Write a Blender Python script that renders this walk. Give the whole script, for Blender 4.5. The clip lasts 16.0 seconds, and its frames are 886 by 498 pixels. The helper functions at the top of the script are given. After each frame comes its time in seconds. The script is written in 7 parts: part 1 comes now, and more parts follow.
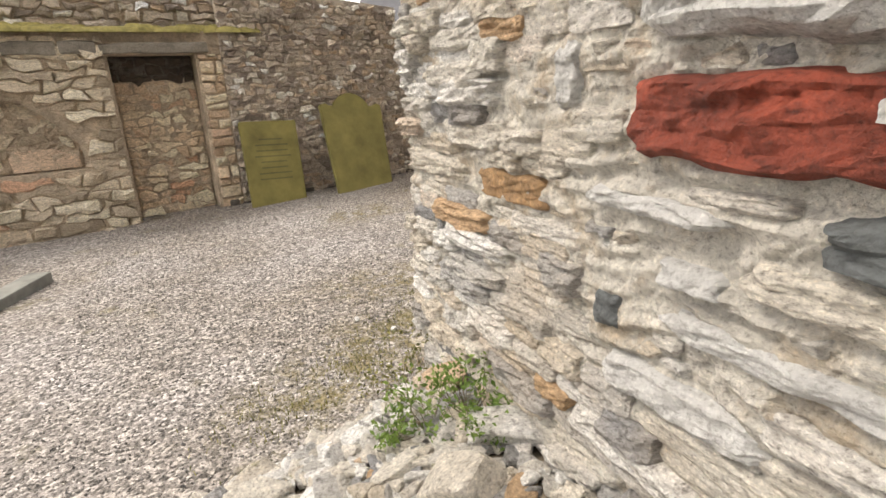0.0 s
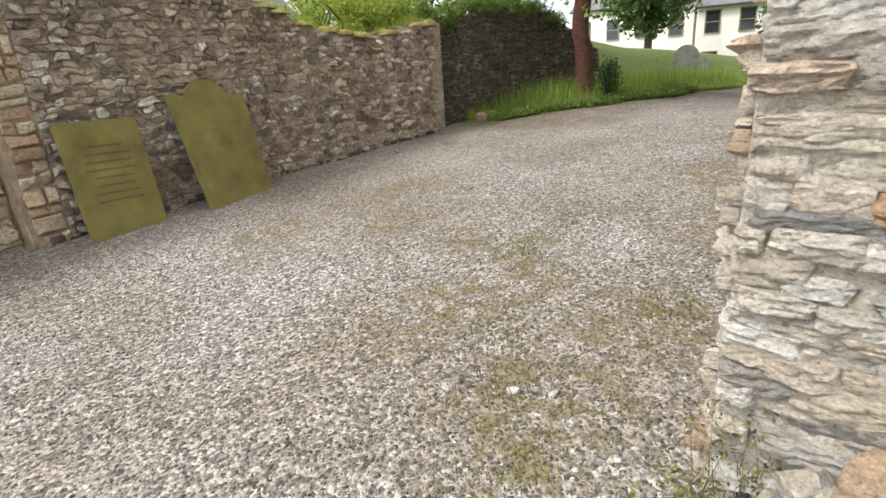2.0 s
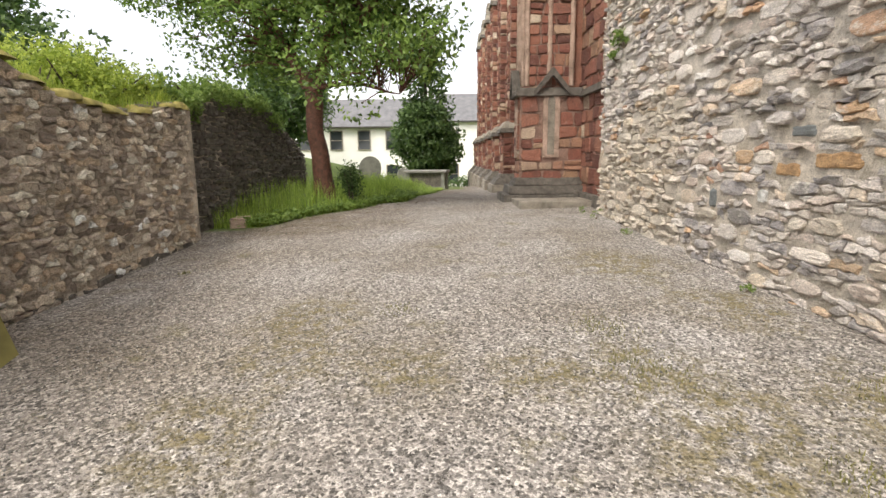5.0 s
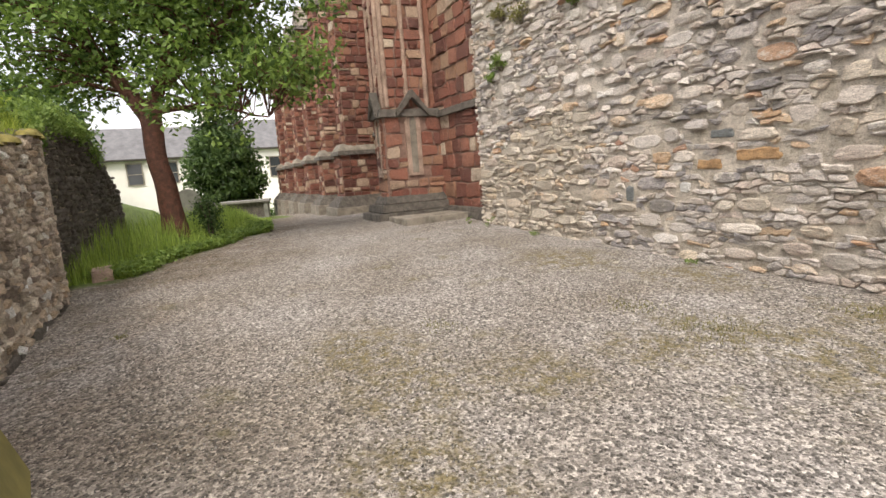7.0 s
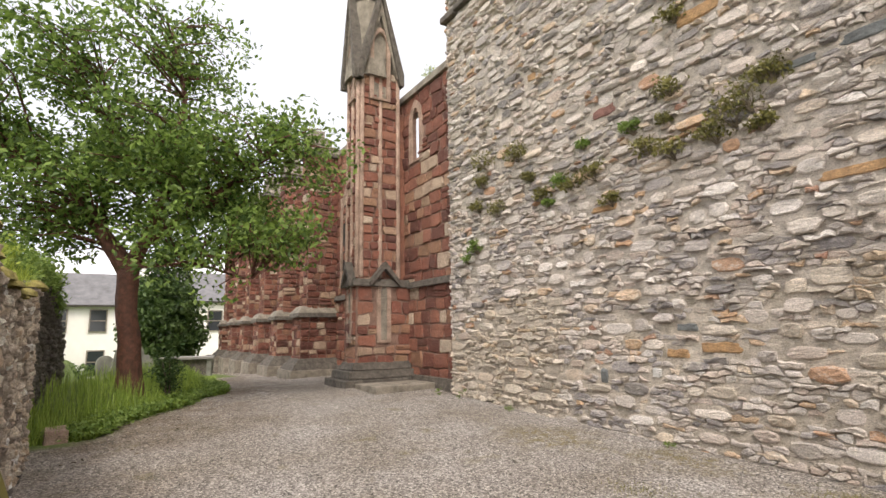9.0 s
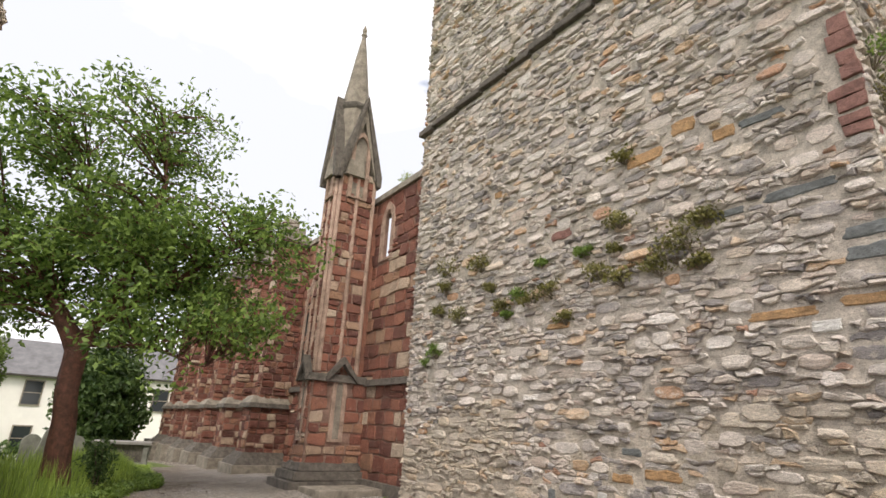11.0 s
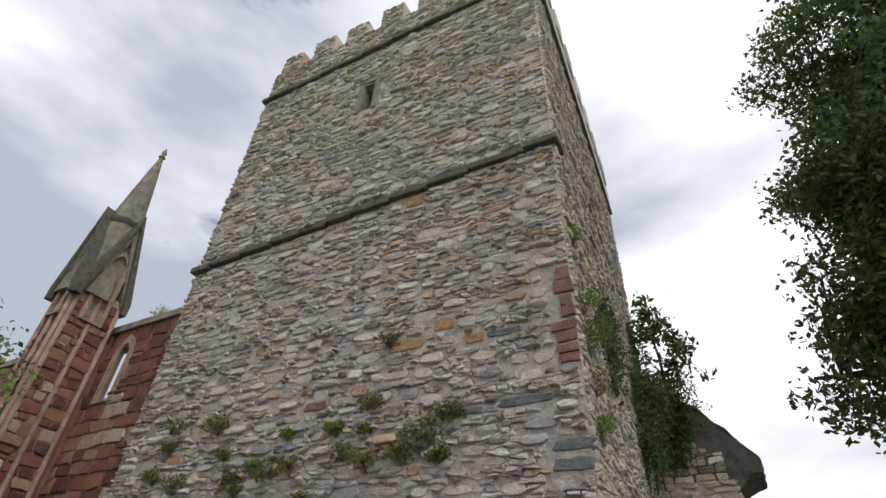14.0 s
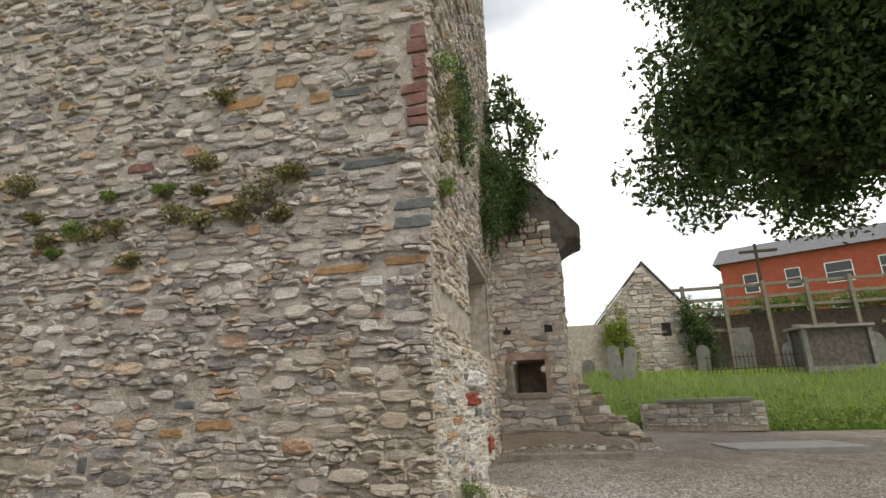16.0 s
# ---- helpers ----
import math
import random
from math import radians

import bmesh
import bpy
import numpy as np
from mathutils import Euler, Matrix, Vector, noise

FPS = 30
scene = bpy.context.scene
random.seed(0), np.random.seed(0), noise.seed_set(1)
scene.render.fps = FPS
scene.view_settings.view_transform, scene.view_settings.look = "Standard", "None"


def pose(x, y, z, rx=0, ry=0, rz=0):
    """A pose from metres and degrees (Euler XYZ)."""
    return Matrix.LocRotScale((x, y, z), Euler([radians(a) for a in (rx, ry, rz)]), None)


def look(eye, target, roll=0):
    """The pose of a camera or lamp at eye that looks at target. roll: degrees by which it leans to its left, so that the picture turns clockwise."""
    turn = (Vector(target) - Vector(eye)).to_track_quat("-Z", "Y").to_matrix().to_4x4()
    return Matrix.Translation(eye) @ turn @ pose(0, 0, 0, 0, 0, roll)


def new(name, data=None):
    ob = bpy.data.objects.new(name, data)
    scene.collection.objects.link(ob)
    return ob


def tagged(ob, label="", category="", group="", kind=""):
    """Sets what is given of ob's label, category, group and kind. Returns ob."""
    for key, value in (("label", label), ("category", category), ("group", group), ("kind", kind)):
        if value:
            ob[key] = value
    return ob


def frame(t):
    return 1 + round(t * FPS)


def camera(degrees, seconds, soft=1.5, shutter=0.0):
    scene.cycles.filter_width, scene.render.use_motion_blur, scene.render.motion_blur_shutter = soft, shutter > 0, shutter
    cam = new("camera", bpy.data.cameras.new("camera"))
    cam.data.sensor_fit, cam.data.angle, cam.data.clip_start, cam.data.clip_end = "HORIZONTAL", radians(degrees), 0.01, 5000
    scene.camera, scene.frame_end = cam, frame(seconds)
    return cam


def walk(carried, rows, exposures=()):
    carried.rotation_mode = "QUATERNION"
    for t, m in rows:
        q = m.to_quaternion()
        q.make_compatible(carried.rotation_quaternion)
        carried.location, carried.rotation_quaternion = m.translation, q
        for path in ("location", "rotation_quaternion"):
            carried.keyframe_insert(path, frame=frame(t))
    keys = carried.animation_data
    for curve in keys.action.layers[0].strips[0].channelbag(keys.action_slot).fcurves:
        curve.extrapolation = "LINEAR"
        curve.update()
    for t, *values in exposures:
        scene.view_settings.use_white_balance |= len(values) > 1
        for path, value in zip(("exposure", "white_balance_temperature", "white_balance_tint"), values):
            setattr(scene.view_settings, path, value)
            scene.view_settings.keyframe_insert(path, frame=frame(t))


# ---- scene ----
cam = camera(79.5, 16.0)
PATH = [
    (0, (1.136, -1.07, 1.567), (1.98, 0.637, 0.958), -2.7),
    (0.5, (0.835, -0.663, 1.485), (1.783, 0.972, 0.832), -1.6),
    (1, (0.658, -0.172, 1.465), (1.633, 1.426, 0.763), -3.0),
    (1.5, (0.546, 0.342, 1.499), (1.689, 1.839, 0.826), -3.4),
    (2, (0.469, 0.817, 1.477), (1.88, 2.064, 0.802), -3.8),
    (2.4, (0.474, 1.243, 1.428), (2.044, 2.285, 0.759), -2.5),
    (2.5, (0.485, 1.345, 1.433), (2.086, 2.342, 0.767), -2.2),
    (3, (0.495, 1.836, 1.417), (2.247, 2.568, 0.789), -1.2),
    (3.5, (0.5, 2.398, 1.377), (2.316, 2.964, 0.759), -0.9),
    (4, (0.536, 3.026, 1.369), (2.385, 3.52, 0.789), 0.1),
    (4.5, (0.556, 3.636, 1.335), (2.476, 3.926, 0.858), -0.7),
    (5, (0.662, 4.186, 1.348), (2.632, 4.192, 1.005), -0.6),
    (5.2, (0.691, 4.397, 1.337), (2.664, 4.287, 1.026), -0.5),
    (7.3, (1.188, 6.502, 1.351), (2.982, 5.656, 1.098), -4.9),
    (7.5, (1.255, 6.605, 1.367), (3.041, 5.729, 1.163), -5.4),
    (8, (1.281, 6.863, 1.416), (3.034, 5.902, 1.365), -5.7),
    (8.5, (1.215, 7.08, 1.452), (2.936, 6.069, 1.579), -3.6),
    (9, (1.035, 7.17, 1.498), (2.727, 6.15, 1.81), -0.9),
    (9.2, (0.972, 7.166, 1.506), (2.654, 6.152, 1.883), -0.3),
    (11.3, (0.692, 7.244, 1.657), (2.194, 6.121, 2.351), 3.0),
    (11.5, (0.689, 7.245, 1.655), (2.114, 6.046, 2.383), 3.1),
    (12, (0.671, 7.252, 1.639), (1.889, 5.931, 2.517), 2.9),
    (12.5, (0.677, 7.25, 1.644), (1.725, 5.923, 2.712), 2.9),
    (13, (0.669, 7.253, 1.636), (1.602, 5.951, 2.833), 3.6),
    (13.5, (0.66, 7.257, 1.628), (1.51, 5.948, 2.879), 3.7),
    (14, (0.655, 7.259, 1.623), (1.437, 5.897, 2.862), 3.3),
    (14.5, (0.65, 7.261, 1.619), (1.376, 5.777, 2.747), 2.5),
    (15, (0.666, 7.254, 1.634), (1.317, 5.606, 2.561), 1.6),
    (15.5, (0.568, 6.976, 1.585), (1.17, 5.218, 2.325), 0.6),
    (16, (0.574, 6.818, 1.493), (1.031, 4.948, 2.033), -2.0),
]
EXPOSURES = [(0.0, 0.86, 7100, 12), (1.5, 0.8, 6800, 10), (3.0, 0.92, 6700, 9), (5.0, 0.82, 7000, 10), (9.0, 0.62, 7100, 13), (11.5, 0.26, 7000, 12), (12.5, -0.14, 6500, 11), (14.5, -0.48, 6400, 10), (16.0, -0.1, 6900, 8)]
walk(cam, [(t, look(eye, target, roll)) for t, eye, target, roll in PATH], EXPOSURES)

# ---- light ----
SUN_EL, SUN_AZ = radians(52), radians(150)
world = bpy.data.worlds.new("sky")
scene.world = world
world.use_nodes = True
wn, wl = world.node_tree.nodes, world.node_tree.links
wn.clear()
sky = wn.new("ShaderNodeTexSky")
sky.sky_type, sky.sun_disc, sky.sun_elevation, sky.sun_rotation = "NISHITA", False, SUN_EL, radians(90) - SUN_AZ
sky_bg = wn.new("ShaderNodeBackground")
sky_bg.inputs["Strength"].default_value = 0.15
cloud_bg = wn.new("ShaderNodeBackground")
cloud_bg.inputs["Strength"].default_value = 1.6
tc = wn.new("ShaderNodeTexCoord")
cmap = wn.new("ShaderNodeMapping")
cmap.inputs["Scale"].default_value = (1.0, 1.0, 2.6)
cn = wn.new("ShaderNodeTexNoise")
cn.inputs["Scale"].default_value, cn.inputs["Detail"].default_value, cn.inputs["Roughness"].default_value = 1.9, 7.0, 0.55
cr = wn.new("ShaderNodeValToRGB")
cr.color_ramp.elements[0].position, cr.color_ramp.elements[1].position = 0.29, 0.38
cn2 = wn.new("ShaderNodeTexNoise")
cn2.inputs["Scale"].default_value, cn2.inputs["Detail"].default_value = 1.5, 6.0
cc = wn.new("ShaderNodeValToRGB")
cc.color_ramp.elements[0].position, cc.color_ramp.elements[0].color = 0.34, (0.43, 0.465, 0.54, 1)
cc.color_ramp.elements[1].position, cc.color_ramp.elements[1].color = 0.56, (1.0, 1.0, 1.02, 1)
mix = wn.new("ShaderNodeMixShader")
out = wn.new("ShaderNodeOutputWorld")
wl.new(tc.outputs["Generated"], cmap.inputs["Vector"])
wl.new(cmap.outputs["Vector"], cn.inputs["Vector"])
wl.new(cmap.outputs["Vector"], cn2.inputs["Vector"])
wl.new(cn.outputs["Fac"], cr.inputs["Fac"])
sx_ = wn.new("ShaderNodeSeparateXYZ")
wl.new(tc.outputs["Generated"], sx_.inputs[0])
east = wn.new("ShaderNodeMath")
east.operation, east.inputs[1].default_value = "MULTIPLY_ADD", -0.21
wl.new(sx_.outputs["X"], east.inputs[0])
wl.new(cn2.outputs["Fac"], east.inputs[2])
wl.new(east.outputs[0], cc.inputs["Fac"])
wl.new(cc.outputs["Color"], cloud_bg.inputs["Color"])
wl.new(sky.outputs["Color"], sky_bg.inputs["Color"])
wl.new(cr.outputs["Color"], mix.inputs["Fac"])
wl.new(sky_bg.outputs["Background"], mix.inputs[1])
wl.new(cloud_bg.outputs["Background"], mix.inputs[2])
wl.new(mix.outputs["Shader"], out.inputs["Surface"])
sun = new("sun", bpy.data.lights.new("sun", "SUN"))
sun.data.energy, sun.data.angle, sun.data.color = 1.5, radians(14), (1.0, 0.95, 0.87)
sun.matrix_world = look((0, 0, 0), (-math.cos(SUN_EL) * math.cos(SUN_AZ), -math.cos(SUN_EL) * math.sin(SUN_AZ), -math.sin(SUN_EL)))


# ---- materials ----
def graph(name):
    m = bpy.data.materials.new(name)
    m.use_nodes = True
    n = m.node_tree.nodes
    return m, n, m.node_tree.links, n["Principled BSDF"]


def ramp(n, stops, mode="LINEAR"):
    r = n.new("ShaderNodeValToRGB")
    r.color_ramp.interpolation = mode
    while len(r.color_ramp.elements) < len(stops):
        r.color_ramp.elements.new(0.5)
    for e, (p, c) in zip(r.color_ramp.elements, stops):
        e.position, e.color = p, (*c, 1)
    return r


def tex(n, l, kind, scale, coord, detail=4.0, rough=0.6):
    t = n.new(kind)
    t.inputs["Scale"].default_value = scale
    if kind == "ShaderNodeTexNoise":
        t.inputs["Detail"].default_value, t.inputs["Roughness"].default_value = detail, rough
    l.new(coord, t.inputs["Vector"])
    return t


def blend(n, l, a, b, fac, mode="MIX"):
    x = n.new("ShaderNodeMix")
    x.data_type, x.blend_type = "RGBA", mode
    for sock, v in ((x.inputs[0], fac), (x.inputs[6], a), (x.inputs[7], b)):
        if isinstance(v, (int, float)):
            sock.default_value = v
        elif isinstance(v, tuple):
            sock.default_value = (*v, 1)
        else:
            l.new(v, sock)
    return x.outputs[2]


def place(n, l, scale=(1, 1, 1), source="Position"):
    mp = n.new("ShaderNodeMapping")
    mp.inputs["Scale"].default_value = scale
    if source == "Position":
        l.new(n.new("ShaderNodeNewGeometry").outputs["Position"], mp.inputs["Vector"])
    else:
        l.new(n.new("ShaderNodeTexCoord").outputs[source], mp.inputs["Vector"])
    return mp.outputs["Vector"]


def bumped(n, l, bsdf, height, strength, distance, prev=None):
    b = n.new("ShaderNodeBump")
    b.inputs["Strength"].default_value, b.inputs["Distance"].default_value = strength, distance
    l.new(height, b.inputs["Height"])
    if prev is not None:
        l.new(prev, b.inputs["Normal"])
    l.new(b.outputs["Normal"], bsdf.inputs["Normal"])
    return b.outputs["Normal"]


def stone_mat(name, stops, single, grain=(7, 7, 26), stain=(0.30, 0.27, 0.2), stain_amount=0.45, rough=0.9, bump=0.6, moss=None, moss_cut=0.62, smear=None, smear_cut=0.5):
    """Stone whose colour differs piece by piece. single: each piece is an object of its own."""
    m, n, l, p = graph(name)
    if single:
        rnd = n.new("ShaderNodeObjectInfo").outputs["Random"]
    else:
        rnd = n.new("ShaderNodeNewGeometry").outputs["Random Per Island"]
    base = ramp(n, stops, "LINEAR")
    l.new(rnd, base.inputs["Fac"])
    lam = place(n, l, grain)
    wide = place(n, l)
    g = tex(n, l, "ShaderNodeTexNoise", 3.0, lam, 8, 0.7)
    gr = ramp(n, [(0.27, (0.4, 0.38, 0.37)), (0.46, (0.9, 0.9, 0.9)), (0.55, (1.05, 1.05, 1.04)), (0.73, (1.45, 1.42, 1.38))])
    l.new(g.outputs["Fac"], gr.inputs["Fac"])
    c = blend(n, l, base.outputs["Color"], gr.outputs["Color"], 0.85, "MULTIPLY")
    st = tex(n, l, "ShaderNodeTexNoise", 2.3, wide, 6, 0.65)
    sr = ramp(n, [(0.46, (0, 0, 0)), (0.72, (1, 1, 1))])
    l.new(st.outputs["Fac"], sr.inputs["Fac"])
    sm = n.new("ShaderNodeMath")
    sm.operation = "MULTIPLY"
    sm.inputs[1].default_value = stain_amount
    l.new(sr.outputs["Color"], sm.inputs[0])
    c = blend(n, l, c, stain, sm.outputs[0])
    if smear:
        me_ = tex(n, l, "ShaderNodeTexNoise", 7.0, place(n, l, (1, 1, 1.6)), 9, 0.75)
        mr_ = ramp(n, [(smear_cut, (0, 0, 0)), (smear_cut + 0.1, (0.9, 0.9, 0.9))])
        l.new(me_.outputs["Fac"], mr_.inputs["Fac"])
        c = blend(n, l, c, smear, mr_.outputs["Color"])
    pit = tex(n, l, "ShaderNodeTexNoise", 24.0, place(n, l, (1, 1, 2.4)), 6, 0.75)
    pr = ramp(n, [(0.3, (0.22, 0.2, 0.19)), (0.43, (1, 1, 1)), (0.6, (1, 1, 1)), (0.72, (1.45, 1.43, 1.4))])
    l.new(pit.outputs["Fac"], pr.inputs["Fac"])
    c = blend(n, l, c, pr.outputs["Color"], 0.85, "MULTIPLY")
    if moss:
        mt = tex(n, l, "ShaderNodeTexNoise", 5.0, wide, 8, 0.7)
        mr = ramp(n, [(moss_cut, (0, 0, 0)), (moss_cut + 0.08, (1, 1, 1))])
        l.new(mt.outputs["Fac"], mr.inputs["Fac"])
        c = blend(n, l, c, moss, mr.outputs["Color"])
    fine = tex(n, l, "ShaderNodeTexNoise", 70.0, place(n, l, (1, 1, 1.7)), 5, 0.7)
    fr = ramp(n, [(0.33, (0.45, 0.43, 0.41)), (0.46, (0.97, 0.97, 0.97)), (0.56, (1.03, 1.03, 1.03)), (0.68, (1.5, 1.48, 1.45))])
    l.new(fine.outputs["Fac"], fr.inputs["Fac"])
    c = blend(n, l, c, fr.outputs["Color"], 0.9, "MULTIPLY")
    l.new(c, p.inputs["Base Color"])
    p.inputs["Roughness"].default_value = rough
    first = bumped(n, l, p, g.outputs["Fac"], bump, 0.03)
    first = bumped(n, l, p, pit.outputs["Fac"], 0.8, 0.03, first)
    bumped(n, l, p, fine.outputs["Fac"], 0.7, 0.01, first)
    return m


def plain_mat(name, colour, rough=0.8, metallic=0.0, vary=0.25, scale=6.0, bump=0.25, second=None, pits=0.0, patch=None):
    m, n, l, p = graph(name)
    w = place(n, l)
    t = tex(n, l, "ShaderNodeTexNoise", scale, w, 8, 0.65)
    lo = tuple(c * (1 - vary) for c in colour)
    hi = second or tuple(min(1, c * (1 + vary)) for c in colour)
    r = ramp(n, [(0.3, lo), (0.7, hi)])
    l.new(t.outputs["Fac"], r.inputs["Fac"])
    c = r.outputs["Color"]
    p.inputs["Roughness"].default_value, p.inputs["Metallic"].default_value = rough, metallic
    f = tex(n, l, "ShaderNodeTexNoise", scale * 9, w, 5, 0.6)
    prev = None
    if patch:
        pt = tex(n, l, "ShaderNodeTexNoise", 4.5, w, 8, 0.7)
        pm = ramp(n, [(0.5, (0, 0, 0)), (0.64, (0.9, 0.9, 0.9))])
        l.new(pt.outputs["Fac"], pm.inputs["Fac"])
        c = blend(n, l, c, patch, pm.outputs["Color"])
    if pits:
        q = tex(n, l, "ShaderNodeTexNoise", 20.0, place(n, l, (1, 1, 2.6)), 8, 0.78)
        qr = ramp(n, [(0.3, (0.22, 0.2, 0.18)), (0.45, (0.95, 0.95, 0.95)), (0.6, (1, 1, 1)), (0.72, (1.35, 1.33, 1.3))])
        l.new(q.outputs["Fac"], qr.inputs["Fac"])
        c = blend(n, l, c, qr.outputs["Color"], pits, "MULTIPLY")
        k = tex(n, l, "ShaderNodeTexNoise", 65.0, w, 5, 0.7)
        kr = ramp(n, [(0.33, (0.45, 0.43, 0.41)), (0.46, (0.97, 0.97, 0.97)), (0.56, (1.03, 1.03, 1.03)), (0.68, (1.45, 1.43, 1.4))])
        l.new(k.outputs["Fac"], kr.inputs["Fac"])
        c = blend(n, l, c, kr.outputs["Color"], pits, "MULTIPLY")
        prev = bumped(n, l, p, q.outputs["Fac"], 0.9, 0.04)
    l.new(c, p.inputs["Base Color"])
    bumped(n, l, p, f.outputs["Fac"], bump, 0.015, prev)
    return m


def leaf_mat(name, dark, light, glow=0.35, single=False):
    m, n, l, p = graph(name)
    rnd = n.new("ShaderNodeNewGeometry").outputs["Random Per Island"]
    r = ramp(n, [(0.0, dark), (1.0, light)])
    l.new(rnd, r.inputs["Fac"])
    l.new(r.outputs["Color"], p.inputs["Base Color"])
    p.inputs["Roughness"].default_value = 0.55
    tr = n.new("ShaderNodeBsdfTranslucent")
    l.new(r.outputs["Color"], tr.inputs["Color"])
    mx = n.new("ShaderNodeMixShader")
    mx.inputs[0].default_value = glow
    l.new(p.outputs[0], mx.inputs[1])
    l.new(tr.outputs[0], mx.inputs[2])
    l.new(mx.outputs[0], n["Material Output"].inputs["Surface"])
    return m


TOWER_STOPS = [(0.0, (0.24, 0.225, 0.23)), (0.12, (0.42, 0.39, 0.39)), (0.28, (0.58, 0.53, 0.5)), (0.45, (0.71, 0.645, 0.595)), (0.58, (0.57, 0.47, 0.41)), (0.7, (0.7, 0.635, 0.6)), (0.85, (0.8, 0.76, 0.73)), (0.92, (0.67, 0.54, 0.42)), (0.97, (0.6, 0.4, 0.25)), (1.0, (0.46, 0.26, 0.2))]
NEAR_STOPS = [(0.0, (0.27, 0.27, 0.28)), (0.15, (0.5, 0.485, 0.465)), (0.4, (0.71, 0.67, 0.6)), (0.6, (0.6, 0.53, 0.44)), (0.75, (0.74, 0.72, 0.69)), (0.92, (0.8, 0.79, 0.77)), (1.0, (0.55, 0.37, 0.22))]
YARD_STOPS = [(0.0, (0.281, 0.231, 0.197)), (0.3, (0.491, 0.414, 0.344)), (0.6, (0.674, 0.589, 0.491)), (0.8, (0.589, 0.448, 0.323)), (0.92, (0.85, 0.799, 0.701)), (1.0, (0.85, 0.85, 0.85))]
DOOR_STOPS = [(0.0, (0.56, 0.403, 0.28)), (0.5, (0.784, 0.627, 0.448)), (0.85, (0.85, 0.784, 0.605)), (1.0, (0.616, 0.336, 0.213))]
OCHRE_STOPS = [(0.0, (0.425, 0.354, 0.271)), (0.4, (0.708, 0.602, 0.46)), (0.8, (0.85, 0.779, 0.625)), (1.0, (0.661, 0.389, 0.26))]
RED_STOPS = [(0.0, (0.13, 0.052, 0.042)), (0.35, (0.24, 0.09, 0.064)), (0.7, (0.32, 0.135, 0.093)), (0.86, (0.36, 0.22, 0.14)), (0.94, (0.5, 0.38, 0.29)), (1.0, (0.6, 0.5, 0.4))]
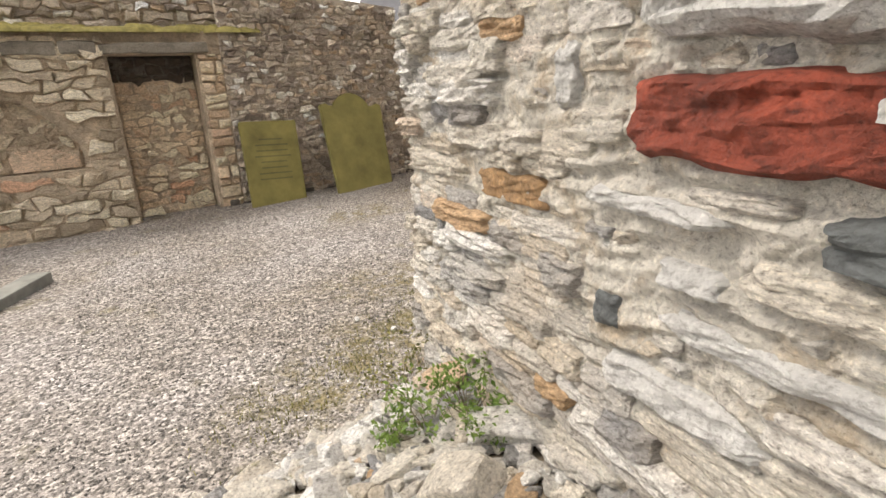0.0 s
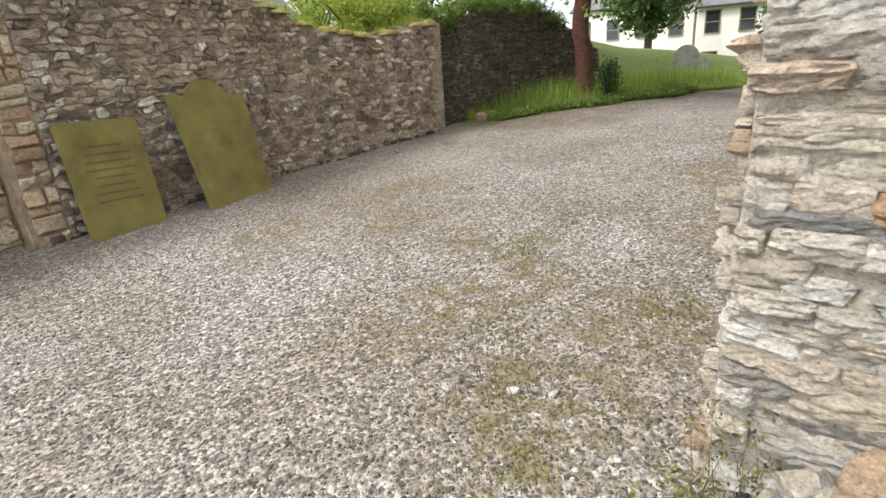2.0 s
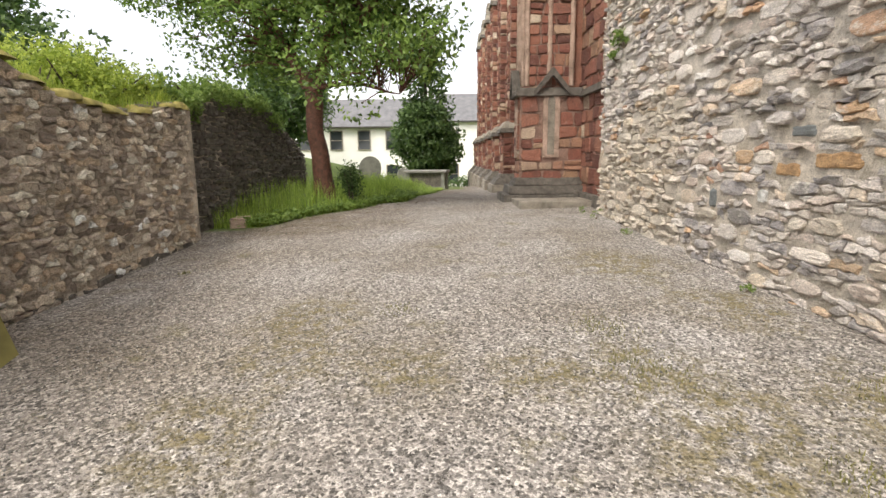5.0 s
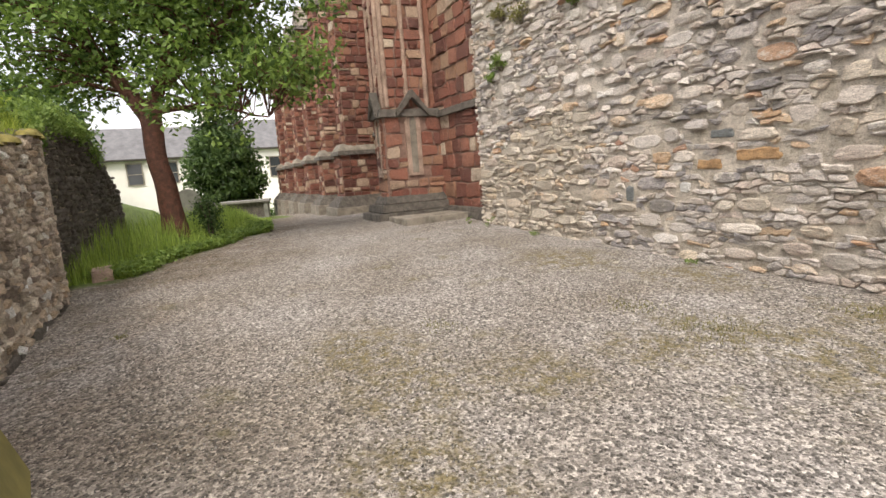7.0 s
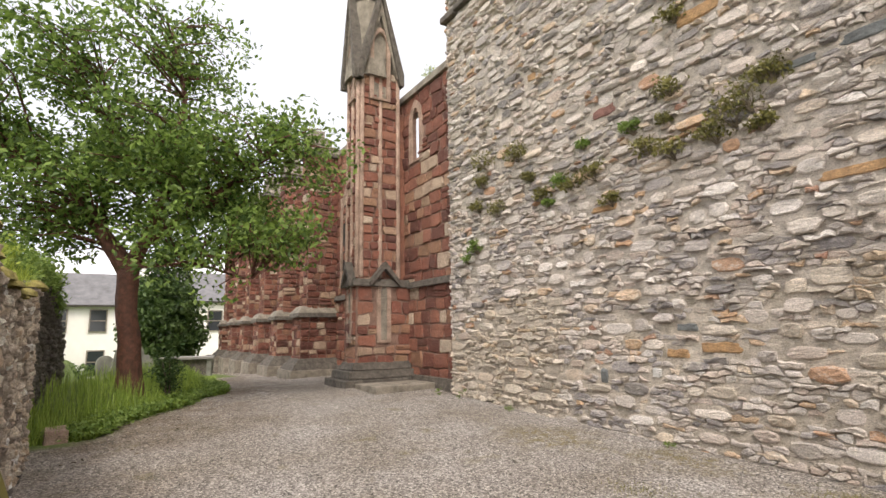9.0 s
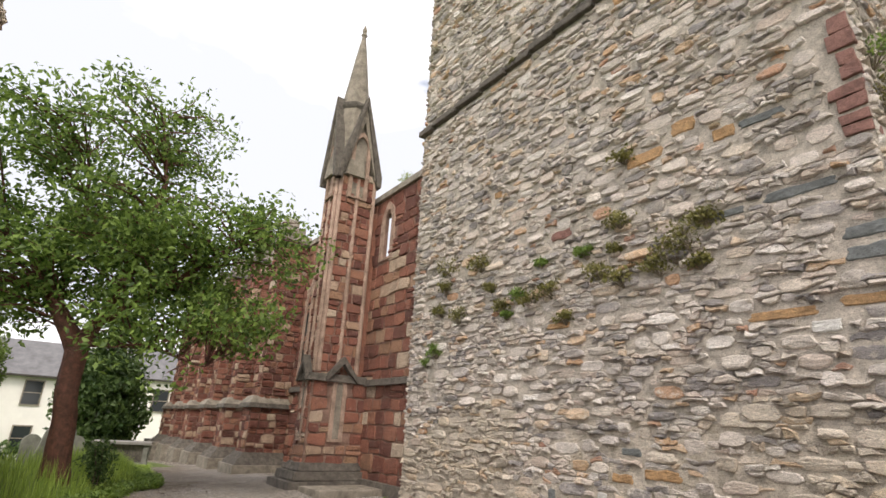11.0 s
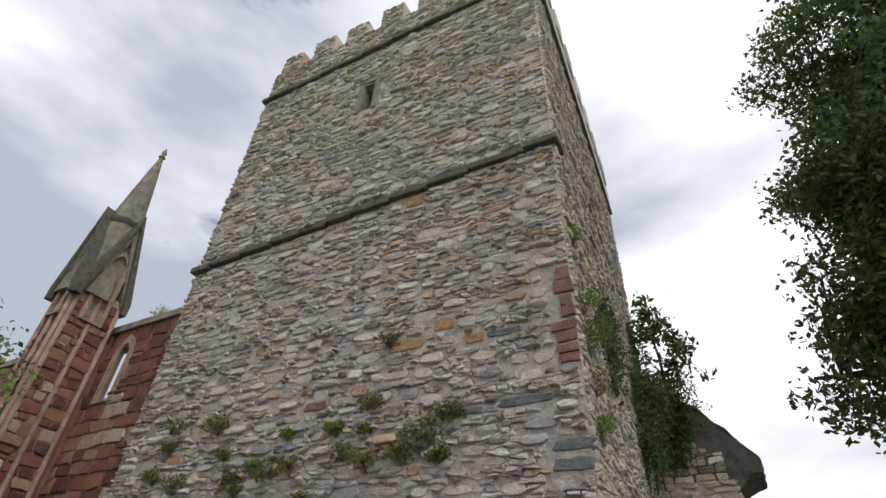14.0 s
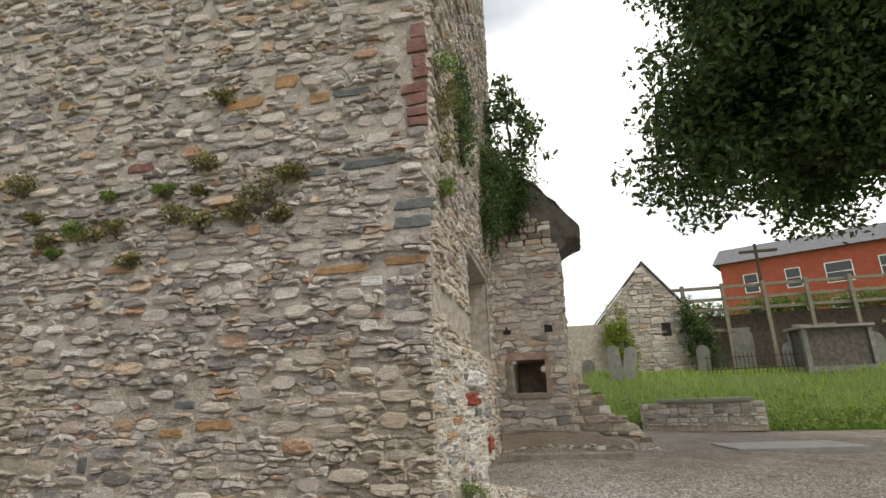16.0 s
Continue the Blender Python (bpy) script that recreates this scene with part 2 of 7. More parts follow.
M = {
    "tower": stone_mat("rubble_stone_grey", TOWER_STOPS, False, smear=(0.66, 0.6, 0.54), smear_cut=0.53),
    "tower1": stone_mat("rubble_stone_grey_single", TOWER_STOPS, True, smear=(0.66, 0.6, 0.54), smear_cut=0.53),
    "near1": stone_mat("schist_stone_pale_single", NEAR_STOPS, True, grain=(9, 9, 34), bump=0.8, stain=(0.46, 0.33, 0.19), stain_amount=0.35, smear=(0.7, 0.64, 0.55), smear_cut=0.6),
    "near": stone_mat("schist_stone_pale", NEAR_STOPS, False, grain=(9, 9, 34), bump=0.8, stain=(0.46, 0.33, 0.19), stain_amount=0.35, smear=(0.7, 0.64, 0.55), smear_cut=0.6),
    "yard": stone_mat("rubble_stone_brown", YARD_STOPS, False, grain=(12, 12, 16), stain=(0.14, 0.12, 0.09), stain_amount=0.5, smear=(0.6, 0.53, 0.45), smear_cut=0.59),
    "yard1": stone_mat("rubble_stone_brown_single", YARD_STOPS, True, grain=(12, 12, 16), stain=(0.14, 0.12, 0.09), stain_amount=0.5, smear=(0.6, 0.53, 0.45), smear_cut=0.59),
    "rubble": stone_mat("rubble_stone_mossy", [(p, tuple(x * 0.95 for x in c)) for p, c in NEAR_STOPS], True, grain=(12, 12, 20), bump=0.8, stain=(0.2, 0.16, 0.09), stain_amount=0.5, moss=(0.14, 0.13, 0.035), moss_cut=0.58),
    "rubble_mix": stone_mat("rubble_stone_mixed", [(p, tuple(x * 0.95 for x in c)) for p, c in NEAR_STOPS], False, grain=(12, 12, 20), bump=0.8, stain=(0.2, 0.16, 0.09), stain_amount=0.5, moss=(0.14, 0.13, 0.035), moss_cut=0.6),
    "door": stone_mat("infill_stone_ochre", DOOR_STOPS, True, grain=(8, 8, 14), stain=(0.2, 0.15, 0.1)),
    "ochre": stone_mat("rubble_stone_ochre", OCHRE_STOPS, False, grain=(8, 8, 16), stain=(0.24, 0.19, 0.13), smear=(0.5, 0.42, 0.32), smear_cut=0.55),
    "mortar_near": plain_mat("lime_mortar_cream", (0.74, 0.7, 0.63), 0.95, vary=0.25, scale=7, bump=0.8, pits=0.75, patch=(0.55, 0.45, 0.33)),
    "grave_dark": plain_mat("lichen_dark_slate", (0.12, 0.108, 0.04), 0.85, vary=0.3, scale=3.0, bump=0.12),
    "mid": stone_mat("rubble_stone_mid", [(p, tuple((x + y) / 2 for x, y in zip(c, (0.66, 0.57, 0.45)))) for p, c in TOWER_STOPS], False, smear=(0.56, 0.51, 0.43), smear_cut=0.53),
    "red": stone_mat("sandstone_red", RED_STOPS, False, grain=(9, 9, 11), stain=(0.12, 0.08, 0.07), stain_amount=0.5, smear=(0.36, 0.2, 0.155), smear_cut=0.56),
    "red1": stone_mat("sandstone_red_single", RED_STOPS, True, grain=(9, 9, 11), stain=(0.12, 0.08, 0.07), stain_amount=0.5, smear=(0.36, 0.2, 0.155), smear_cut=0.56),
    "mortar": plain_mat("lime_mortar_pale", (0.57, 0.51, 0.44), 0.95, vary=0.38, scale=7, bump=0.7, pits=0.8, patch=(0.43, 0.38, 0.31)),
    "mortar_upper": plain_mat("lime_mortar_weathered", (0.52, 0.47, 0.415), 0.95, vary=0.4, scale=7, bump=0.7, pits=0.8),
    "mortar_dark": plain_mat("lime_mortar_dark", (0.5, 0.435, 0.365), 0.95, vary=0.45, scale=5, bump=0.7, pits=0.7),
    "mortar_ochre": plain_mat("lime_mortar_ochre", (0.55, 0.45, 0.34), 0.95, vary=0.4, scale=5, bump=0.7, pits=0.8, patch=(0.4, 0.33, 0.25)),
    "mortar_red": plain_mat("lime_mortar_pink", (0.27, 0.17, 0.135), 0.95, vary=0.3, scale=6, bump=0.5, pits=0.7),
    "string": plain_mat("dressed_stone_dark_and_shade", (0.13, 0.115, 0.1), 0.9, vary=0.5, scale=7, bump=0.5, pits=0.7),
    "grey_dressed": plain_mat("dressed_stone_grey", (0.27, 0.24, 0.2), 0.9, vary=0.45, scale=4, bump=0.4, pits=0.7),
    "pink_dressed": plain_mat("dressed_stone_pink", (0.42, 0.3, 0.24), 0.9, vary=0.4, scale=4, bump=0.4, pits=0.7),
    "grave": plain_mat("lichen_green_slate", (0.19, 0.165, 0.05), 0.85, vary=0.3, scale=3.0, bump=0.12),
    "grave_grey": plain_mat("weathered_grey_slate", (0.2, 0.2, 0.18), 0.85, vary=0.35, scale=4.0, bump=0.15),
    "slab": plain_mat("smooth_grey_slab", (0.24, 0.23, 0.22), 0.7, vary=0.2, scale=3.0, bump=0.1),
    "moss": plain_mat("moss_yellow_green", (0.26, 0.22, 0.07), 0.95, vary=0.5, scale=12, bump=0.9),
    "soil": plain_mat("earth_brown", (0.17, 0.138, 0.1), 0.95, vary=0.4, scale=9, bump=0.7),
    "bark_red": plain_mat("bark_red_brown", (0.12, 0.048, 0.03), 0.7, vary=0.6, scale=9, bump=0.8, pits=0.85),
    "bark": plain_mat("bark_dark", (0.06, 0.045, 0.033), 0.9, vary=0.4, scale=8, bump=0.6),
    "leaf": leaf_mat("leaf_green", (0.04, 0.085, 0.018), (0.25, 0.37, 0.08), 0.45),
    "leaf_dark": leaf_mat("leaf_dark_green", (0.025, 0.06, 0.018), (0.12, 0.19, 0.055), 0.42),
    "leaf_lime": leaf_mat("leaf_lime", (0.18, 0.26, 0.04), (0.42, 0.5, 0.09), 0.45),
    "leaf_dry": leaf_mat("leaf_dry_olive", (0.08, 0.085, 0.025), (0.28, 0.26, 0.08), 0.35),
    "leaf_weed": leaf_mat("leaf_weed", (0.09, 0.16, 0.03), (0.24, 0.34, 0.08), 0.4),
    "grass": leaf_mat("grass_blade", (0.17, 0.27, 0.045), (0.4, 0.52, 0.11), 0.45),
    "white_wall": plain_mat("painted_render_white", (0.8, 0.79, 0.76), 0.8, vary=0.06, scale=1.0, bump=0.1),
    "roof": plain_mat("roof_slate_grey", (0.13, 0.13, 0.14), 0.75, vary=0.3, scale=2.0, bump=0.3),
    "brick": plain_mat("brick_red_far", (0.36, 0.085, 0.045), 0.85, vary=0.2, scale=2.0, bump=0.2),
    "glass": plain_mat("window_glass_dark", (0.03, 0.035, 0.04), 0.08, vary=0.2, scale=0.5, bump=0.0),
    "wood": plain_mat("weathered_timber", (0.22, 0.19, 0.145), 0.9, vary=0.35, scale=8, bump=0.4),
    "iron": plain_mat("iron_rust_dark", (0.05, 0.045, 0.04), 0.7, 0.3, vary=0.4, scale=8, bump=0.2),
    # Near-black for shallow openings: their inner shade is painted, not modelled.
    "hole": plain_mat("opening_shade_dark", (0.03, 0.027, 0.024), 0.95, vary=0.4, scale=6, bump=0.4),
    "white_stone": plain_mat("quartz_white", (0.74, 0.73, 0.71), 0.7, vary=0.15, scale=9, bump=0.5, pits=0.6),
    "red_stone": plain_mat("jasper_red_stone", (0.32, 0.062, 0.032), 0.75, vary=0.5, scale=7, bump=0.8, pits=0.75),
    "slate_stone": plain_mat("slate_green_grey", (0.17, 0.185, 0.19), 0.7, vary=0.4, scale=8, bump=0.5, pits=0.6),
    "orange_stone": plain_mat("ironstone_orange", (0.5, 0.31, 0.16), 0.85, vary=0.35, scale=12, bump=0.8, pits=0.8),
    "maroon_stone": plain_mat("sandstone_maroon", (0.27, 0.14, 0.12), 0.9, vary=0.4, scale=8, bump=0.6, pits=0.7),
    "grey_slab_rough": plain_mat("rough_grey_slab", (0.74, 0.73, 0.71), 0.85, vary=0.3, scale=8, bump=0.7, pits=0.8),
    # Dark stone for the upper doorway infill; shade painted on the fence bank.
    "dark_infill_bank_shade": plain_mat("dark_infill_and_bank_shade", (0.09, 0.07, 0.055), 0.95, vary=0.5, scale=6, bump=0.6, pits=0.6),
    "pebble": stone_mat("gravel_pebble", [(0, (0.12, 0.115, 0.115)), (0.4, (0.28, 0.265, 0.25)), (0.8, (0.42, 0.39, 0.36)), (1, (0.55, 0.52, 0.48))], False, grain=(30, 30, 30), stain_amount=0.1, bump=0.3),
}


def ground_material():
    m, n, l, p = graph("gravel_and_grass")
    w = place(n, l)
    v = tex(n, l, "ShaderNodeTexVoronoi", 52.0, w)
    vr = ramp(n, [(0.0, (0.1, 0.095, 0.09)), (0.25, (0.25, 0.24, 0.23)), (0.65, (0.42, 0.4, 0.39)), (1.0, (0.74, 0.72, 0.7))])
    sep = n.new("ShaderNodeSeparateColor")
    l.new(v.outputs["Color"], sep.inputs["Color"])
    l.new(sep.outputs[0], vr.inputs["Fac"])
    v2 = tex(n, l, "ShaderNodeTexVoronoi", 120.0, w)
    sep2 = n.new("ShaderNodeSeparateColor")
    l.new(v2.outputs["Color"], sep2.inputs["Color"])
    vr2 = ramp(n, [(0.0, (0.55, 0.54, 0.53)), (1.0, (1.25, 1.24, 1.22))])
    l.new(sep2.outputs[0], vr2.inputs["Fac"])
    c = blend(n, l, vr.outputs["Color"], vr2.outputs["Color"], 0.8, "MULTIPLY")
    mot = tex(n, l, "ShaderNodeTexNoise", 13.0, w, 9, 0.85)
    mo = ramp(n, [(0.36, (0.38, 0.35, 0.32)), (0.48, (0.92, 0.91, 0.9)), (0.56, (1.05, 1.05, 1.05)), (0.66, (1.4, 1.38, 1.36))])
    l.new(mot.outputs["Fac"], mo.inputs["Fac"])
    c = blend(n, l, c, mo.outputs["Color"], 0.62, "MULTIPLY")
    big = tex(n, l, "ShaderNodeTexNoise", 0.55, w, 5, 0.6)
    br = ramp(n, [(0.35, (0.66, 0.61, 0.55)), (0.65, (0.93, 0.91, 0.91))])
    l.new(big.outputs["Fac"], br.inputs["Fac"])
    c = blend(n, l, c, br.outputs["Color"], 1.0, "MULTIPLY")
    ms = tex(n, l, "ShaderNodeTexNoise", 1.5, w, 7, 0.72)
    mr = ramp(n, [(0.58, (0, 0, 0)), (0.7, (0.7, 0.7, 0.7))])
    l.new(ms.outputs["Fac"], mr.inputs["Fac"])
    fine = tex(n, l, "ShaderNodeTexNoise", 25.0, w, 5, 0.7)
    fr = ramp(n, [(0.4, (0.1, 0.085, 0.03)), (0.7, (0.27, 0.235, 0.12))])
    l.new(fine.outputs["Fac"], fr.inputs["Fac"])
    c = blend(n, l, c, fr.outputs["Color"], mr.outputs["Color"])
    pa = n.new("ShaderNodeAttribute")
    pa.attribute_name = "mossy"
    pn = tex(n, l, "ShaderNodeTexNoise", 6.0, w, 8, 0.75)
    pr = ramp(n, [(0.42, (0, 0, 0)), (0.58, (0.9, 0.9, 0.9))])
    l.new(pn.outputs["Fac"], pr.inputs["Fac"])
    pm = n.new("ShaderNodeMath")
    pm.operation = "MULTIPLY"
    l.new(pr.outputs["Color"], pm.inputs[0])
    l.new(pa.outputs["Fac"], pm.inputs[1])
    pf_ = ramp(n, [(0.35, (0.07, 0.06, 0.025)), (0.55, (0.19, 0.15, 0.06)), (0.75, (0.3, 0.25, 0.13))])
    l.new(fine.outputs["Fac"], pf_.inputs["Fac"])
    c = blend(n, l, c, pf_.outputs["Color"], pm.outputs[0])
    # Brown litter tint; the tree's shade on the gravel is painted in too.
    lit = n.new("ShaderNodeAttribute")
    lit.attribute_name = "litter_shade"
    ln_ = tex(n, l, "ShaderNodeTexNoise", 2.2, w, 7, 0.7)
    lr = ramp(n, [(0.36, (0, 0, 0)), (0.6, (0.85, 0.85, 0.85))])
    l.new(ln_.outputs["Fac"], lr.inputs["Fac"])
    lm = n.new("ShaderNodeMath")
    lm.operation = "MULTIPLY"
    l.new(lr.outputs["Color"], lm.inputs[0])
    l.new(lit.outputs["Fac"], lm.inputs[1])
    c = blend(n, l, c, (0.48, 0.39, 0.28), lm.outputs[0], "MULTIPLY")
    att = n.new("ShaderNodeAttribute")
    att.attribute_name = "turf"
    gt = tex(n, l, "ShaderNodeTexNoise", 14.0, w, 6, 0.7)
    gr = ramp(n, [(0.3, (0.06, 0.1, 0.02)), (0.7, (0.17, 0.23, 0.055))])
    l.new(gt.outputs["Fac"], gr.inputs["Fac"])
    c = blend(n, l, c, gr.outputs["Color"], att.outputs["Fac"])
    l.new(c, p.inputs["Base Color"])
    p.inputs["Roughness"].default_value = 0.92
    d = ramp(n, [(0.0, (1, 1, 1)), (0.5, (0, 0, 0))])
    l.new(v.outputs["Distance"], d.inputs["Fac"])
    a = bumped(n, l, p, d.outputs["Color"], 0.8, 0.02)
    bumped(n, l, p, v2.outputs["Distance"], 0.5, 0.008, a)
    return m


M["ground"] = ground_material()


# ---- building blocks ----
def mesh_of(name, verts, faces, material, smooth=False):
    me = bpy.data.meshes.new(name)
    me.from_pydata(verts, [], faces)
    if smooth:
        me.polygons.foreach_set("use_smooth", [True] * len(me.polygons))
    me.materials.append(material)
    me.update()
    return me


def child(ob, parent):
    if parent is not None:
        ob.parent = parent
    return ob


def part(name, bm, material, parent, label=""):
    me = bpy.data.meshes.new(name)
    bm.to_mesh(me)
    bm.free()
    me.materials.append(material)
    return tagged(child(new(name, me), parent), label)


def piece(name, verts, faces, material, parent, label="", smooth=False, kind=""):
    return tagged(child(new(name, mesh_of(name, verts, faces, material, smooth)), parent), label, kind=kind)


def thing(name, label, category, group="", kind=""):
    return tagged(new(name), label, category, group, kind)


def box(bm, a, b, m=None):
    vs = [bm.verts.new((x, y, z)) for x in (a[0], b[0]) for y in (a[1], b[1]) for z in (a[2], b[2])]
    for f in ((0, 1, 3, 2), (4, 6, 7, 5), (0, 4, 5, 1), (2, 3, 7, 6), (0, 2, 6, 4), (1, 5, 7, 3)):
        bm.faces.new([vs[i] for i in f])
    if m is not None:
        bmesh.ops.transform(bm, matrix=m, verts=vs)
    return vs


def prism(bm, outline, a, b, axis="y", m=None):
    """An outline in the plane across the axis, drawn out from a to b."""
    def at(p, d):
        return {"x": (d, p[0], p[1]), "y": (p[0], d, p[1]), "z": (p[0], p[1], d)}[axis]
    lo, hi = [bm.verts.new(at(p, a)) for p in outline], [bm.verts.new(at(p, b)) for p in outline]
    k = len(outline)
    bm.faces.new(lo)
    bm.faces.new(hi[::-1])
    for i in range(k):
        bm.faces.new((lo[i], hi[i], hi[(i + 1) % k], lo[(i + 1) % k]))
    if m is not None:
        bmesh.ops.transform(bm, matrix=m, verts=lo + hi)
    bmesh.ops.recalc_face_normals(bm, faces=bm.faces)


def soften(bm, width=0.01, rough=0.0, seed=0):
    bmesh.ops.bevel(bm, geom=list(bm.edges), offset=width, segments=2, affect="EDGES", profile=0.6)
    if rough:
        for v in bm.verts:
            v.co += noise.noise_vector(v.co * 3.1 + Vector((seed, 0, 0))) * rough


def boxpart(name, a, b, material, parent, label="", m=None, bevel=0.012):
    bm = bmesh.new()
    box(bm, a, b, m)
    if bevel:
        soften(bm, bevel)
    return part(name, bm, material, parent, label)


def tube(verts, faces, pts, radii, sides=7):
    base = len(verts)
    for i, (p, r) in enumerate(zip(pts, radii)):
        d = (pts[min(i + 1, len(pts) - 1)] - pts[max(i - 1, 0)]).normalized()
        u = d.cross(Vector((0.3, 0.2, 1.0)) if abs(d.z) < 0.9 else Vector((1, 0, 0))).normalized()
        v = d.cross(u)
        for k in range(sides):
            a = 2 * math.pi * k / sides
            verts.append(p + (u * math.cos(a) + v * math.sin(a)) * r)
    for i in range(len(pts) - 1):
        for k in range(sides):
            a, b = base + i * sides + k, base + i * sides + (k + 1) % sides
            faces.append((a, b, b + sides, a + sides))
    faces.append(tuple(base + (len(pts) - 1) * sides + k for k in range(sides)))


def lay(rng, u0, u1, v0, v1, heights, ratio, keep=None, gap=0.012, wander=0.35, wmax=0.6, ragged=0.1, split=0.22):
    """Stones packed in wavy courses over a rectangle: (u, v, w, h, outline)."""
    out = []
    seed = rng.uniform(0, 99)
    levels = [v0]
    while levels[-1] < v1 - heights[0] * 0.6:
        levels.append(levels[-1] + rng.uniform(*heights))
    levels[-1] = v1

    def edge(k, u):
        if k == 0 or k == len(levels) - 1:
            return levels[k]
        step = min(levels[k] - levels[k - 1], levels[k + 1] - levels[k])
        return levels[k] + wander * step * noise.noise(Vector((u * 2.6, k * 7.3 + seed, 0))) * 1.3

    for k in range(len(levels) - 1):
        h = levels[k + 1] - levels[k]
        u, lean0 = u0, 0.0
        while u < u1 - 0.01:
            w = min(wmax, h * rng.uniform(*ratio))
            if u + w > u1 - 0.35 * w:
                w = u1 - u
            lean1 = rng.uniform(-0.3, 0.3) * h * min(1.0, wander * 2) if u + w < u1 - 0.01 else 0.0
            spans = [(0.0, 1.0)]
            if rng.random() < split and w > 1.5 * h:
                c = rng.uniform(0.35, 0.65)
                spans = [(0.0, c), (c, 1.0)]
            for a, b in spans:
                def at(fu, fv):
                    t = a + (b - a) * fv
                    left, right = u + lean0 * (t - 0.5), u + w + lean1 * (t - 0.5)
                    x = left + (right - left) * fu
                    return x, edge(k, x) * (1 - t) + edge(k + 1, x) * t
                ring = [at(rng.uniform(0.02, 0.1), 0), at(rng.uniform(0.35, 0.65), 0), at(rng.uniform(0.9, 0.98), 0), at(1, rng.uniform(0.35, 0.65)),
                        at(rng.uniform(0.9, 0.98), 1), at(rng.uniform(0.35, 0.65), 1), at(rng.uniform(0.02, 0.1), 1), at(0, rng.uniform(0.35, 0.65))]
                cu, cv = sum(p[0] for p in ring) / 8, sum(p[1] for p in ring) / 8
                ww, hh = w, h * (b - a)
                su, sv = max(0.3, 1 - gap / ww), max(0.3, 1 - gap / hh)
                ring = tuple(((x - cu) * su * (1 - ragged * rng.random()), (y - cv) * sv * (1 - 2 * ragged * rng.random())) for x, y in ring)
                if keep is None or keep(cu, cv, ww, hh):
                    out.append((cu, cv, ww, hh, ring))
            u, lean0 = u + w, lean1
    return out


def lay_rubble(rng, u0, u1, v0, v1, w, h, keep=None, gap=0.014, jit=0.42, merge=0.22, ragged=0.03):
    """Uncoursed stones: an offset lattice with strongly shifted corners, some cells joined into long stones."""
    rows, cols = max(1, round((v1 - v0) / h)), max(1, round((u1 - u0) / w))
    w, h = (u1 - u0) / cols, (v1 - v0) / rows
    pts = {}

    def corner(r, i):
        if (r, i) not in pts:
            x, y = u0 + i * w / 2, v0 + r * h
            if 0 < r < rows:
                y += rng.uniform(-jit, jit) * h
            if 0 < i < 2 * cols:
                x += rng.uniform(-jit, jit) * w / 2
            pts[r, i] = (min(u1, max(u0, x)), y)
        return pts[r, i]

    out = []
    for r in range(rows):
        o = r % 2
        k = -o
        while k < 2 * cols:
            n = 4 if rng.random() < merge and k + 4 <= 2 * cols else 2
            a, b = max(0, k), min(2 * cols, k + n)
            low, high = [corner(r, i) for i in range(a, b + 1)], [corner(r + 1, i) for i in range(b, a - 1, -1)]
            ring = low + high
            cu, cv = sum(p[0] for p in ring) / len(ring), sum(p[1] for p in ring) / len(ring)
            ww, hh = max(p[0] for p in ring) - min(p[0] for p in ring), max(p[1] for p in ring) - min(p[1] for p in ring)
            g = gap * rng.uniform(0.5, 1.6)
            su, sv = max(0.35, 1 - 1.2 * g / max(ww, 0.01)), max(0.35, 1 - 1.2 * g / max(hh, 0.01))
            ring = tuple(((x - cu) * su * (1 - ragged * rng.random()), (y - cv) * sv * (1 - 2 * ragged * rng.random())) for x, y in ring)
            if rng.random() < 0.1:
                f = rng.uniform(0.5, 0.85)
                ring = tuple((x * f, y * f) for x, y in ring)
            worn = []
            for q in range(len(ring)):
                (ax, ay), (bx, by), (dx, dy) = ring[q - 1], ring[q], ring[(q + 1) % len(ring)]
                s, t = rng.uniform(0.05, 0.24), rng.uniform(0.05, 0.24)
                f, g = 1 - 0.12 * rng.random(), 1 - 0.12 * rng.random()
                worn += [((bx + (ax - bx) * s) * f, (by + (ay - by) * s) * f), ((bx + (dx - bx) * t) * g, (by + (dy - by) * t) * g)]
            ring = tuple(worn)
            if ww > 0.02 and hh > 0.015 and (keep is None or keep(cu, cv, ww, hh)):
                out.append((cu, cv, ww, hh, ring))
            k += n
    return out


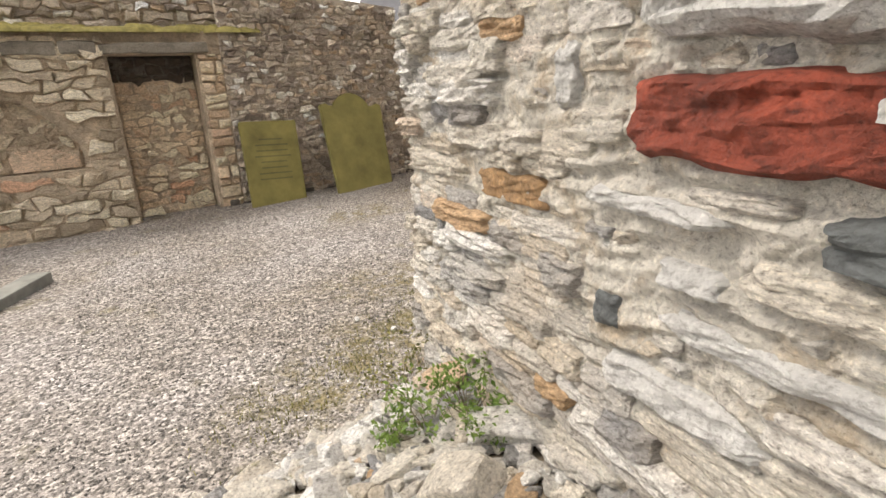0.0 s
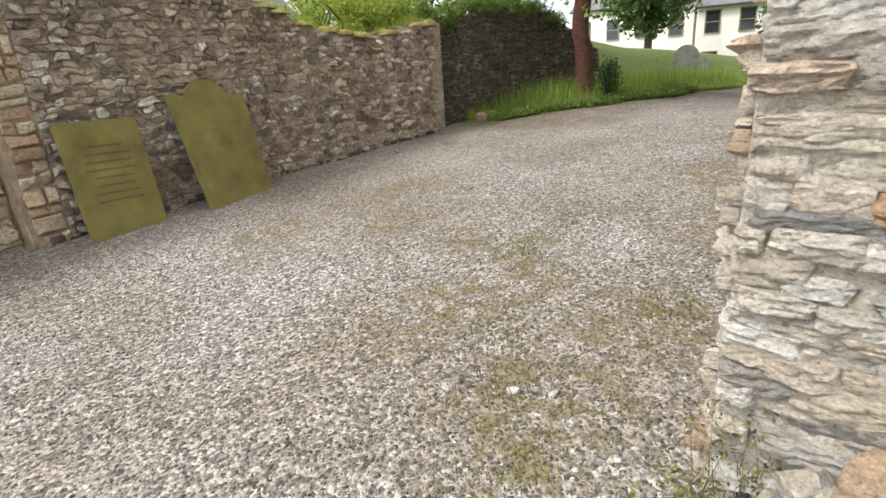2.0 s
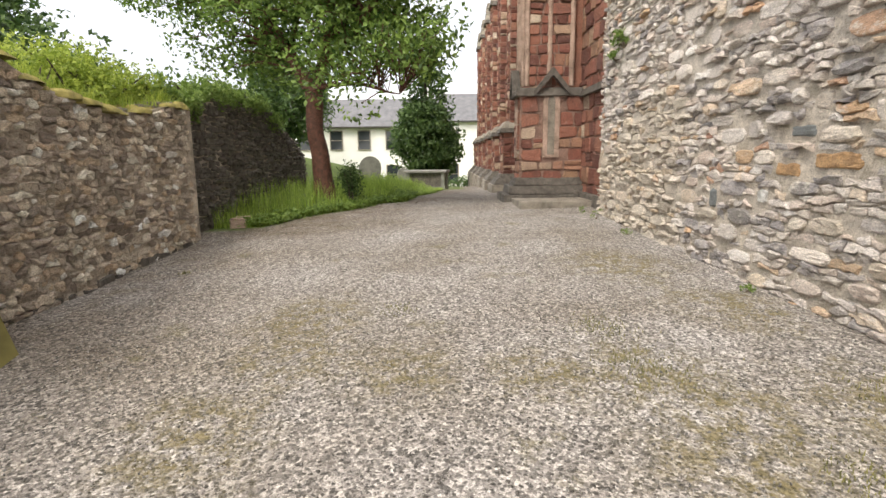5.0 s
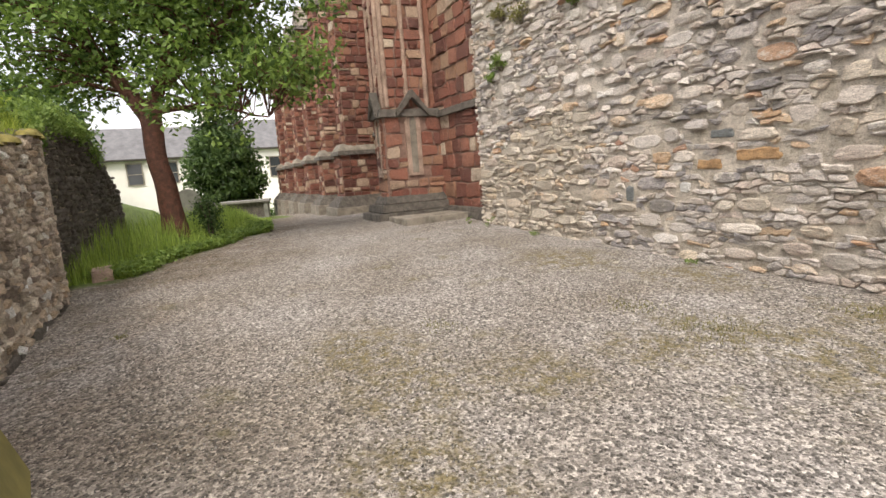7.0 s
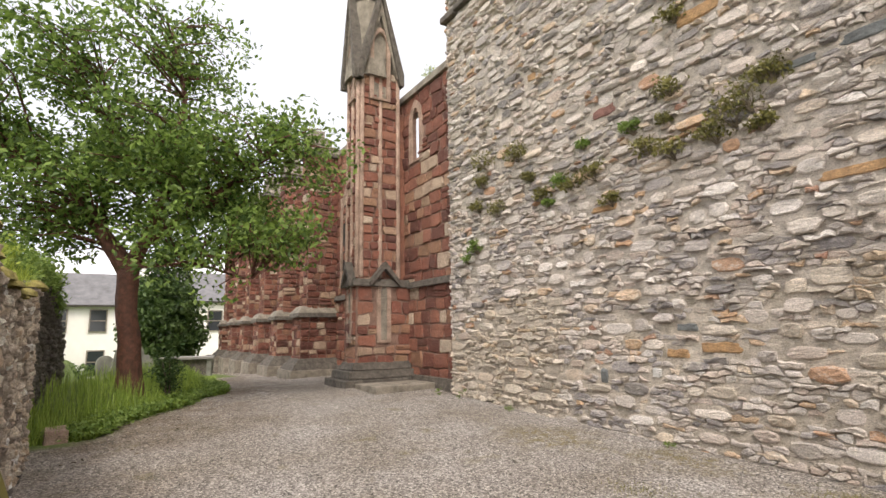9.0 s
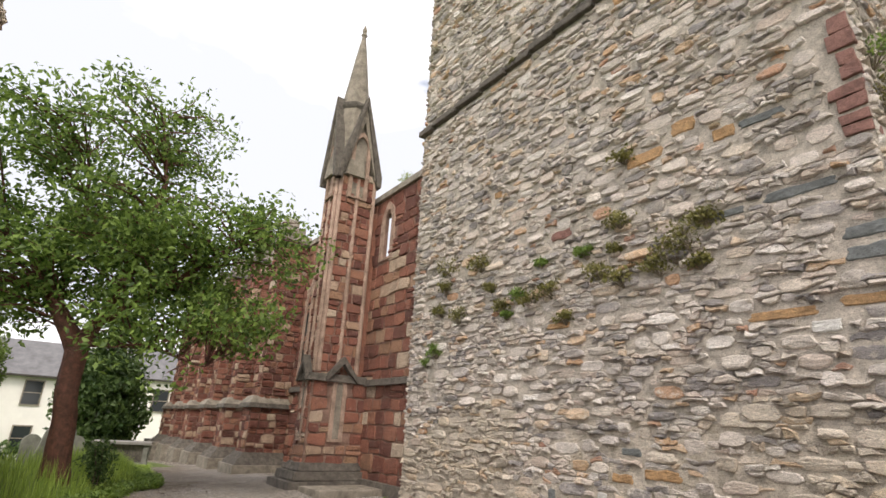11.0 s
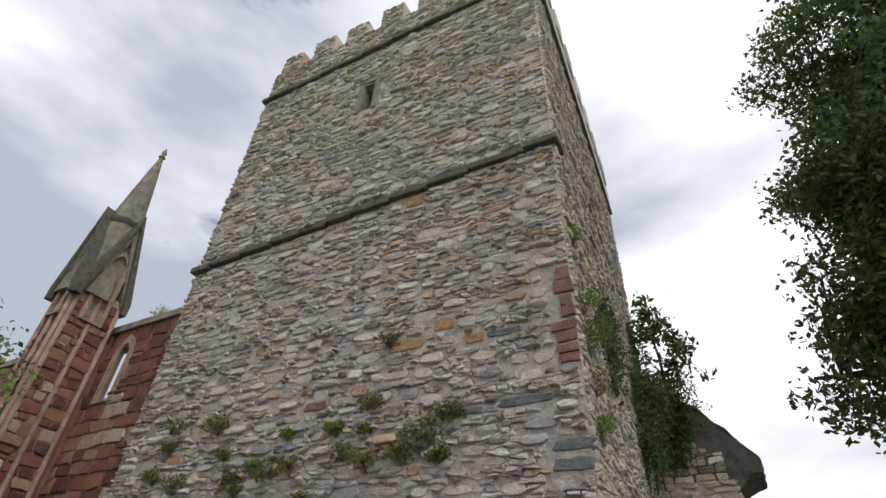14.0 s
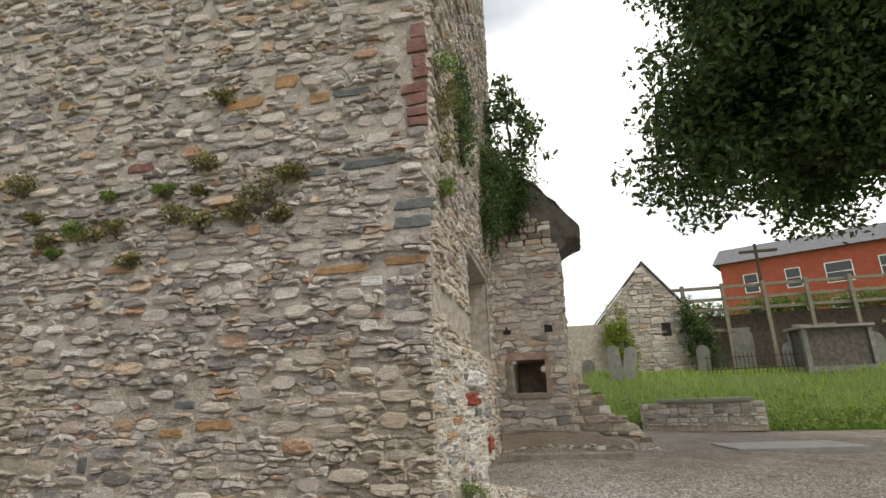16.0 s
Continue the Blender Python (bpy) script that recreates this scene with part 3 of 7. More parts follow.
def rugged(face, u, v, w, h, d, material, parent, seed, nu=16, nv=9, strata=36.0, name="stone"):
    """A near stone with a broken, layered surface."""
    verts, faces = [], []
    for j in range(nv + 1):
        for i in range(nu + 1):
            a, b = 2 * i / nu - 1, 2 * j / nv - 1
            q = Vector((a * 1.3, b * 1.3, seed * 3.7))
            x = a * (1 - 0.07 * b * b) * (1 + 0.2 * noise.noise(q)) + 0.06 * noise.noise(q * 2.6)
            y = b * (1 - 0.08 * a * a) * (1 + 0.3 * noise.noise(q + Vector((5, 0, 0)))) + 0.1 * noise.noise(q * 2.6 + Vector((0, 0, 7)))
            x, y = x * w / 2, y * h / 2 + 0.06 * h * noise.noise(Vector((a * 2, seed, 1)))
            edge = (1 - abs(a) ** 12) * (1 - abs(b) ** 9)
            s = noise.noise(Vector((x * 9, y * strata, seed))) * 0.5 + noise.noise(Vector((x * 30, y * strata * 2.5, seed + 4))) * 0.28 + noise.noise(Vector((x * 4, y * 6, seed + 9))) * 0.5
            s += 0.35 * (math.floor(3 * noise.noise(Vector((x * 5, y * 20, seed + 2)))) / 3)
            verts.append(face.at(u + x, v + y, -0.02 + (0.02 + d * (0.8 + 0.55 * s)) * edge))
    for j in range(nv):
        for i in range(nu):
            k = j * (nu + 1) + i
            faces.append((k, k + 1, k + nu + 2, k + nu + 1))
    if face.u.cross(face.v).dot(face.n) < 0:
        faces = [f[::-1] for f in faces]
    return piece(name, verts, faces, material, parent)


def mortar_sheet(face, u0, u1, v0, v1, step, depth, material, parent, seed, strata=0.0, keep=None):
    """Uneven lime mortar between the stones."""
    nu, nv = int((u1 - u0) / step), int((v1 - v0) / step)
    verts = []
    for j in range(nv + 1):
        for i in range(nu + 1):
            u, v = u0 + (u1 - u0) * i / nu, v0 + (v1 - v0) * j / nv
            n = noise.noise(Vector((u * 5, v * 7, seed))) * 0.6 + noise.noise(Vector((u * 19, v * 24, seed))) * 0.5 + noise.noise(Vector((u * 50, v * 60, seed))) * 0.25
            if strata:
                n += strata * noise.noise(Vector((u * 5, v * 28 + 2 * noise.noise(Vector((u * 3, v * 3, 1))), seed)))
            rim = 0 if i in (0, nu) or j in (0, nv) else 1
            verts.append(face.at(u, v, 0.002 + max(0.0, depth * (0.45 + n)) * rim))
    faces = [(j * (nu + 1) + i, j * (nu + 1) + i + 1, (j + 1) * (nu + 1) + i + 1, (j + 1) * (nu + 1) + i) for j in range(nv) for i in range(nu) if keep is None or keep(u0 + (u1 - u0) * (i + 0.5) / nu, v0 + (v1 - v0) * (j + 0.5) / nv)]
    if face.u.cross(face.v).dot(face.n) < 0:
        faces = [f[::-1] for f in faces]
    return piece("mortar", verts, faces, material, parent)


def stone_solid(rng, ring, w, h, d, base=-0.03):
    """A stone on its outline: sides, worn edge and an uneven face."""
    k = len(ring)
    bev = min(0.014, 0.16 * min(w, h)) * rng.uniform(0.6, 1.5)
    iu, iv = max(0.4, 1 - 2 * bev / w), max(0.4, 1 - 2 * bev / h)
    tu, tv = rng.uniform(-0.35, 0.35) * d, rng.uniform(-0.45, 0.45) * d
    vs = [(u, v, base) for u, v in ring]
    vs += [(u, v, max(0.002, d * 0.55 + (tu * u / w + tv * v / h) * 2)) for u, v in ring]
    vs += [(u * iu, v * iv, max(0.004, d + (tu * u / w + tv * v / h) * 2 + rng.uniform(-0.22, 0.22) * d)) for u, v in ring]
    vs.append((rng.uniform(-0.15, 0.15) * w, rng.uniform(-0.15, 0.15) * h, d * rng.uniform(0.9, 1.3)))
    fs = []
    for i in range(k):
        j = (i + 1) % k
        fs += [(i, j, k + j, k + i), (k + i, k + j, 2 * k + j, 2 * k + i), (2 * k + i, 2 * k + j, 3 * k)]
    return vs, fs


class Face:
    """A wall face: origin, direction along it, outward normal; v is height over the origin."""

    def __init__(self, o, along, normal, up=(0, 0, 1)):
        self.o, self.u, self.n, self.v = Vector(o), Vector(along).normalized(), Vector(normal).normalized(), Vector(up).normalized()

    def at(self, u, v, d=0.0):
        return self.o + self.u * u + self.v * v + self.n * d

    def matrix(self, u, v, d=0.0):
        m = Matrix((self.u, self.v, self.n)).transposed().to_4x4()
        m.translation = self.at(u, v, d)
        return m


def joined(name, face, stones, depth, material, parent, seed, label=""):
    rng = random.Random(seed)
    verts, faces = [], []
    for u, v, w, h, ring in stones:
        vs, fs = stone_solid(rng, ring, w, h, depth * rng.uniform(0.3, 1.25))
        b = len(verts)
        verts += [face.at(u + x, v + y, d) for x, y, d in vs]
        faces += [tuple(i + b for i in f) for f in fs]
    if face.u.cross(face.v).dot(face.n) < 0:
        faces = [f[::-1] for f in faces]
    return piece(name, verts, faces, material, parent, label, kind="stuff")


def singles(face, stones, depth, material, parent, seed, name="stone"):
    rng = random.Random(seed)
    flip = face.u.cross(face.v).dot(face.n) < 0
    for u, v, w, h, ring in stones:
        vs, fs = stone_solid(rng, ring, w, h, depth * rng.uniform(0.3, 1.25))
        if flip:
            vs, fs = [(-x, y, d) for x, y, d in vs], [f[::-1] for f in fs]
        ob = child(new(name, mesh_of(name, vs, fs, material)), parent)
        m = face.matrix(u, v)
        ob.matrix_basis = m @ Matrix.Diagonal((-1, 1, 1, 1)) if flip else m


def leaf_quads(rng, verts, faces, centre, count, spread, size, flat=0.5, droop=0.0):
    for _ in range(count):
        o = Vector((rng.gauss(0, 1), rng.gauss(0, 1), rng.gauss(0, 0.75) - droop * abs(rng.gauss(0, 1))))
        p = centre + o * spread * min(1.0, 1.7 / max(0.01, o.length))
        n = Vector((rng.gauss(0, 1), rng.gauss(0, 1), rng.gauss(flat, 1))).normalized()
        a = n.orthogonal().normalized()
        a = (Matrix.Rotation(rng.uniform(0, 6.28), 3, n) @ a)
        b = n.cross(a)
        s = size * rng.uniform(0.6, 1.35)
        i = len(verts)
        fold = n * s * rng.uniform(-0.1, 0.25)
        verts += [p - a * s * 0.6, p + b * s * 0.33 + fold, p + a * s * 0.7, p - b * s * 0.33 + fold]
        faces += [(i, i + 1, i + 2), (i, i + 2, i + 3)]


def blades(rng, verts, faces, p, height, width, lean):
    a = rng.uniform(0, 6.28)
    d = Vector((math.cos(a), math.sin(a), 0))
    s = Vector((-d.y, d.x, 0)) * width
    i = len(verts)
    verts += [p - s, p + s, p + d * lean * 0.35 + Vector((0, 0, height * 0.6)) + s * 0.6, p + d * lean * 0.35 + Vector((0, 0, height * 0.6)) - s * 0.6, p + d * lean + Vector((0, 0, height))]
    faces += [(i, i + 1, i + 2, i + 3), (i + 3, i + 2, i + 4)]


def plant(name, label, category, at, rng, clumps, count, spread, size, material, stem=None, flat=0.5, group="", droop=0.0):
    """A leafy plant out of clumps (offset from its root), with stems up to them."""
    ob = thing(name, label, category, group)
    ob.location = at
    lv, lf, sv, sf = [], [], [], []
    for c in clumps:
        c = Vector(c)
        leaf_quads(rng, lv, lf, c, count, spread, size, flat, droop)
        mid = c * 0.5 + Vector((rng.uniform(-0.05, 0.05), rng.uniform(-0.05, 0.05), 0))
        tube(sv, sf, [Vector((0, 0, -0.02)), mid, c], [max(0.004, size * 0.12), size * 0.08, size * 0.04], 4)
    piece("foliage", lv, lf, material, ob)
    piece("stem", sv, sf, stem or M["soil"], ob)
    return ob


# ---- ground ----
def smooth01(a, b, x):
    t = min(1.0, max(0.0, (x - a) / (b - a)))
    return t * t * (3 - 2 * t)


def ground_z(x, y):
    xc = min(12.2, max(-4.0, x))
    z = 0.037 * (xc - 3) - 0.17 * smooth01(13.5, 20, x) - 0.02 * (min(9.0, max(0.0, y)) - 2)
    z += smooth01(16, 60, x) * -1.9
    south = smooth01(4.5, 1.0, x)
    z += south * 0.48 * smooth01(1.6, -3.2, y)
    z += 1.75 * smooth01(-11.2, -15.5, y) * smooth01(3, 0, x) + 3.2 * smooth01(-24, -27, y) * smooth01(6, -2, x)
    z += 0.28 * smooth01(10.2, 12.5, x) * smooth01(0.0, 1.4, y - (7.4 - 0.55 * (x - 10.2)) if x < 15 else y - 4.7) * smooth01(24, 19, x)
    z += 1.5 * smooth01(8.9, 10.2, y)
    near = 1 - smooth01(14, 40, math.hypot(x - 4, y - 3))
    z += near * 0.025 * noise.noise(Vector((x * 0.9, y * 0.9, 0)))
    return z


def turf_edge(x):
    """The gravel's edge towards the grass under the tree: y of the edge."""
    return 7.55 - 0.62 * (x - 9.9) + 0.12 * math.sin(x * 3) if x < 13.8 else 5.13 - 0.11 * (x - 13.8)


def turf(x, y):
    a = smooth01(-0.12, 0.2, y - turf_edge(x)) if x > 9.6 and y < 30 else 0.0
    b = smooth01(-11.0, -11.5, y + 0.2 * math.sin(x * 2)) if x < 4 else 0.0
    c = 1.0 if (x > 22 and y > 3.4) or x > 34 or y > 9 or y < -16 or x < -14 else 0.0
    return max(a, b, c)


def axis_steps(lo, hi, fine):
    far = [lo - d for d in (2, 5, 10, 20, 40, 90, 200, 480)][::-1]
    mid = [lo + i * fine for i in range(int((hi - lo) / fine) + 1)]
    return far + mid + [hi + d for d in (2, 5, 10, 20, 40, 90, 200, 480)]


XS, YS = axis_steps(-12, 30, 0.25), axis_steps(-28, 12, 0.25)
gv = [(x, y, ground_z(x, y)) for y in YS for x in XS]
gf = [(j * len(XS) + i, j * len(XS) + i + 1, (j + 1) * len(XS) + i + 1, (j + 1) * len(XS) + i) for j in range(len(YS) - 1) for i in range(len(XS) - 1)]
ground_mesh = mesh_of("ground", gv, gf, M["ground"], True)
turf_att = ground_mesh.attributes.new("turf", "FLOAT", "POINT")
turf_att.data.foreach_set("value", [turf(x, y) for y in YS for x in XS])
# Leaf litter and brown earth, deepened with painted tree shade.
litter_shade_att = ground_mesh.attributes.new("litter_shade", "FLOAT", "POINT")
litter_shade_att.data.foreach_set("value", [max(smooth01(4.6, 0.0, turf_edge(x) - y) * smooth01(4.5, 9.5, x) * (1 if 2.6 < y < 8 else 0.5), smooth01(5.2, 7.4, y) * smooth01(9, 2, abs(x - 5)) * 0.7, smooth01(-0.5, -3, y) * 0.9 * smooth01(6, 2, x)) for y in YS for x in XS])
MOSSY = ((3.84, 2.92, 0.42), (3.3, 2.7, 0.45), (2.7, 2.9, 0.4), (4.2, 5.28, 0.4), (5.0, 5.3, 0.5), (3.95, 4.45, 0.35), (3.86, 3.6, 0.3), (2.3, 1.85, 0.5), (1.7, 1.6, 0.4), (3.2, 1.75, 0.5), (5.0, 1.8, 0.5), (6.6, 2.2, 0.6), (3.2, 5.5, 0.4))
mossy_att = ground_mesh.attributes.new("mossy", "FLOAT", "POINT")
mossy_att.data.foreach_set("value", [max(smooth01(1.5 * r, 0.3 * r, math.hypot((x - a) * 0.8, y - b)) for a, b, r in MOSSY) if 0 < x < 9 and 0 < y < 8 else 0.0 for y in YS for x in XS])
ground = tagged(new("ground", ground_mesh), "pale grey gravel yard with mossy patches and grass", "ground", kind="structure")


# ---- tower ----
TX0, TX1, TD = 2.1, 10.38, 9.3
front = Face((TX0, 1.13, 0), (1, 0.026, 0), (-0.026, 1, 0))
side = Face((TX0, 1.13, 0), (-0.03, -1, 0), (-1, 0.03, 0))
side_up = Face((TX0, 1.13, 0), (0.0536, -1, 0), (-1, -0.0536, 0))
tower = thing("tower", "tall grey rubble stone tower with battlements and string courses", "tower")
fw = (TX1 - TX0) * 1.0004
fx = Matrix.Translation((TX0, 1.13, 0)) @ Matrix.Rotation(math.atan(0.026), 4, "Z")
skew = Matrix(((1, -0.0276, 0, 0), (0, 1, 0, 0), (0, 0, 1, 0), (0, 0, 0, 1)))
SLIT = (4.25, 12.2, 0.32, 1.05)
H0, H1, HB, HT = 2.75, 5.6, 2.2, 3.9
for a, b in (((0.75, -TD, -0.3), (SLIT[0], 0, 16.0)), ((0, -H0, -0.3), (0.75, 0, 16.0)), ((0, -TD, -0.3), (0.75, -H1, 16.0)), ((0, -H1, -0.3), (0.75, -H0, HB)), ((0, -H1, HT), (0.75, -H0, 16.0)), ((SLIT[0] + SLIT[2], -TD, -0.3), (fw, 0, 16.0)), ((SLIT[0], -TD, -0.3), (SLIT[0] + SLIT[2], 0, SLIT[1])), ((SLIT[0], -TD, SLIT[1] + SLIT[3]), (SLIT[0] + SLIT[2], 0, 16.0)), ((SLIT[0], -TD, SLIT[1]), (SLIT[0] + SLIT[2], -0.6, SLIT[1] + SLIT[3]))):
    bm = bmesh.new()
    box(bm, a, b, fx @ skew)
    part("wall_core", bm, M["mortar_upper"], tower)
# lower corner mass that stands proud of the side face
low_m = Matrix.Translation((TX0, 1.13, 0)) @ Matrix.Rotation(math.atan(-0.03) - math.pi / 2, 4, "Z")
bm = bmesh.new()
box(bm, (0.02, 0.002, -0.3), (2.4, 0.6, 2.12), low_m)
part("wall_core", bm, M["mortar"], tower)


def string_z(u, low=True):
    return (8.93 - 0.064 * u) if low else (15.05 - 0.05 * u)


rng = random.Random(11)
BIG = []
def tower_keep(u, v, w, h):
    if abs(v - string_z(u)) < 0.09 + h / 2 or abs(v - string_z(u, False)) < 0.1 + h / 2:
        return False
    if SLIT[0] - 0.2 < u < SLIT[0] + SLIT[2] + 0.2 and SLIT[1] - 0.25 < v < SLIT[1] + SLIT[3] + 0.25:
        return False
    return not any(abs(u - a) < (w + c) / 2 * 0.92 and abs(v - b) < (h + d) / 2 * 0.9 for a, b, c, d, _ in BIG)


# stones that stand out by colour on the front face: along, height, width, height of stone
BIG += [(3.05, 1.52, 0.3, 0.1, "slate_stone"), (3.52, 0.95, 0.15, 0.13, "white_stone"), (4.38, 0.87, 0.13, 0.22, "slate_stone"), (2.65, 1.28, 0.5, 0.14, "orange_stone"), (3.2, 1.2, 0.34, 0.13, "orange_stone"),
        (0.72, 2.83, 0.3, 0.14, "white_stone"), (1.95, 5.68, 0.36, 0.22, "orange_stone"), (2.55, 5.45, 0.6, 0.2, "orange_stone"), (1.45, 5.35, 0.3, 0.2, "orange_stone"), (0.75, 4.32, 0.75, 0.13, "slate_stone"), (1.55, 4.28, 0.5, 0.1, "slate_stone"),
        (0.17, 6.0, 0.34, 0.42, "maroon_stone"), (0.16, 5.2, 0.32, 0.3, "maroon_stone"), (0.13, 5.57, 0.26, 0.36, "maroon_stone"), (0.15, 4.87, 0.3, 0.28, "maroon_stone"), (0.2, 3.72, 0.5, 0.16, "slate_stone"), (0.22, 3.5, 0.5, 0.17, "slate_stone"), (0.3, 3.05, 0.55, 0.12, "orange_stone"), (4.1, 4.7, 0.45, 0.16, "maroon_stone"), (1.1, 3.0, 0.7, 0.12, "orange_stone"),
        (1.0, 5.35, 0.55, 0.12, "slate_stone"), (2.7, 8.5, 0.4, 0.3, "orange_stone"), (5.6, 5.9, 0.22, 0.15, "orange_stone"), (4.2, 3.25, 0.5, 0.1, "orange_stone"), (0.4, 8.0, 0.3, 0.2, "white_stone")]
# larger blocks scattered among the small rubble
blocks = []
for _ in range(2600):
    w, h = rng.uniform(0.2, 0.5), rng.uniform(0.11, 0.2)
    u, v = rng.uniform(w / 2, fw - w / 2), rng.uniform(0.1, 15.9)
    if not tower_keep(u, v, w, h) or any(abs(u - b[0]) < (w + b[2]) / 2 and abs(v - b[1]) < (h + b[3]) / 2 for b in blocks):
        continue
    ring = []
    for k in range(11):
        a = 2 * math.pi * (k + 0.3 * rng.random()) / 11
        c_, s_ = math.cos(a), math.sin(a)
        r = (abs(c_) ** 3.5 + abs(s_) ** 3.5) ** (-1 / 3.5) * (1 - 0.2 * rng.random())
        ring.append((0.5 * w * r * c_, 0.5 * h * r * s_))
    blocks.append((u, v, w, h, tuple(ring)))
shelves = {}
for b in blocks:
    for q in range(int(b[1] / 0.5) - 1, int(b[1] / 0.5) + 2):
        shelves.setdefault(q, []).append(b)


def small_keep(u, v, w, h):
    return tower_keep(u, v, w, h) and not any(abs(u - b[0]) < (w * 0.3 + b[2]) / 2 and abs(v - b[1]) < (h * 0.3 + b[3]) / 2 for b in shelves.get(int(v / 0.5), ()))


rows = lay_rubble(rng, 0.0, fw, 0.0, 16.0, 0.16, 0.068, small_keep, 0.004, 0.49, 0.25) + blocks
near_rows = [r for r in rows if r[1] < 1.75 and 1.2 < r[0] < 5.2]
near_rows = near_rows[:300]
near_set = set(near_rows)
singles(front, near_rows, 0.04, M["tower1"], tower, 3)
joined("rubble_stonework", front, [r for r in rows if r not in near_set and r[1] >= 1.7 + 0.5 * math.sin(r[0] * 1.3)], 0.056, M["tower"], tower, 4)
joined("rubble_stonework", front, [r for r in rows if r not in near_set and r[1] < 1.7 + 0.5 * math.sin(r[0] * 1.3)], 0.056, M["mid"], tower, 5)
mortar_sheet(front, 0.0, fw, 0.0, 1.9, 0.04, 0.009, M["mortar"], tower, 6, 0.5)
mortar_sheet(front, 0.0, fw, 1.87, 8.3, 0.05, 0.009, M["mortar_upper"], tower, 16, 0.5)
mortar_sheet(front, 0.0, fw, 9.2, 15.0, 0.06, 0.016, M["mortar_upper"], tower, 8, 0.5, lambda u, v: not (SLIT[0] - 0.2 < u < SLIT[0] + SLIT[2] + 0.2 and SLIT[1] - 0.3 < v < SLIT[1] + SLIT[3] + 0.3))
for k, (u, v, w, h, mt) in enumerate(BIG):
    if u < 0.25 and h > 0.25:
        for j in range(2):
            wj, hj = w * rng.uniform(0.55, 1.0), h / 2 * rng.uniform(0.8, 0.95)
            z0 = v - h / 2 + j * h / 2
            bm = bmesh.new()
            box(bm, (-0.01, -0.2, z0), (wj, 0.04, z0 + hj), fx)
            bmesh.ops.subdivide_edges(bm, edges=list(bm.edges), cuts=2, use_grid_fill=True)
            soften(bm, 0.012, 0.035, k + j)
            part("quoin", bm, M[mt], tower)
    else:
        rugged(front, u, v, w * 1.05, h * 1.1, 0.032, M[mt], tower, k + 1, 10, 6)
for v0 in [i * 0.34 for i in range(27, 47)]:
    w = rng.uniform(0.3, 0.5)
    boxpart("quoin", (0, -0.3, v0), (w, 0.03, v0 + 0.31), M["tower1"], tower, "", fx, 0.02)

# side face beside the start of the walk
SIDE = [(1.68, 1.472, 0.66, 0.17, 0.085, "red_stone"), (1.86, 1.725, 0.94, 0.24, 0.12, "grey_slab_rough"), (1.11, 1.56, 0.08, 0.15, 0.05, "white_stone"), (0.83, 1.235, 0.4, 0.1, 0.05, "orange_stone"), (1.29, 1.0, 0.09, 0.09, 0.05, "slate_stone"), (1.4, 1.285, 0.36, 0.05, 0.07, "white_stone"),
        (1.52, 1.155, 0.16, 0.05, 0.06, "white_stone"), (1.92, 1.3, 0.32, 0.09, 0.07, "slate_stone"), (1.86, 1.5, 0.09, 0.035, 0.12, "white_stone"), (1.78, 1.2, 0.3, 0.08, 0.06, "near1"), (1.72, 1.05, 0.5, 0.06, 0.06, "white_stone"), (1.9, 0.93, 0.4, 0.08, 0.06, "near1"), (0.28, 1.25, 0.5, 0.09, 0.05, "near1"), (1.6, 1.33, 0.22, 0.04, 0.05, "near1"), (1.5, 0.86, 0.42, 0.09, 0.06, "white_stone"), (2.6, 1.3, 0.5, 0.2, 0.06, "near1"), (2.9, 0.8, 0.3, 0.2, 0.03, "red_stone")]


def side_keep(u, v, w, h):
    return not any(abs(u - a) < (w + c) / 2 * 0.93 and abs(v - b) < (h + d) / 2 * 0.93 for a, b, c, d, _, _ in SIDE)


close = lay_rubble(rng, 0.0, 2.4, 0.0, 2.1, 0.2, 0.062, side_keep, 0.006, 0.48, 0.3)
for k, (u, v, w, h, ring) in enumerate(close[:300]):
    rugged(side, u, v, w * 1.02, h * rng.uniform(0.85, 1.1), rng.uniform(0.025, 0.09), M["near1"], tower, k + 50, 14, 8, 60.0)
joined("rubble_stonework", side, close[300:], 0.05, M["near"], tower, 9)
chips = lay_rubble(rng, 0.0, 2.4, 0.0, 2.1, 0.085, 0.042, lambda u, v, w, h: side_keep(u, v, w, h) and not any(abs(u - a) < (w + c_) * 0.46 and abs(v - b) < (h + d_) * 0.46 for a, b, c_, d_, _ in close), 0.008)
joined("chip_stonework", side, chips, 0.03, M["near"], tower, 12)
mortar_sheet(side, 0.0, 2.4, 0.0, 2.14, 0.014, 0.032, M["mortar_near"], tower, 7, 0.9)
def hole_free(u, v, w=0.0, h=0.0):
    return not (H0 - w / 2 < u < H1 + w / 2 and HB - h / 2 < v < HT + h / 2)


mortar_sheet(side_up, 0.0, TD, 2.1, 8.2, 0.06, 0.018, M["mortar_upper"], tower, 14, 0.5, hole_free)
mortar_sheet(side_up, 2.4, TD, 0.0, 2.1, 0.06, 0.02, M["mortar_upper"], tower, 15, 0.5)
rest = lay_rubble(rng, 0.0, TD, 0.0, 16.0, 0.26, 0.095, lambda u, v, w, h: (u > 2.4 or v > 2.07) and hole_free(u, v, w, h) and tower_keep(99, v, w, h) and abs(v - 15.1) > 0.2)
joined("rubble_stonework", side_up, [r for r in rest if r[1] < 3.4 + math.sin(r[0] * 5)], 0.05, M["mid"], tower, 10)
joined("rubble_stonework", side_up, [r for r in rest if r[1] >= 3.4 + math.sin(r[0] * 5)], 0.05, M["tower"], tower, 13)
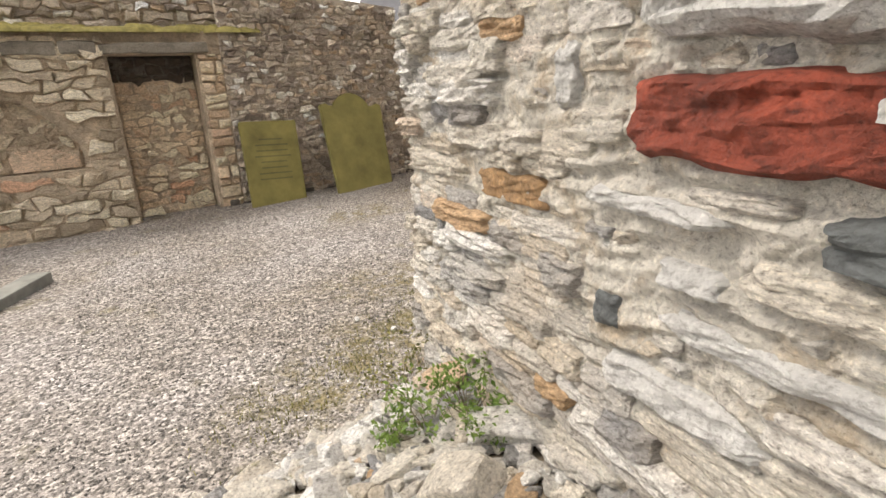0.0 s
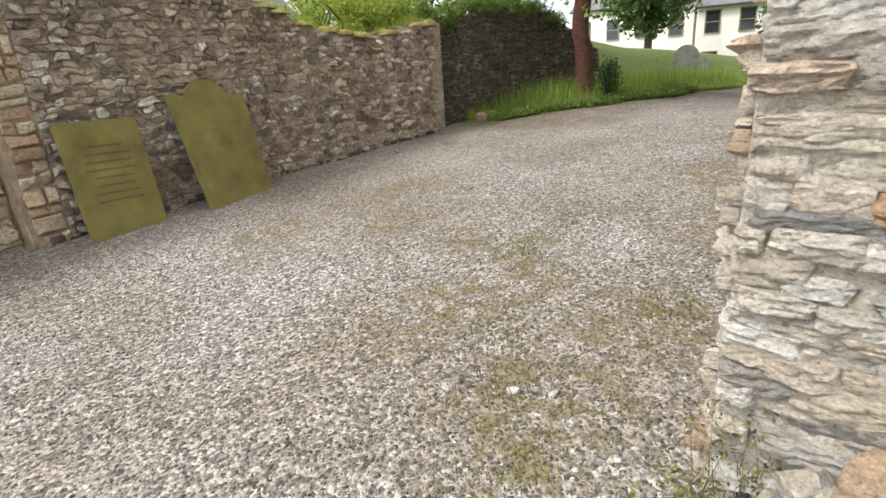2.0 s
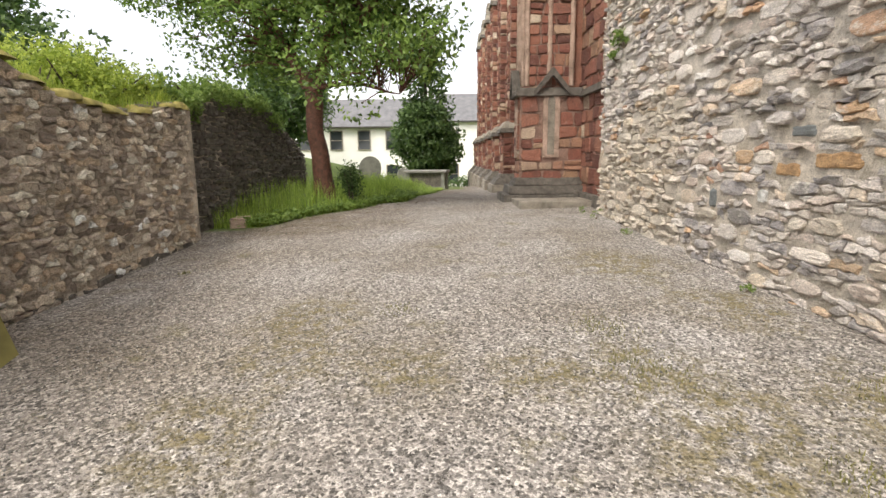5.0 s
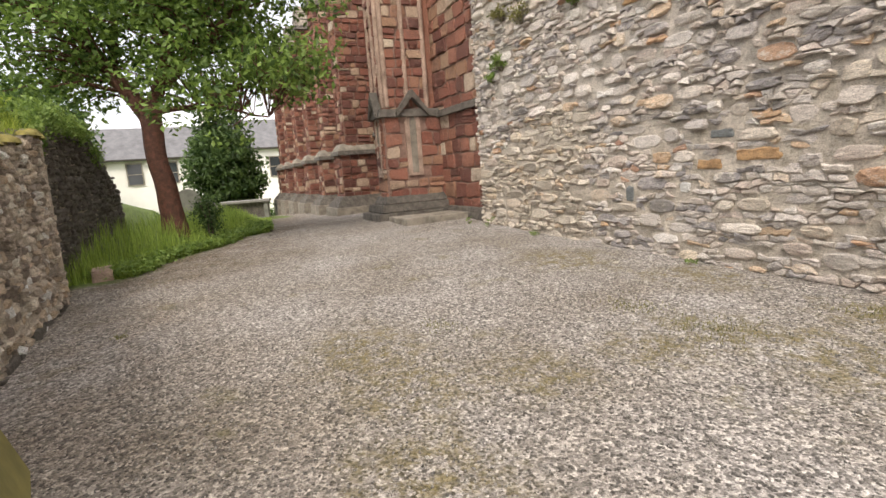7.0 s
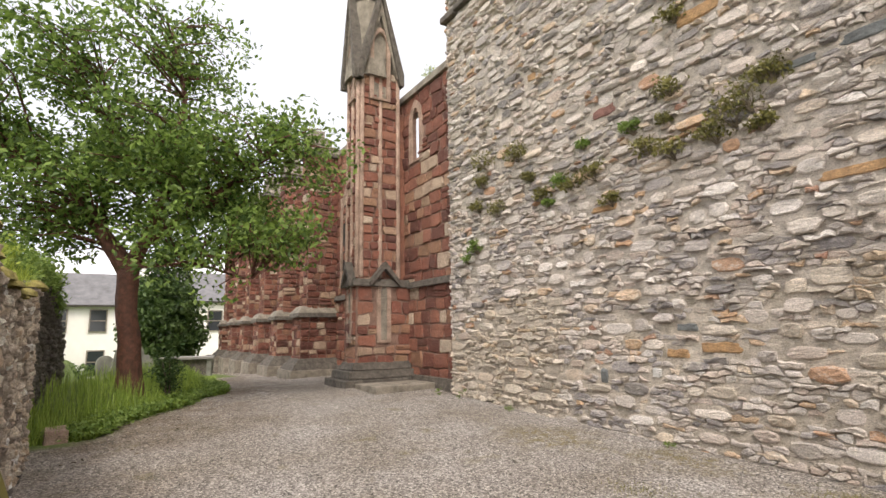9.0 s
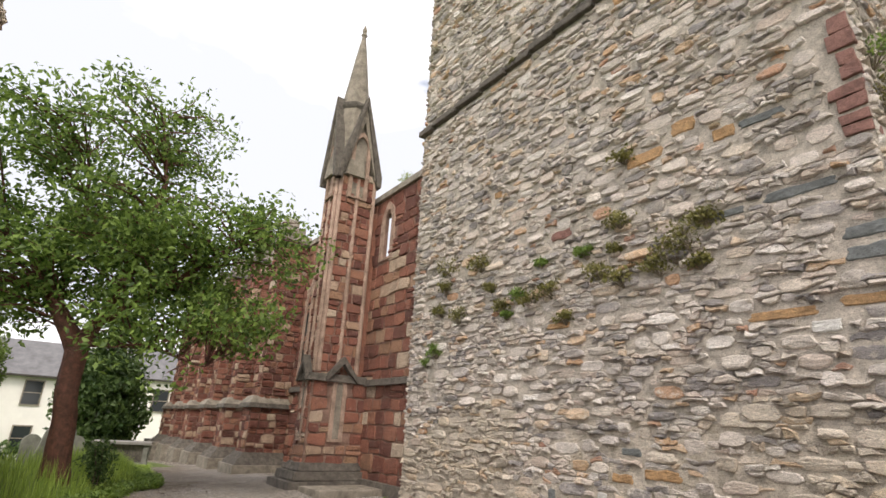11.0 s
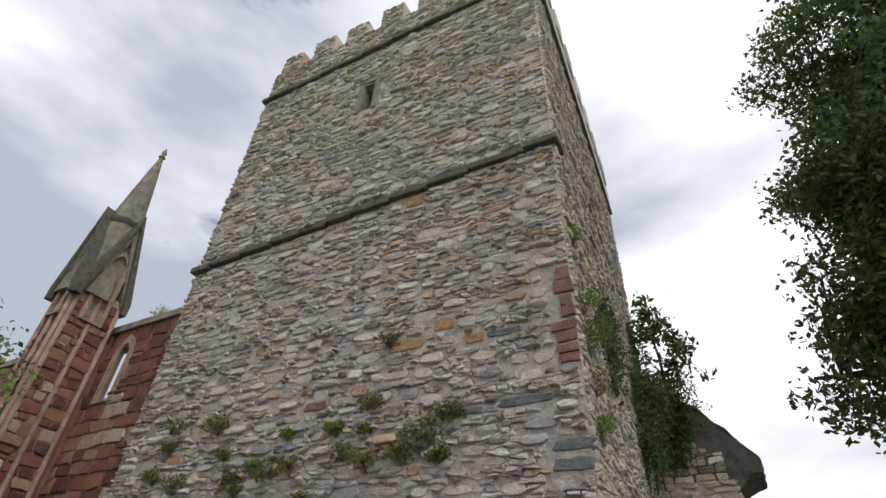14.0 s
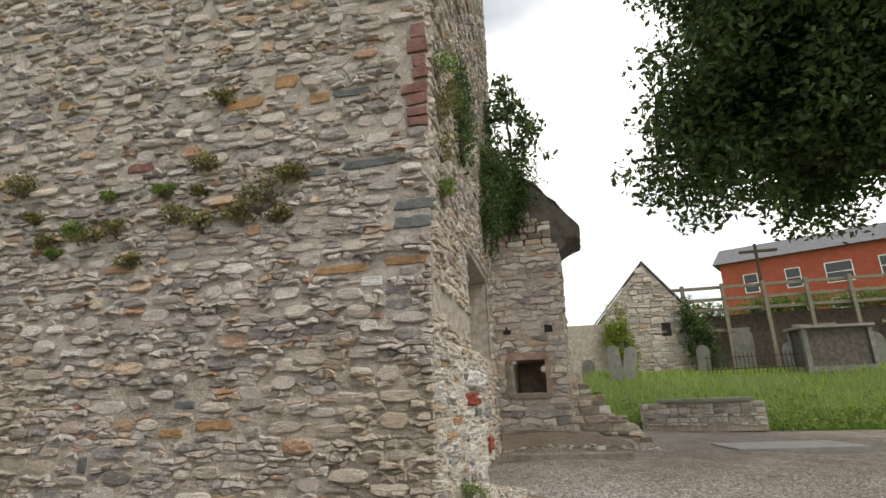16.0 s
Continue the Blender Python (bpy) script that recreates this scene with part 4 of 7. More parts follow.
for k, (u, v, w, h, d, mt) in enumerate(SIDE):
    rugged(side, u, v, w * 1.08, h * 1.12, d, M[mt], tower, k + 20, 26, 14, 30.0)

# string courses, in lengths
for low, mt in ((True, "string"), (False, "string")):
    u = -0.1
    while u < fw:
        w = min(rng.uniform(0.6, 1.1), fw + 0.1 - u)
        z = string_z(u + w / 2, low) + rng.uniform(-0.012, 0.012)
        boxpart("string_course", (u, -0.1, z - 0.07), (u + w - 0.01, 0.12 + rng.uniform(-0.02, 0.02), z + 0.07), M[mt], tower, "", fx, 0.025)
        u += w
sx = Matrix.Translation((TX0, 1.13, 0)) @ Matrix.Rotation(math.atan(0.0536) - math.pi / 2, 4, "Z")
u = -0.1
while u < TD:
    w = min(rng.uniform(0.6, 1.1), TD + 0.1 - u)
    boxpart("string_course", (u, -0.13, 15.0), (u + w - 0.01, 0.1, 15.15), M["string"], tower, "", sx, 0.025)
    u += w
boxpart("string_course", (0, -0.11, 8.86), (0.35, 0.1, 9.0), M["string"], tower, "", sx, 0.03)
# battlements
for k in range(7):
    u0 = 0.12 + k * 1.22
    for u, w, top in ((u0, 0.74, 16.85 + 0.12 * (k % 2)),):
        boxpart("merlon", (u, -0.5, 15.9), (u + w, -0.02, top), M["tower1"], tower, "", fx, 0.05)
        st = lay(rng, u, u + w, 16.0, top - 0.03, (0.08, 0.16), (1.2, 3.0))
        joined("merlon_stonework", front, st, 0.035, M["tower"], tower, 60 + k)
for k in range(7):
    u0 = 0.75 + k * 1.22
    boxpart("merlon", (u0, -0.17, 15.9), (u0 + 0.72, 0.5, 16.9), M["tower1"], tower, "", sx, 0.05)
boxpart("parapet", (0, -0.12, 15.16), (TD, 0.4, 16.0), M["tower1"], tower, "", sx, 0.04)
# slit window frame
for a, b in (((SLIT[0] - 0.16, -0.3, SLIT[1] - 0.05), (SLIT[0], 0.03, SLIT[1] + SLIT[3] + 0.05)), ((SLIT[0] + SLIT[2], -0.3, SLIT[1] - 0.05), (SLIT[0] + SLIT[2] + 0.16, 0.03, SLIT[1] + SLIT[3] + 0.05)), ((SLIT[0] - 0.16, -0.3, SLIT[1] + SLIT[3] + 0.05), (SLIT[0] + SLIT[2] + 0.16, 0.035, SLIT[1] + SLIT[3] + 0.2))):
    boxpart("window_jamb", a, b, M["grey_dressed"], tower, "", fx, 0.012)


# ---- yard wall with blocked doorway ----
ywall = tagged(new("wall_north"), "dark brown rubble yard wall with a blocked doorway", "wall", kind="structure")
WM = Matrix.Translation((2.8, 7.73, 0)) @ Matrix.Rotation(math.atan(0.1), 4, "Z")
WB = Matrix.Translation((4.88, 7.94, 0)) @ Matrix.Rotation(math.atan(0.02), 4, "Z")
wface = Face((2.8, 7.73, 0), (1, 0.1, 0), (0.1, -1, 0))
bface = Face((4.88, 7.94, 0), (1, 0.02, 0), (0.02, -1, 0))
D0, D1, DT, DB = -2.2, -1.13, 2.05, 0.34


def low_top(u):
    """The worn top of the lower stretch of wall."""
    return 2.34 - 0.34 * smooth01(0, 1.2, u) - 0.12 * smooth01(1.0, 2.2, u) + 0.2 * smooth01(2.2, 3.6, u)


def high_top(u):
    return 3.0 - 0.25 * smooth01(-0.4, 2.1, u)


bm = bmesh.new()
N0, N1, NB, NT = -4.6, -2.72, 0.62, 1.58
box(bm, (-9.0, 0.24, -0.6), (D0, 0.7, 2.35), WM)
box(bm, (-9.0, 0, -0.6), (N0, 0.24, 2.35), WM)
box(bm, (N1, 0, -0.6), (D0, 0.24, 2.35), WM)
box(bm, (N0, 0, -0.6), (N1, 0.24, NB), WM)
prism(bm, [(N0, 2.35), (N0, 1.2), (N0 + 0.3, 1.45)] + [(-3.6, NT), (-3.2, 1.5), (-2.95, 1.25), (N1, 0.95), (N1, 2.35)], 0, 0.24, "y", WM)
box(bm, (D0, DB, -0.6), (D1, 0.7, 2.35), WM)
box(bm, (D0, 0, DT), (D1, DB, 2.35), WM)
box(bm, (D1, 0, -0.6), (-0.35, 0.7, 2.35), WM)
box(bm, (-9.0, 0.25, 2.35), (-0.35, 0.8, 3.3), WM)
part("wall_core", bm, M["mortar_ochre"], ywall)
bm = bmesh.new()
prism(bm, [(-0.35, -0.6), (2.1, -0.6), (2.1, 2.73), (1.2, 2.82), (0.4, 2.92), (-0.35, 3.0)], 0, 0.7, "y", WM)
prism(bm, [(0, -0.6), (3.87, -0.6)] + [(u, low_top(u)) for u in (3.87, 3.4, 2.6, 1.9, 1.0, 0.4, 0)], 0, 0.6, "y", WB)
part("wall_core", bm, M["mortar_dark"], ywall)
rng = random.Random(21)


def niche_free(u, v, w=0.0, h=0.0):
    top = NT - 0.35 * ((u + 3.6) / 0.9) ** 2
    return not (N0 - 0.3 * w < u < N1 + 0.3 * w and NB - 0.3 * h < v < top + 0.3 * h)


ochre = lay_rubble(rng, -6.0, D0 - 0.02, -0.35, 2.3, 0.28, 0.13, niche_free, 0.003, 0.47, 0.25)
mortar_sheet(wface, -6.0, D0 - 0.02, -0.35, 2.3, 0.04, 0.03, M["mortar_ochre"], ywall, 31, 0.5, niche_free)
nface = Face(wface.at(0, 0, -0.24), (1, 0.1, 0), (0.1, -1, 0))
mortar_sheet(nface, N0, N1, NB, NT, 0.04, 0.05, M["mortar_ochre"], ywall, 36, 0.5)
joined("rubble_stonework", nface, lay_rubble(rng, N0, N1, NB, NT, 0.42, 0.22, None, 0.01, 0.45, 0.2), 0.05, M["ochre"], ywall, 37)
joined("rubble_stonework", wface, ochre, 0.07, M["ochre"], ywall, 22)
jamb = lay(rng, D1 + 0.02, D1 + 0.35, -0.35, 2.05, (0.1, 0.2), (1.0, 2.0), None, 0.015)
singles(wface, jamb, 0.05, M["door"], ywall, 24)
infill = lay_rubble(rng, D0 + 0.01, D1 - 0.01, -0.3, DT - 0.02, 0.22, 0.115, None, 0.004, 0.46)
dface = Face(wface.at(0, 0, -DB), (1, 0.1, 0), (0.1, -1, 0))
mortar_sheet(dface, D0 + 0.01, D1 - 0.01, -0.3, 1.75, 0.035, 0.04, M["mortar_ochre"], ywall, 32, 0.5)
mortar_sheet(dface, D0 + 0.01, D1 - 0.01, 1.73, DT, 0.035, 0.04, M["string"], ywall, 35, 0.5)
singles(dface, [r for r in infill if r[1] < 1.72], 0.05, M["door"], ywall, 23)
# Infill stones from 1.72 m up are darker than those below.
singles(dface, [r for r in infill if r[1] >= 1.72], 0.05, M["dark_infill_bank_shade"], ywall, 30)
dark = lay_rubble(rng, D1 + 0.35, 2.1, -0.35, 2.98, 0.13, 0.076, lambda u, v, w, h: v < high_top(u) - h / 2, 0.004, 0.48, 0.14, 0.05)
joined("rubble_stonework", wface, dark, 0.05, M["yard"], ywall, 26)
mortar_sheet(wface, D1 + 0.35, 2.1, -0.35, 2.9, 0.035, 0.02, M["mortar_dark"], ywall, 33, 0.4, lambda u, v: v < high_top(u) - 0.05)
mortar_sheet(bface, 0.0, 3.87, -0.35, 1.85, 0.035, 0.02, M["mortar_dark"], ywall, 34, 0.4)
dark = lay_rubble(rng, 0.0, 3.87, -0.35, 2.35, 0.13, 0.076, lambda u, v, w, h: v < low_top(u) - h / 3, 0.004, 0.48, 0.14, 0.05)
dsel = [r for r in dark if r[0] < 2.4 and r[1] < 1.6][:280]
dset = set(dsel)
singles(bface, dsel, 0.05, M["yard1"], ywall, 25)
joined("rubble_stonework", bface, [r for r in dark if r not in dset], 0.05, M["yard"], ywall, 29)
upper = lay_rubble(rng, -6.0, -0.35, 2.4, 3.28, 0.2, 0.11)
joined("rubble_stonework", Face(wface.at(0, 0, -0.25), (1, 0.1, 0), (0.1, -1, 0)), upper, 0.06, M["yard"], ywall, 27)
u = -6.0
while u < D1 + 0.05:
    w = rng.uniform(0.3, 0.7)
    if D0 - 0.35 < u < D1:
        w = D1 + 0.2 - u
    bm = bmesh.new()
    box(bm, (u, -0.05 - 0.05 * rng.random(), DT + 0.01), (u + w - 0.03, 0.3, DT + rng.uniform(0.13, 0.2)), WM)
    bmesh.ops.subdivide_edges(bm, edges=[e for e in bm.edges if e.calc_length() > 0.25], cuts=3, use_grid_fill=True)
    soften(bm, 0.02, 0.03, u)
    part("lintel_stone", bm, M["grey_dressed"], ywall)
    u += w


def cushion(name, label, spots, material, parent, rng, seed):
    """Low lumps of moss along a ledge."""
    verts, faces = [], []
    for c, r, h in spots:
        b = len(verts)
        k = 9
        for ring, (rr, hh) in enumerate(((1.0, -0.03), (0.85, 0.55), (0.45, 0.95))):
            for i in range(k):
                a = 2 * math.pi * i / k
                q = 1 + 0.3 * noise.noise(Vector((a * 2, ring, seed + c[0])))
                verts.append((c[0] + math.cos(a) * r * rr * q, c[1] + math.sin(a) * r * rr * q * 0.6, c[2] + h * hh))
        verts.append((c[0], c[1], c[2] + h))
        for ring in range(2):
            for i in range(k):
                j = (i + 1) % k
                faces.append((b + ring * k + i, b + ring * k + j, b + (ring + 1) * k + j, b + (ring + 1) * k + i))
        faces += [(b + 2 * k + i, b + 2 * k + (i + 1) % k, b + 3 * k) for i in range(k)]
    return piece(name, verts, faces, material, parent, label, True, "stuff")


spots = []
for _ in range(170):
    u = rng.uniform(-6, -0.3)
    p = WM @ Vector((u, rng.uniform(-0.02, 0.25), 2.33))
    spots.append((p, rng.uniform(0.1, 0.3), rng.uniform(0.04, 0.13)))
for _ in range(60):
    u = rng.uniform(0, 3.85)
    p = WB @ Vector((u, rng.uniform(0.0, 0.3), low_top(u) - 0.02))
    spots.append((p, rng.uniform(0.1, 0.28), rng.uniform(0.05, 0.12)))
tagged(cushion("moss", "yellow-green moss cushions on the wall ledge", spots, M["moss"], None, rng, 1), category="moss")
u = -1.0
while u < 5.9:
    w = rng.uniform(0.1, 0.3)
    mm = WM if u < 2.0 else WB @ Matrix.Translation((-2.1, 0, 0))
    p = mm @ Vector((u, -0.02, 0))
    bm = bmesh.new()
    z = ground_z(p.x, p.y)
    box(bm, (u, -0.03 - 0.05 * rng.random(), z - 0.1), (u + w, 0.05, z + rng.uniform(0.02, 0.09)), mm)
    soften(bm, 0.02, 0.03, u)
    part("footing_stone", bm, M["string"], ywall)
    u += w + rng.uniform(0.01, 0.12)
# coping stones on the lower stretch
u = 0.0
while u < 3.8:
    w = rng.uniform(0.3, 0.7)
    z = min(low_top(u), low_top(u + w)) + rng.uniform(-0.02, 0.03)
    bm = bmesh.new()
    box(bm, (u, 0.05, z), (u + w, 0.6, z + rng.uniform(0.05, 0.11)), WB)
    soften(bm, 0.025, 0.02, u)
    part("coping_stone", bm, M["grey_dressed"], ywall)
    u += w + 0.02
# set-back stretch overgrown with ivy, then a low broken end
def back_top(u):
    return 2.25 + 0.25 * smooth01(0, 3, u) - 0.65 * smooth01(4.2, 6.9, u) - 0.5 * smooth01(6.9, 7.9, u)


bm = bmesh.new()
prism(bm, [(8.75, -0.4), (16.6, -0.4)] + [(8.75 + u, back_top(u) - 0.05) for u in (7.85, 6.9, 5.5, 4.2, 3.0, 1.5, 0)], 8.3, 8.9, "y")
box(bm, (8.75, 8.02, -0.4), (8.95, 8.298, 2.1))
part("wall_core", bm, M["mortar_dark"], ywall)
iface = Face((8.75, 8.3, 0), (1, 0, 0), (0, -1, 0))
# Darker stone on this stretch paints in the shade of the ivy.
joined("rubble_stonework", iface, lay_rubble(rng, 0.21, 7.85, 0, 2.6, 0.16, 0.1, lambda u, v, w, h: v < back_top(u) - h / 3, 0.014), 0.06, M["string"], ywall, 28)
block = thing("stone_block", "small pale rectangular stone block beside the wall", "stone block")
bm = bmesh.new()
box(bm, (-0.24, -0.13, -0.05), (0.24, 0.13, 0.17))
soften(bm, 0.02, 0.012)
part("block", bm, M["pink_dressed"], block)
block.matrix_world = pose(10.1, 7.82, ground_z(10.1, 7.82), 0, 0, 8)


# ---- headstones leaning on the wall ----
def arc(cx, cz, r, a0, a1, k=10):
    return [(cx + r * math.cos(radians(a0 + (a1 - a0) * i / k)), cz + r * math.sin(radians(a0 + (a1 - a0) * i / k))) for i in range(k + 1)]


def headstone(outline, thick, material, label, m, group="", lines=0, width=0.6, top=1.0):
    ob = thing("headstone", label, "headstone", group)
    bm = bmesh.new()
    prism(bm, outline, 0, thick, "y")
    bmesh.ops.bevel(bm, geom=[e for e in bm.edges if e.calc_length() > 0.001], offset=0.008, segments=2, affect="EDGES")
    part("slab", bm, material, ob)
    rr = random.Random(lines + 5)
    for i in range(lines):
        z = top - 0.22 - i * 0.085
        if z < 0.3:
            break
        w = width * rr.uniform(0.45, 0.75)
        boxpart("inscription_line", (-w / 2, -0.0025, z), (w / 2, 0.004, z + 0.022), M["grave_dark"], ob, "worn illegible line of inscription", None, 0)
    ob.matrix_world = m
    return ob


h1 = [(-0.42, -0.25), (0.42, -0.25), (0.43, 1.27), (-0.43, 1.26)]
h2 = [(-0.5, -0.25), (0.5, -0.25), (0.56, 1.40), (0.47, 1.43), (0.40, 1.39)] + arc(0, 1.24, 0.36, 24, 156) + [(-0.40, 1.39), (-0.47, 1.43), (-0.56, 1.40)]
headstone(h1, 0.07, M["grave"], "square-topped green lichened headstone leaning on the wall", pose(2.5, 7.18, -0.15, -13.5, 3, 9), lines=9, width=0.75, top=1.2)
headstone(h2, 0.08, M["grave"], "round-shouldered tall green headstone leaning on the wall", pose(3.9, 7.2, -0.1, -18.5, 4, 12), lines=0)


# ---- church ----
church = thing("church", "roofless red sandstone church with buttresses and a pinnacle", "church")


def ashlar(face, u0, u1, v0, v1, seed, parent, single=False, keep=None, heights=(0.14, 0.27)):
    rng = random.Random(seed)
    st = lay(rng, u0, u1, v0, v1, heights, (0.9, 2.0), keep, 0.014, 0.18, 0.6, 0.07, 0.16)
    if single:
        singles(face, st, 0.042, M["red1"], parent, seed, "block")
    else:
        joined("ashlar", face, st, 0.042, M["red"], parent, seed)


def faces_of(x0, x1, y0, y1):
    """The faces of an upright block: towards -x, +y and +x."""
    return Face((x0, y1, 0), (0, -1, 0), (-1, 0, 0)), Face((x0, y1, 0), (1, 0, 0), (0, 1, 0)), Face((x1, y1, 0), (0, -1, 0), (1, 0, 0))


def block_of(x0, x1, y0, y1, z0, z1, seed, parent, single=False):
    bm = bmesh.new()
    box(bm, (x0, y0, z0), (x1, y1, z1))
    part("core", bm, M["mortar_red"], parent)
    a, b, c = faces_of(x0, x1, y0, y1)
    ashlar(a, 0, y1 - y0, z0, z1, seed, parent, single)
    ashlar(b, 0, x1 - x0, z0, z1, seed + 1, parent, False)
    ashlar(c, 0, y1 - y0, z0, z1, seed + 2, parent, False)


def band(name, x0, x1, y0, y1, z0, z1, material, parent, out=0.08, slope=0.06):
    """A moulding round three sides, with a sloping top."""
    bm = bmesh.new()
    v = box(bm, (x0 - out, y0, z0), (x1 + out, y1 + out, z1))
    for q in v:
        if q.co.z > (z0 + z1) / 2:
            q.co.x += slope if q.co.x < (x0 + x1) / 2 else -slope
            if q.co.y > (y0 + y1) / 2:
                q.co.y -= slope
    soften(bm, 0.018)
    return part(name, bm, material, parent)


def lancet(u, v, w, h, face, parent, depth=0.06, frame_w=0.09, back=None):
    """A pointed niche: recessed back and a dressed frame."""
    k = 7
    def outline(ww, hh, base):
        pts = [(-ww / 2, base), (ww / 2, base), (ww / 2, hh - ww)]
        pts += [(ww / 2 - ww * (1 - math.cos(radians(60 * i / k))), hh - ww + ww * math.sin(radians(60 * i / k))) for i in range(1, k + 1)]
        pts += [(-p[0], p[1]) for p in pts[2:][::-1][1:]]
        return pts
    o, i = outline(w + 2 * frame_w, h + frame_w * 1.6, -0.02), outline(w, h, 0.04)
    n = len(o)
    verts = [face.at(u + a, v + b, d) for ring, d in ((o, 0.0), (o, depth), (i, depth), (i, 0.005)) for a, b in ring]
    faces = [(r * n + j, r * n + (j + 1) % n, (r + 1) * n + (j + 1) % n, (r + 1) * n + j) for r in range(3) for j in range(n)]
    piece("lancet_frame", verts, faces, M["pink_dressed"], parent, "pale dressed stone frame")
    piece("lancet_panel", [face.at(u + a, v + b, 0.036) for a, b in i], [tuple(range(n))], back or M["grey_dressed"], parent)


def gablet(face, u, w, z0, h, out, parent, material):
    """A small gable moulding over a niche, standing out from the face."""
    t = 0.1
    pts = [(-w / 2, 0), (0, h), (w / 2, 0), (w / 2 - 0.02, -t), (0, h - t * 1.7), (-w / 2 + 0.02, -t)]
    verts = [face.at(u + a, z0 + b, d) for d in (-0.02, out) for a, b in pts]
    faces = [(6, 7, 10, 11), (7, 8, 9, 10)] + [(j, (j + 1) % 6, 6 + (j + 1) % 6, 6 + j) for j in range(6)]
    piece("gablet", verts, faces, material, parent, "dark weathered gable moulding")


# north wall between tower and far end, with its slit window
WY = 1.1
wallf = Face((10.4, WY, 0), (1, 0, 0), (0, 1, 0))
bm = bmesh.new()
S0, S1, SB, ST = 12.1, 12.48, 5.8, 7.05
T0, T1 = 11.7, 14.6
for a, b in (((10.38, WY - 0.7, -0.2), (T0, WY, 7.5)), ((T1, WY - 0.7, -0.2), (36, WY, 7.5)), ((T0, WY - 0.7, -0.2), (T1, WY, SB - 0.3)),
             ((T0, WY - 0.09, SB - 0.3), (S0, WY, 7.5)), ((S1, WY - 0.09, SB - 0.3), (T1, WY, 7.5)), ((S0, WY - 0.09, SB - 0.3), (S1, WY, SB)), ((S0, WY - 0.09, ST), (S1, WY, 7.5))):
    box(bm, a, b)
part("wall_core", bm, M["mortar_red"], church)
def slit_keep(u, v, w, h):
    return not (S0 - 0.16 < u + 10.4 < S1 + 0.16 and SB - 0.2 < v < ST + 0.25)
ashlar(wallf, 0.0, 2.6, 0.2, 7.5, 41, church, True, slit_keep, (0.24, 0.36))
ashlar(wallf, 2.6, 25.0, 0.2, 7.5, 42, church, False, slit_keep, (0.24, 0.36))
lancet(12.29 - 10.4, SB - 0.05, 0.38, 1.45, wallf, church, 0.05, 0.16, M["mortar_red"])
for ob in [o for o in church.children if o.name.startswith("lancet_panel")]:
    bpy.data.objects.remove(ob)
band("coping", 10.5, 36, WY - 0.75, WY, 7.5, 7.72, M["grey_dressed"], church, 0.1, 0.05)
band("mid_string", 10.5, 36, WY - 0.2, WY, 2.58, 2.74, M["string"], church, 0.12, 0.05)
band("plinth", 10.42, 36, WY - 0.2, WY, 0.0, 0.55, M["string"], church, 0.2, 0.08)

# pinnacled buttress
butt = tagged(new("buttress"), "red sandstone buttress with gabled niches and spire pinnacle")
child(butt, church)
BX, BY0, BY1 = 12.75, 1.15, 2.5
bm = bmesh.new()
box(bm, (BX - 0.02, WY, -0.1), (BX + 0.68, BY1, 2.66))
part("core", bm, M["mortar_red"], butt)
fa, fb, fc = faces_of(BX - 0.02, BX + 0.68, WY, BY1)
ashlar(fa, 0.02, 1.48, 0.75, 2.62, 51, butt, True, lambda u, v, w, h: not (0.48 < u < 0.92 and v > 1.3), (0.2, 0.3))
ashlar(fb, 0.02, 0.66, 0.75, 2.62, 52, butt, True, None, (0.2, 0.3))
lancet(0.69, 1.32, 0.16, 1.35, fa, butt, 0.05, 0.1)
lancet(0.34, 1.32, 0.13, 1.35, fb, butt, 0.05, 0.1)
gablet(fa, 0.69, 0.82, 2.72, 0.5, 0.16, butt, M["string"])
gablet(fb, 0.34, 0.55, 2.72, 0.5, 0.16, butt, M["string"])
band("offset_string", BX, BX + 0.66, WY, BY1, 2.62, 2.8, M["string"], butt, 0.12, 0.05)
band("plinth", BX, BX + 0.66, WY, BY1, 0.69, 0.86, M["string"], butt, 0.13, 0.08)
band("plinth", BX, BX + 0.66, WY, BY1, 0.5, 0.68, M["string"], butt, 0.26, 0.03)
band("plinth", BX, BX + 0.66, WY, BY1, 0.05, 0.49, M["string"], butt, 0.4, 0.03)
# upper shaft, with corner shafts
UX, UY0, UY1 = BX + 0.12, 1.38, 2.4
block_of(UX, UX + 0.75, UY0, UY1, 2.7, 8.2, 54, butt, True)
boxpart("web", (UX + 0.1, WY - 0.1, 2.7), (UX + 0.6, UY0, 7.2), M["red1"], butt, "", None, 0.02)
ua, ub, uc = faces_of(UX, UX + 0.75, UY0, UY1)
for f, us in ((ua, (0.06, 0.55, 1.04)), (ub, (0.06, 0.38, 0.69))):
    for u in us:
        vs, fs = [], []
        tube(vs, fs, [f.at(u, 2.85, 0.02), f.at(u, 5.5, 0.02), f.at(u, 8.25, 0.02)], [0.06, 0.055, 0.055], 8)
        piece("colonnette", vs, fs, M["pink_dressed"], butt, "slim pale stone shaft", True)
